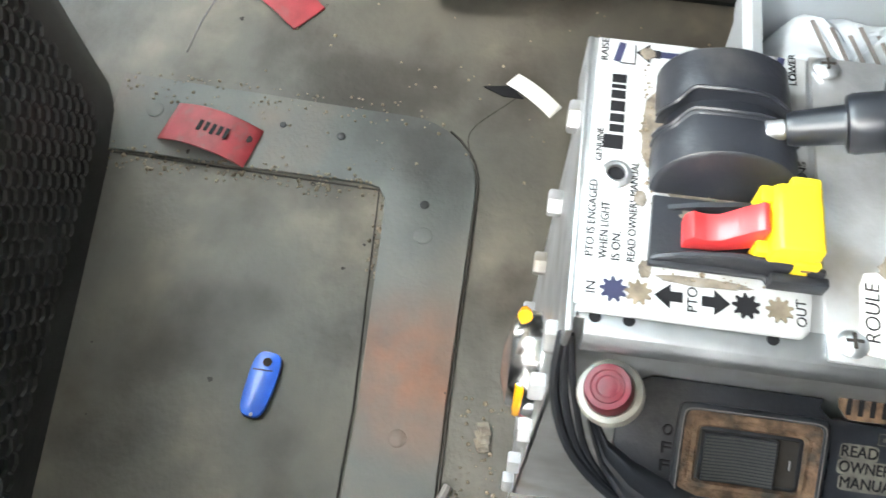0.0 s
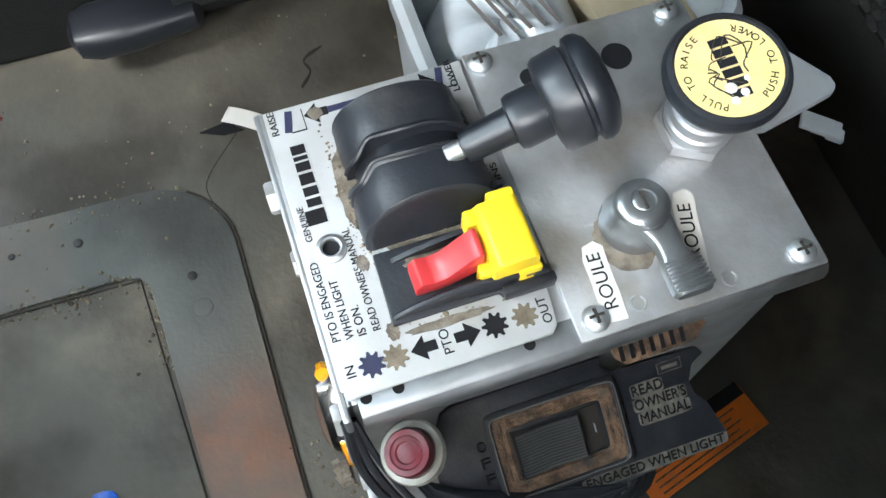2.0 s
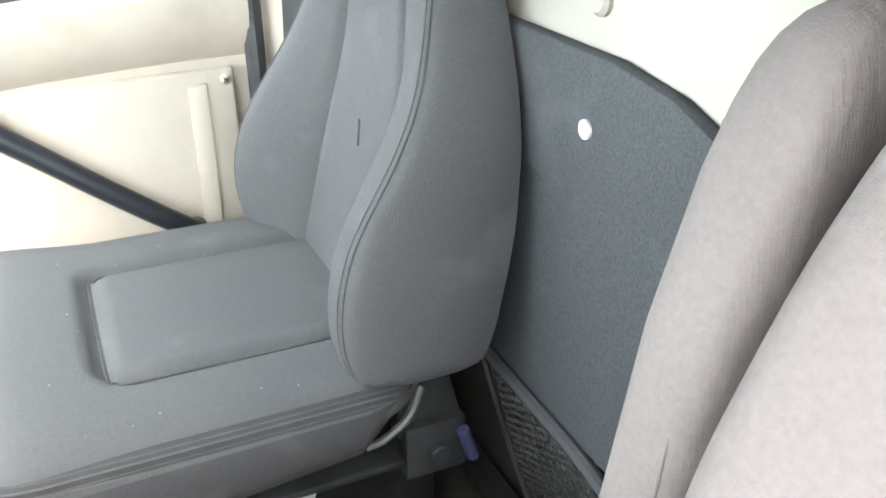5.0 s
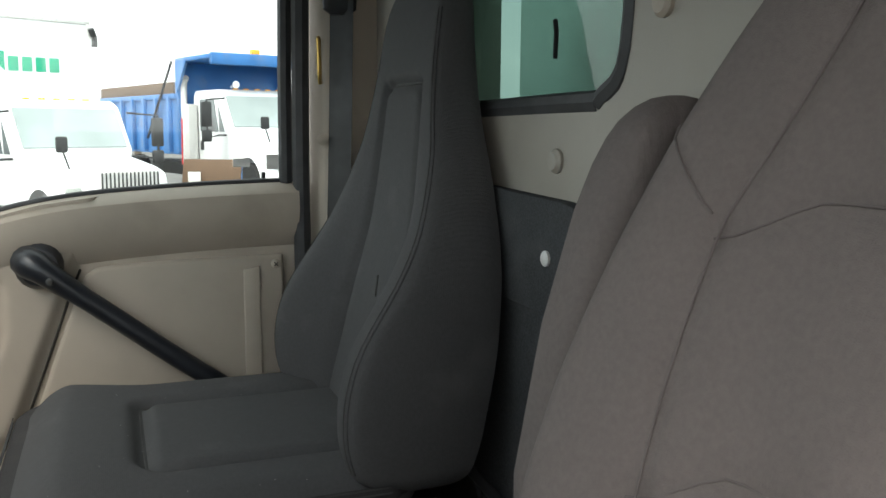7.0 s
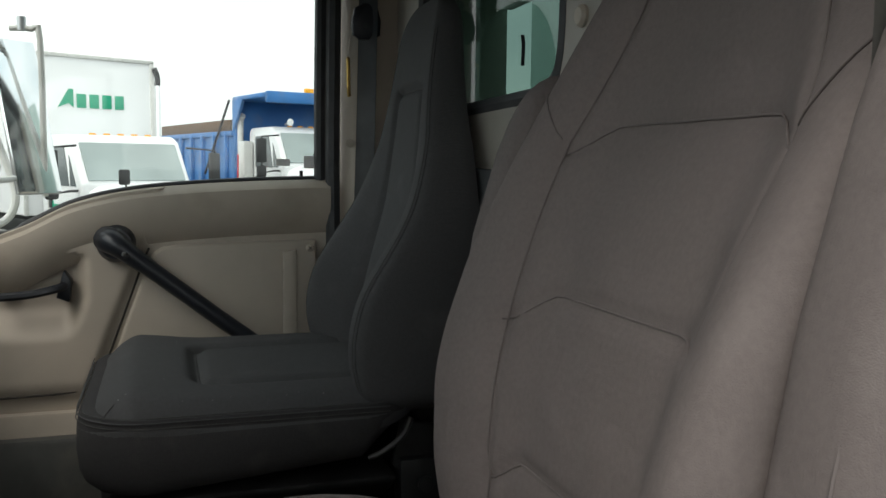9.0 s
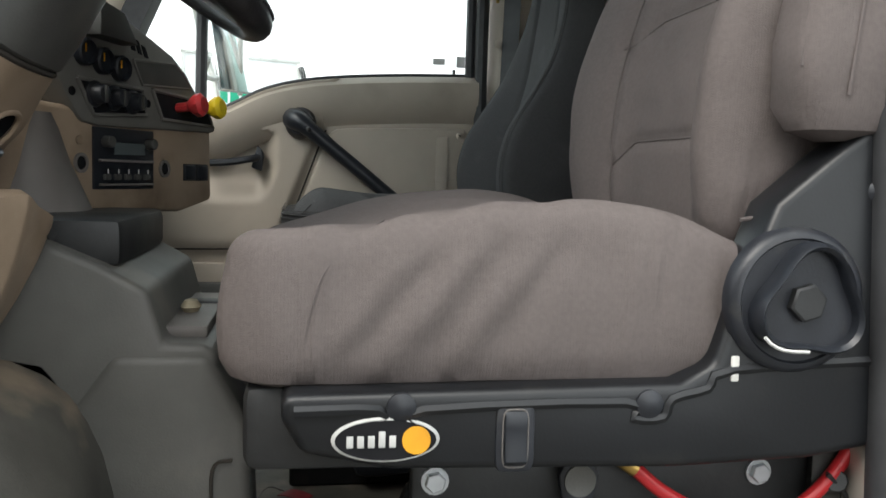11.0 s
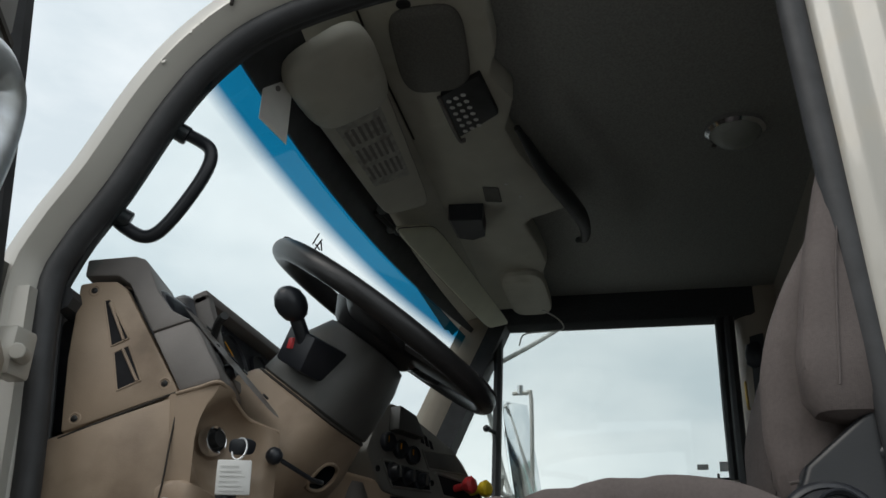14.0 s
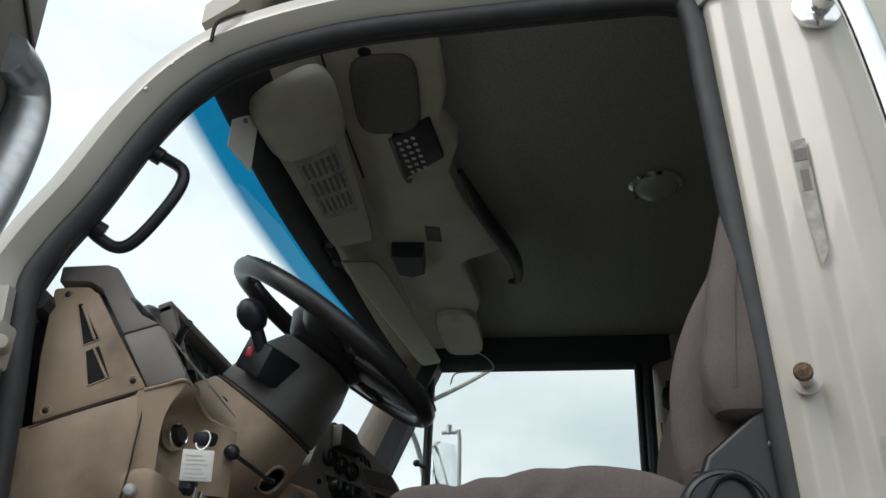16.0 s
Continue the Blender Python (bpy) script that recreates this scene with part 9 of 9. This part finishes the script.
part("eyelet", lathe([(0.0036, 0), (0.0036, 0.0005), (0.0003, 0.0006)], (0.0648, 0.5058, 0.0065), (0, 0, 1), 14), M_CRACK, bt)
part("slot", moved(rbox(0.0575, 0.0585, 0.500, 0.516, 0.0064, 0.0068, 0), Matrix.Identity(4)), M_INKBLUE, bt)
# tiny white dot that paints a glint on the blue plastic
part("glint_dot", lathe([(0.0016, 0), (0.0012, 0.0008), (0.0002, 0.001)], (0.022, 0.509, 0.0062), (0, 0, 1), 10), M_WHITE, bt)
solo("white_scrap", bevel(curled(0.357, 0.322, 0.055, 0.017, 0.92, 0.004, 0.0005), 0.0005, 1), M_PAPER, "white strip of paper on the floor", "paper")
solo("black_scrap", prism([(0.361, 0.370), (0.352, 0.350), (0.352, 0.331), (0.358, 0.338), (0.366, 0.333), (0.364, 0.350)], "z", 0.0005, 0.002), M_INK, "torn black tape on the floor", "scrap")
solo("dry_leaf", join(*[prism([(0.018 + 0.006 * i, 0.333), (0.028 + 0.006 * i, 0.338), (0.032 + 0.005 * i, 0.328), (0.020 + 0.006 * i, 0.325)], "z", 0.001 + 0.001 * i, 0.003 + 0.001 * i) for i in range(3)]), M_STAIN, "crumbled dry leaf by the box", "leaf")
solo("cable_on_floor", tube([(-0.01, 0.352, 0.004), (-0.04, 0.362, 0.004), (-0.09, 0.36, 0.004), (-0.16, 0.35, 0.004), (-0.26, 0.36, 0.004)], 0.0035, 8), M_GREYP, "green-grey cable lying on the floor", "cable")


# ---- outside the cab ----
DM = Matrix.Translation((-0.80, 1.115, 0.0)) @ Matrix.Rotation(radians(25), 4, "Z")
dd = thing("door_driver", (-1.2, 0.92, -0.2), "open driver door with a grey and tan inner panel", "door", kind="structure")


def ddp(name, bm, m, label=""):
    return part(name, moved(bm, DM), m, dd, label)


ddp("outer_skin", prism([(-1.0, -0.30), (-1.0, 0.93), (-0.55, 0.90), (-0.10, 0.80), (-0.02, 0.78), (-0.02, -0.30)], "y", 0.03, 0.07, 0.01), M_PAINT)
ddp("inner_panel", prism([(-0.98, -0.25), (-0.98, 0.90), (-0.55, 0.88), (-0.10, 0.785), (-0.04, 0.76), (-0.04, -0.25)], "y", -0.012, 0.03, 0.012), M_DOORTAN)
ddp("upper_panel", prism([(-0.96, 0.745), (-0.96, 1.20), (-0.42, 1.16), (-0.40, 1.10), (-0.37, 0.955), (-0.40, 0.94), (-0.42, 0.745)], "y", -0.045, 0.0, 0.012), M_GREYP, "grey upper trim")
ddp("upper_joint", rbox(-0.96, -0.38, -0.048, -0.044, 0.945, 0.951, 0), M_CRACK)
ddp("pull", tube([(-0.47, -0.045, 0.885), (-0.43, -0.055, 0.89), (-0.412, -0.062, 0.86), (-0.45, -0.068, 0.77), (-0.52, -0.068, 0.66), (-0.55, -0.045, 0.62)], 0.021, 12), M_STEEL, "worn metal-finished pull handle")
ddp("frame_bar", tube([(-0.02, 0.03, 0.78), (-0.14, 0.03, 1.05), (-0.27, 0.03, 1.30), (-0.98, 0.03, 1.36), (-0.99, 0.03, 0.9)], 0.018, 8, smooth=False), M_RUBBER)
part("hinge", join(rbox(-0.83, -0.79, 1.085, 1.115, 0.74, 0.80, 0.006), cyl((-0.81, 1.085, 0.765), (-0.835, 1.075, 0.765), 0.010, 10)), M_PAINT, None, "painted door hinge with a bolt", kind="structure", category="hinge")

gh = thing("chrome_grab_bar", (-0.90, 0.06, 0.55), "polished grab bar beside the doorway", "handle")
part("bar", tube([(-0.83, 0.035, 1.225), (-0.87, 0.03, 1.215), (-0.885, 0.02, 1.17), (-0.885, 0.005, 1.02), (-0.885, -0.01, 0.75), (-0.885, -0.02, 0.55), (-0.84, -0.02, 0.50)], 0.0155, 14), M_CHROME, gh)
part("flange", lathe([(0.032, 0), (0.032, 0.006), (0.022, 0.012), (0.0005, 0.012)], (-0.815, 0.037, 1.228), (-1, 0, 0), 22), M_CHROME, gh)
stk = thing("door_striker", (-0.80, 0.13, 0.68), "rusty door striker bolt on the pillar", "striker")
part("plate", lathe([(0.016, 0), (0.016, 0.003), (0.0005, 0.003)], (-0.783, 0.123, 0.716), (-0.94, 0.33, 0), 18), M_PAINT, stk)
part("pin", cyl((-0.785, 0.124, 0.716), (-0.815, 0.135, 0.716), 0.008, 14), M_STEEL, stk)
part("head", cyl((-0.812, 0.134, 0.716), (-0.819, 0.136, 0.716), 0.0105, 14), M_RUST, stk)
lab = thing("pillar_label", (-0.795, 0.10, 0.88), "peeling clear label strip on the cream pillar", "label")
LM = axes((-0.7905, 0.0854, 0.94), Vector((-0.30, -0.95, -0.02)), Vector((-0.95, 0.30, 0.0)), Vector((0, 0, 1)))
part("strip", moved(prism([(-0.009, 0.095), (0.009, 0.097), (0.010, -0.065), (0.0, -0.085), (-0.006, -0.02)], "y", 0.0, 0.0012), LM), M_FILM, lab)
part("print", moved(join(rbox(-0.008, 0.008, 0.0012, 0.0018, 0.064, 0.082, 0), rbox(-0.004, 0.006, 0.0012, 0.0018, 0.02, 0.05, 0)), LM), M_GREYP, lab)
lab2 = thing("pillar_sticker", (-0.80, 0.07, 0.58), "weathered paper sticker on the cream pillar", "label")
L2 = axes((-0.8035, 0.0457, 0.615), Vector((-0.55, -0.83, -0.02)).normalized(), Vector((-0.83, 0.55, 0.0)).normalized(), Vector((0, 0, 1)))
part("sheet", moved(rbox(-0.020, 0.020, 0.0, 0.0012, -0.035, 0.035, 0), L2), M_FILM, lab2)
part("print", moved(join(*[rbox(-0.016, 0.014, 0.0012, 0.0018, -0.028 + 0.009 * i, -0.025 + 0.009 * i, 0) for i in range(5)]), L2), M_GREYP, lab2)
solo("dent_crease", tube([(-0.808, 0.027, 0.60), (-0.816, 0.009, 0.68), (-0.818, 0.002, 0.78), (-0.816, 0.013, 0.86)], lambda t: 0.010 * math.sin(math.pi * (0.05 + 0.9 * t)), 8, flat=0.25), M_PAINT, "pressed crease in the pillar panel", "crease", "structure")

# the tipper body behind the cab
tb_ = thing("tipper_body", (0.05, -2.6, -0.35), "faded green steel tipper body close behind the cab", "truck body")
part("headboard", rbox(-1.02, 1.26, -0.56, -0.50, -0.35, 1.72, 0.008), M_BODYTEAL, tb_)
for sx in (-1.02, 1.20):
    part("side_board", rbox(sx, sx + 0.06, -4.6, -0.56, -0.35, 1.30, 0.008), M_BODYTEAL, tb_)
part("bed", rbox(-0.96, 1.06, -4.6, -0.56, -0.35, -0.28, 0), M_BODYTEAL, tb_)
part("subframe", rbox(-0.40, 0.50, -4.6, -0.35, -0.62, -0.35, 0.01), M_IRON, tb_)

# seat belt on the passenger's rear pillar
sb = thing("seat_belt", (0.80, 0.06, 0.6), "dark seat belt hanging on the rear pillar with a coat hook", "seat belt")
part("webbing", tube([(0.835, 0.055, 1.30), (0.832, 0.062, 1.0), (0.838, 0.07, 0.7), (0.845, 0.075, 0.45)], 0.024, 8, flat=0.06), M_IRON, sb)
part("guide", loft([[Vector((0.835 + b * 0.012 * g, 0.06 + a * 0.032 * g, z)) for a, b in ring2(1, 1, 18, 3)] for z, g in ((1.205, 0.5), (1.215, 0.95), (1.245, 1.0), (1.27, 0.8), (1.28, 0.3))]), M_BLACK, sb)
part("hook", tube([(0.842, 0.098, 1.165), (0.83, 0.10, 1.155), (0.826, 0.10, 1.10), (0.834, 0.097, 1.085)], 0.004, 7), M_BRASS, sb)
part("clip", lathe([(0.010, 0), (0.010, 0.004), (0.0005, 0.006)], (0.848, 0.092, 0.985), (-1, 0.1, 0), 14), M_DOORTAN, sb)


def bonnet_truck(px, py, turn, paint, name, label, size=1.0):
    """A conventional truck that faces -x before its turn: cab, bonnet, grille, glass, mirrors, wheels."""
    t = thing(name, (px, py, -1.08), label, "truck")
    m = Matrix.Translation((px, py, -1.08)) @ Matrix.Rotation(turn, 4, "Z") @ Matrix.Scale(size, 4)

    def tp(nm, bm, mt, parent=t, lb=""):
        return part(nm, moved(bm, m), mt, parent, lb)

    tp("cab", prism([(1.05, 0.75), (1.02, 1.55), (0.98, 1.66), (1.45, 2.42), (1.65, 2.50), (2.75, 2.50), (2.85, 2.4), (2.85, 0.75)], "y", -0.98, 0.98, 0.07, 3), paint)
    bon = loft([[Vector((x, a * w, 1.10 + b * h)) for a, b in ring2(1, 1, 32, 4.2)] for x, w, h in ((-0.72, 0.56, 0.30), (-0.66, 0.66, 0.36), (-0.4, 0.72, 0.41), (0.3, 0.82, 0.50), (1.05, 0.92, 0.58))])
    bo = tp("bonnet", bon, paint)
    gr = tp("grille", prism([(-0.52, 0.90), (-0.46, 1.40), (-0.06, 1.43), (0, 1.36), (0.06, 1.43), (0.46, 1.40), (0.52, 0.90)], "x", -0.76, -0.70, 0.02), M_GREYCAP)
    for i in range(15):
        y = -0.45 + 0.064 * i
        tp("grille_bar", rbox(-0.78, -0.755, y - 0.010, y + 0.010, 0.92, 1.385, 0.004), M_IRON, gr)
    tp("bumper", rbox(-0.92, -0.66, -1.1, 1.1, 0.45, 0.78, 0.04), M_GREYCAP)
    for s in (-1, 1):
        tp("headlight", rbox(-0.62, -0.52, s * 0.68, s * 0.92, 0.95, 1.18, 0.04), M_DOME)
        tp("fender", loft([[Vector((0.02 + 0.62 * g * math.cos(a), s * y, 0.55 + 0.62 * g * math.sin(a))) for a in [math.pi * k / 12 for k in range(13)]] for y, g in ((0.62, 1.02), (0.98, 1.0), (1.05, 0.94))], caps=False, closed=False), paint)
        mi = tp("mirror", rbox(0.98, 1.06, min(s * 1.34, s * 1.56), max(s * 1.34, s * 1.56), 1.72, 2.22, 0.03), M_IRON)
        tp("round_mirror", rbox(0.98, 1.06, min(s * 1.34, s * 1.56), max(s * 1.34, s * 1.56), 1.42, 1.66, 0.05), M_IRON, mi)
        tp("mirror_arm", tube([(1.15, s * 0.98, 1.55), (1.0, s * 1.2, 1.55), (1.0, s * 1.45, 1.50), (1.0, s * 1.45, 2.26), (1.2, s * 0.98, 2.30)], 0.022, 6, smooth=False), M_IRON, mi)
        tp("door_handle", rbox(2.30, 2.44, min(s * 0.98, s * 1.01), max(s * 0.98, s * 1.01), 1.22, 1.42, 0.01), M_IRON)
        tp("side_window", prism([(1.52, 1.62), (1.72, 2.30), (2.45, 2.30), (2.45, 1.62)], "y", s * 0.95, s * 0.992, 0.0), M_DARKGLASS)
        tp("vent_window", prism([(1.22, 1.62), (1.50, 2.14), (1.46, 1.62)], "y", s * 0.95, s * 0.992, 0.0), M_DARKGLASS)
        tp("door_joint", rbox(2.52, 2.535, s * 0.976, s * 0.992, 0.85, 2.35, 0), M_GREYCAP)
        wheel_of_m(tp, 0.02, s * 0.92)
    tp("windscreen", prism([(0.985, 1.73), (1.375, 2.36), (1.46, 2.33), (1.08, 1.68)], "y", -0.86, 0.86, 0.0), M_TRUCKSCREEN)
    tp("hood_mirror", join(tube([(-0.2, 0.66, 1.38), (-0.25, 0.80, 1.75)], 0.015, 6), rbox(-0.31, -0.25, 0.72, 0.90, 1.68, 1.92, 0.03)), M_IRON)
    for y in (-0.5, -0.25, 0, 0.25, 0.5):
        tp("roof_marker", rbox(1.66, 1.74, y - 0.05, y + 0.05, 2.49, 2.53, 0.01), M_AMBER)
    tp("wiper", join(tube([(1.06, -0.1, 1.70), (1.12, -0.6, 1.76)], 0.012, 5), tube([(1.06, 0.1, 1.70), (1.12, 0.55, 1.76)], 0.012, 5)), M_IRON)
    return t, m, tp


def wheel_of_m(tp, x, y):
    w = tp("tyre", lathe([(0.30, -0.13), (0.48, -0.13), (0.51, -0.09), (0.51, 0.09), (0.48, 0.13), (0.30, 0.13)], (x, y, 0.51), (0, 1, 0), 28), M_TYRE)
    tp("rim", lathe([(0.30, 0.08), (0.28, 0.02), (0.10, -0.02), (0.01, -0.02)], (x, y, 0.51), (0, math.copysign(1, y), 0), 20), M_GREYCAP, w)


bx, _bm, btp = bonnet_truck(14.0, 0.5, radians(26), M_TRUCKWHITE, "box_truck", "white box truck with green lettering bars, parked facing the cab")
btp("cargo_box", prism([(-1.22, 1.05), (-1.22, 3.98), (1.22, 3.98), (1.22, 1.05)], "x", 3.0, 9.2, 0.04), M_TRUCKWHITE)
btp("box_trim", join(rbox(2.97, 3.01, 1.17, 1.25, 1.05, 3.99, 0.01), rbox(2.97, 3.01, -1.25, -1.17, 1.05, 3.99, 0.01), rbox(2.97, 3.01, -1.25, 1.25, 3.94, 4.01, 0.01)), M_GREYCAP)
# the company mark as plain green shapes
for k, (x0, y0, z0, s) in enumerate(((2.985, 0.30, 3.03, 1.0), (None, 0.62, 1.14, 0.36))):
    if x0:
        btp("logo_shape", join(prism([(y0 + 0.30, z0), (y0 + 0.10, z0 + 0.34), (y0 + 0.02, z0 + 0.34), (y0 + 0.02, z0), (y0 + 0.10, z0 + 0.08)], "x", x0 - 0.01, x0 + 0.02), *[rbox(x0 - 0.01, x0 + 0.02, y0 - 0.22 - 0.24 * i, y0 - 0.04 - 0.24 * i, z0, z0 + 0.26, 0.03) for i in range(4)]), M_GREEN, bx, "green bars of the company mark")
    else:
        btp("logo_shape", join(*[rbox(1.75 + 0.13 * i, 1.85 + 0.13 * i, 0.975, 0.995, 1.18, 1.30 + (0.05 if i == 4 else 0), 0.01) for i in range(5)]), M_GREEN, bx, "small green bars on the door")
ex = btp("exhaust", tube([(2.94, -1.30, 0.9), (2.94, -1.30, 2.0), (2.94, -1.30, 3.55)], 0.055, 12, smooth=False), M_CHROME)
btp("exhaust_tip", tube([(2.94, -1.30, 3.53), (2.94, -1.30, 3.70), (2.90, -1.22, 3.86)], 0.057, 12), M_IRON, ex)
btp("frame", rbox(-0.5, 9.0, -0.45, 0.45, 0.55, 0.85, 0.02), M_IRON)
for s in (-1, 1):
    wheel_of_m(btp, 7.2, s * 1.0)

du, _dm, dtp = bonnet_truck(20.5, -3.8, radians(17), M_TRUCKWHITE, "dump_truck", "white dump truck with a blue tipper body, parked in the yard", 1.2)
tip = dtp("tipper_body", join(prism([(3.1, 1.15), (3.1, 2.38), (8.6, 2.38), (8.6, 1.15)], "y", -1.25, -1.19), prism([(3.1, 1.15), (3.1, 2.38), (8.6, 2.38), (8.6, 1.15)], "y", 1.19, 1.25), rbox(3.05, 3.15, -1.25, 1.25, 1.15, 3.15, 0.02), rbox(3.1, 8.6, -1.25, 1.25, 1.10, 1.22, 0.02)), M_TRUCKBLUE)
dtp("cab_shield", join(rbox(1.2, 3.15, -1.25, 1.25, 3.10, 3.2, 0.02), rbox(1.15, 1.28, -1.25, 1.25, 2.98, 3.22, 0.02), prism([(2.5, 3.12), (3.12, 3.12), (3.12, 2.4)], "y", 1.2, 1.26), prism([(2.5, 3.12), (3.12, 3.12), (3.12, 2.4)], "y", -1.26, -1.2)), M_TRUCKBLUE, tip)
for i in range(7):
    for s in (-1, 1):
        dtp("body_rib", rbox(3.4 + 0.8 * i, 3.52 + 0.8 * i, s * 1.24, s * 1.34, 1.15, 2.38, 0.02), M_TRUCKBLUE, tip)
dtp("top_rail", join(rbox(3.1, 8.6, 1.17, 1.31, 2.32, 2.44, 0.02), rbox(3.1, 8.6, -1.31, -1.17, 2.32, 2.44, 0.02)), M_TRUCKBLUE, tip)
for y in (-0.55, 0.55):
    dtp("roof_horn", tube([(1.8, y, 2.56), (1.7, y, 2.60), (1.55, y, 2.60)], lambda t: 0.03 + 0.05 * t, 10), M_CHROME)
dtp("side_tank", rbox(2.55, 2.95, 1.0, 1.22, 0.8, 2.2, 0.03), M_GREYCAP)
dtp("red_pole", tube([(2.7, 1.32, 0.9), (2.6, 1.34, 1.9)], 0.02, 6), M_RED)
dtp("beacon", rbox(1.3, 1.42, 0.1, 0.3, 3.2, 3.33, 0.02), M_AMBER)
dtp("frame", rbox(-0.5, 8.6, -0.45, 0.45, 0.55, 0.85, 0.02), M_IRON)
dtp("stack", tube([(3.0, 1.12, 0.9), (3.0, 1.12, 2.3), (2.98, 1.12, 2.65), (2.85, 1.12, 2.78)], 0.07, 10), M_GREYCAP)
for s in (-1, 1):
    wheel_of_m(dtp, 6.4, s * 0.98)
    wheel_of_m(dtp, 7.6, s * 0.98)
blade = thing("plough_blade", (15.6, -1.30, -1.08), "rusty blue snow plough blade standing in the yard", "plough")
BLM = Matrix.Translation((15.6, -1.30, -1.08)) @ Matrix.Rotation(radians(62), 4, "Z") @ Matrix.Diagonal((0.42, 1.0, 1.15, 1.0))
part("board", moved(loft([[Vector((x, 0.18 * math.cos(a) - 0.1, 0.62 + 0.72 * math.sin(a))) for a in [-1.2 + 0.24 * k for k in range(11)]] + [Vector((x, 0.24 * math.cos(a) - 0.1, 0.62 + 0.72 * math.sin(a))) for a in [1.2 - 0.24 * k for k in range(11)]] for x in (-1.3, 1.3)]), BLM), M_RUST, blade)
part("rib", moved(join(*[rbox(-1.1 + 0.55 * i, -1.05 + 0.55 * i, -0.25, 0.0, 0.1, 1.2, 0.02) for i in range(5)]), BLM), M_TRUCKBLUE, blade)
part("sign", moved(rbox(0.4, 0.95, 0.17, 0.19, 0.85, 1.10, 0.0), BLM), M_PAPER, blade)
for s_ in (-1, 1):
    dtp("side_board", rbox(3.3, 8.5, s_ * 1.19, s_ * 1.25, 2.44, 2.70, 0.01), M_RUST, tip, "weathered brown side board")
    dtp("tarp_arm", tube([(3.10, s_ * 1.34, 3.12), (4.7, s_ * 1.36, 1.45)], 0.030, 8), M_IRON, tip, "black tarpaulin arm")

rt_ = random.Random(11)


def tree(x, y, h, seed):
    """A tapered trunk with limbs and a loose crown of small leaf clumps."""
    r_ = random.Random(seed)
    t = thing("tree", (x, y, -1.08), "distant broadleaf tree with a loose crown", "tree", group="trees behind the yard")
    tr = [tube([(x, y, -1.08), (x + 0.1, y, -1.08 + h * 0.35), (x + r_.uniform(-0.3, 0.3), y + r_.uniform(-0.3, 0.3), -1.08 + h * 0.8)], lambda s: 0.22 * (1 - 0.8 * s), 8)]
    tips = []
    for k in range(9):
        a, z0 = r_.uniform(0, 6.28), -1.08 + h * r_.uniform(0.3, 0.65)
        l = h * r_.uniform(0.18, 0.34)
        tip = (x + l * math.cos(a), y + l * math.sin(a), z0 + l * r_.uniform(0.5, 1.0))
        tips.append(tip)
        tr.append(tube([(x, y, z0), ((x + tip[0]) / 2, (y + tip[1]) / 2, z0 + l * 0.3), tip], lambda s: 0.08 * (1 - 0.8 * s), 6, k=3))
    part("trunk", join(*tr), M_BARK, t)
    verts, faces = [], []
    for k in range(1400):
        c = r_.choice(tips)
        p = Vector((c[0] + r_.gauss(0, h * 0.09), c[1] + r_.gauss(0, h * 0.09), c[2] + r_.gauss(0, h * 0.07)))
        u, v = Vector((r_.gauss(0, 1), r_.gauss(0, 1), r_.gauss(0, 1))).normalized(), Vector((r_.gauss(0, 1), r_.gauss(0, 1), r_.gauss(0, 1))).normalized()
        s = len(verts)
        q = h * 0.022
        verts += [tuple(p + u * q), tuple(p + v * q * 0.6), tuple(p - u * q), tuple(p - v * q * 0.6)]
        faces.append((s, s + 1, s + 2, s + 3))
    me = bpy.data.meshes.new("tmp")
    me.from_pydata(verts, [], faces)
    bm_ = bmesh.new()
    bm_.from_mesh(me)
    bpy.data.meshes.remove(me)
    part("crown", bm_, M_LEAF, t, smooth=0)


for i in range(9):
    tree(52 + rt_.uniform(-4, 4), -16 + 3.6 * i + rt_.uniform(-1, 1), rt_.uniform(3.2, 4.4), 20 + i)
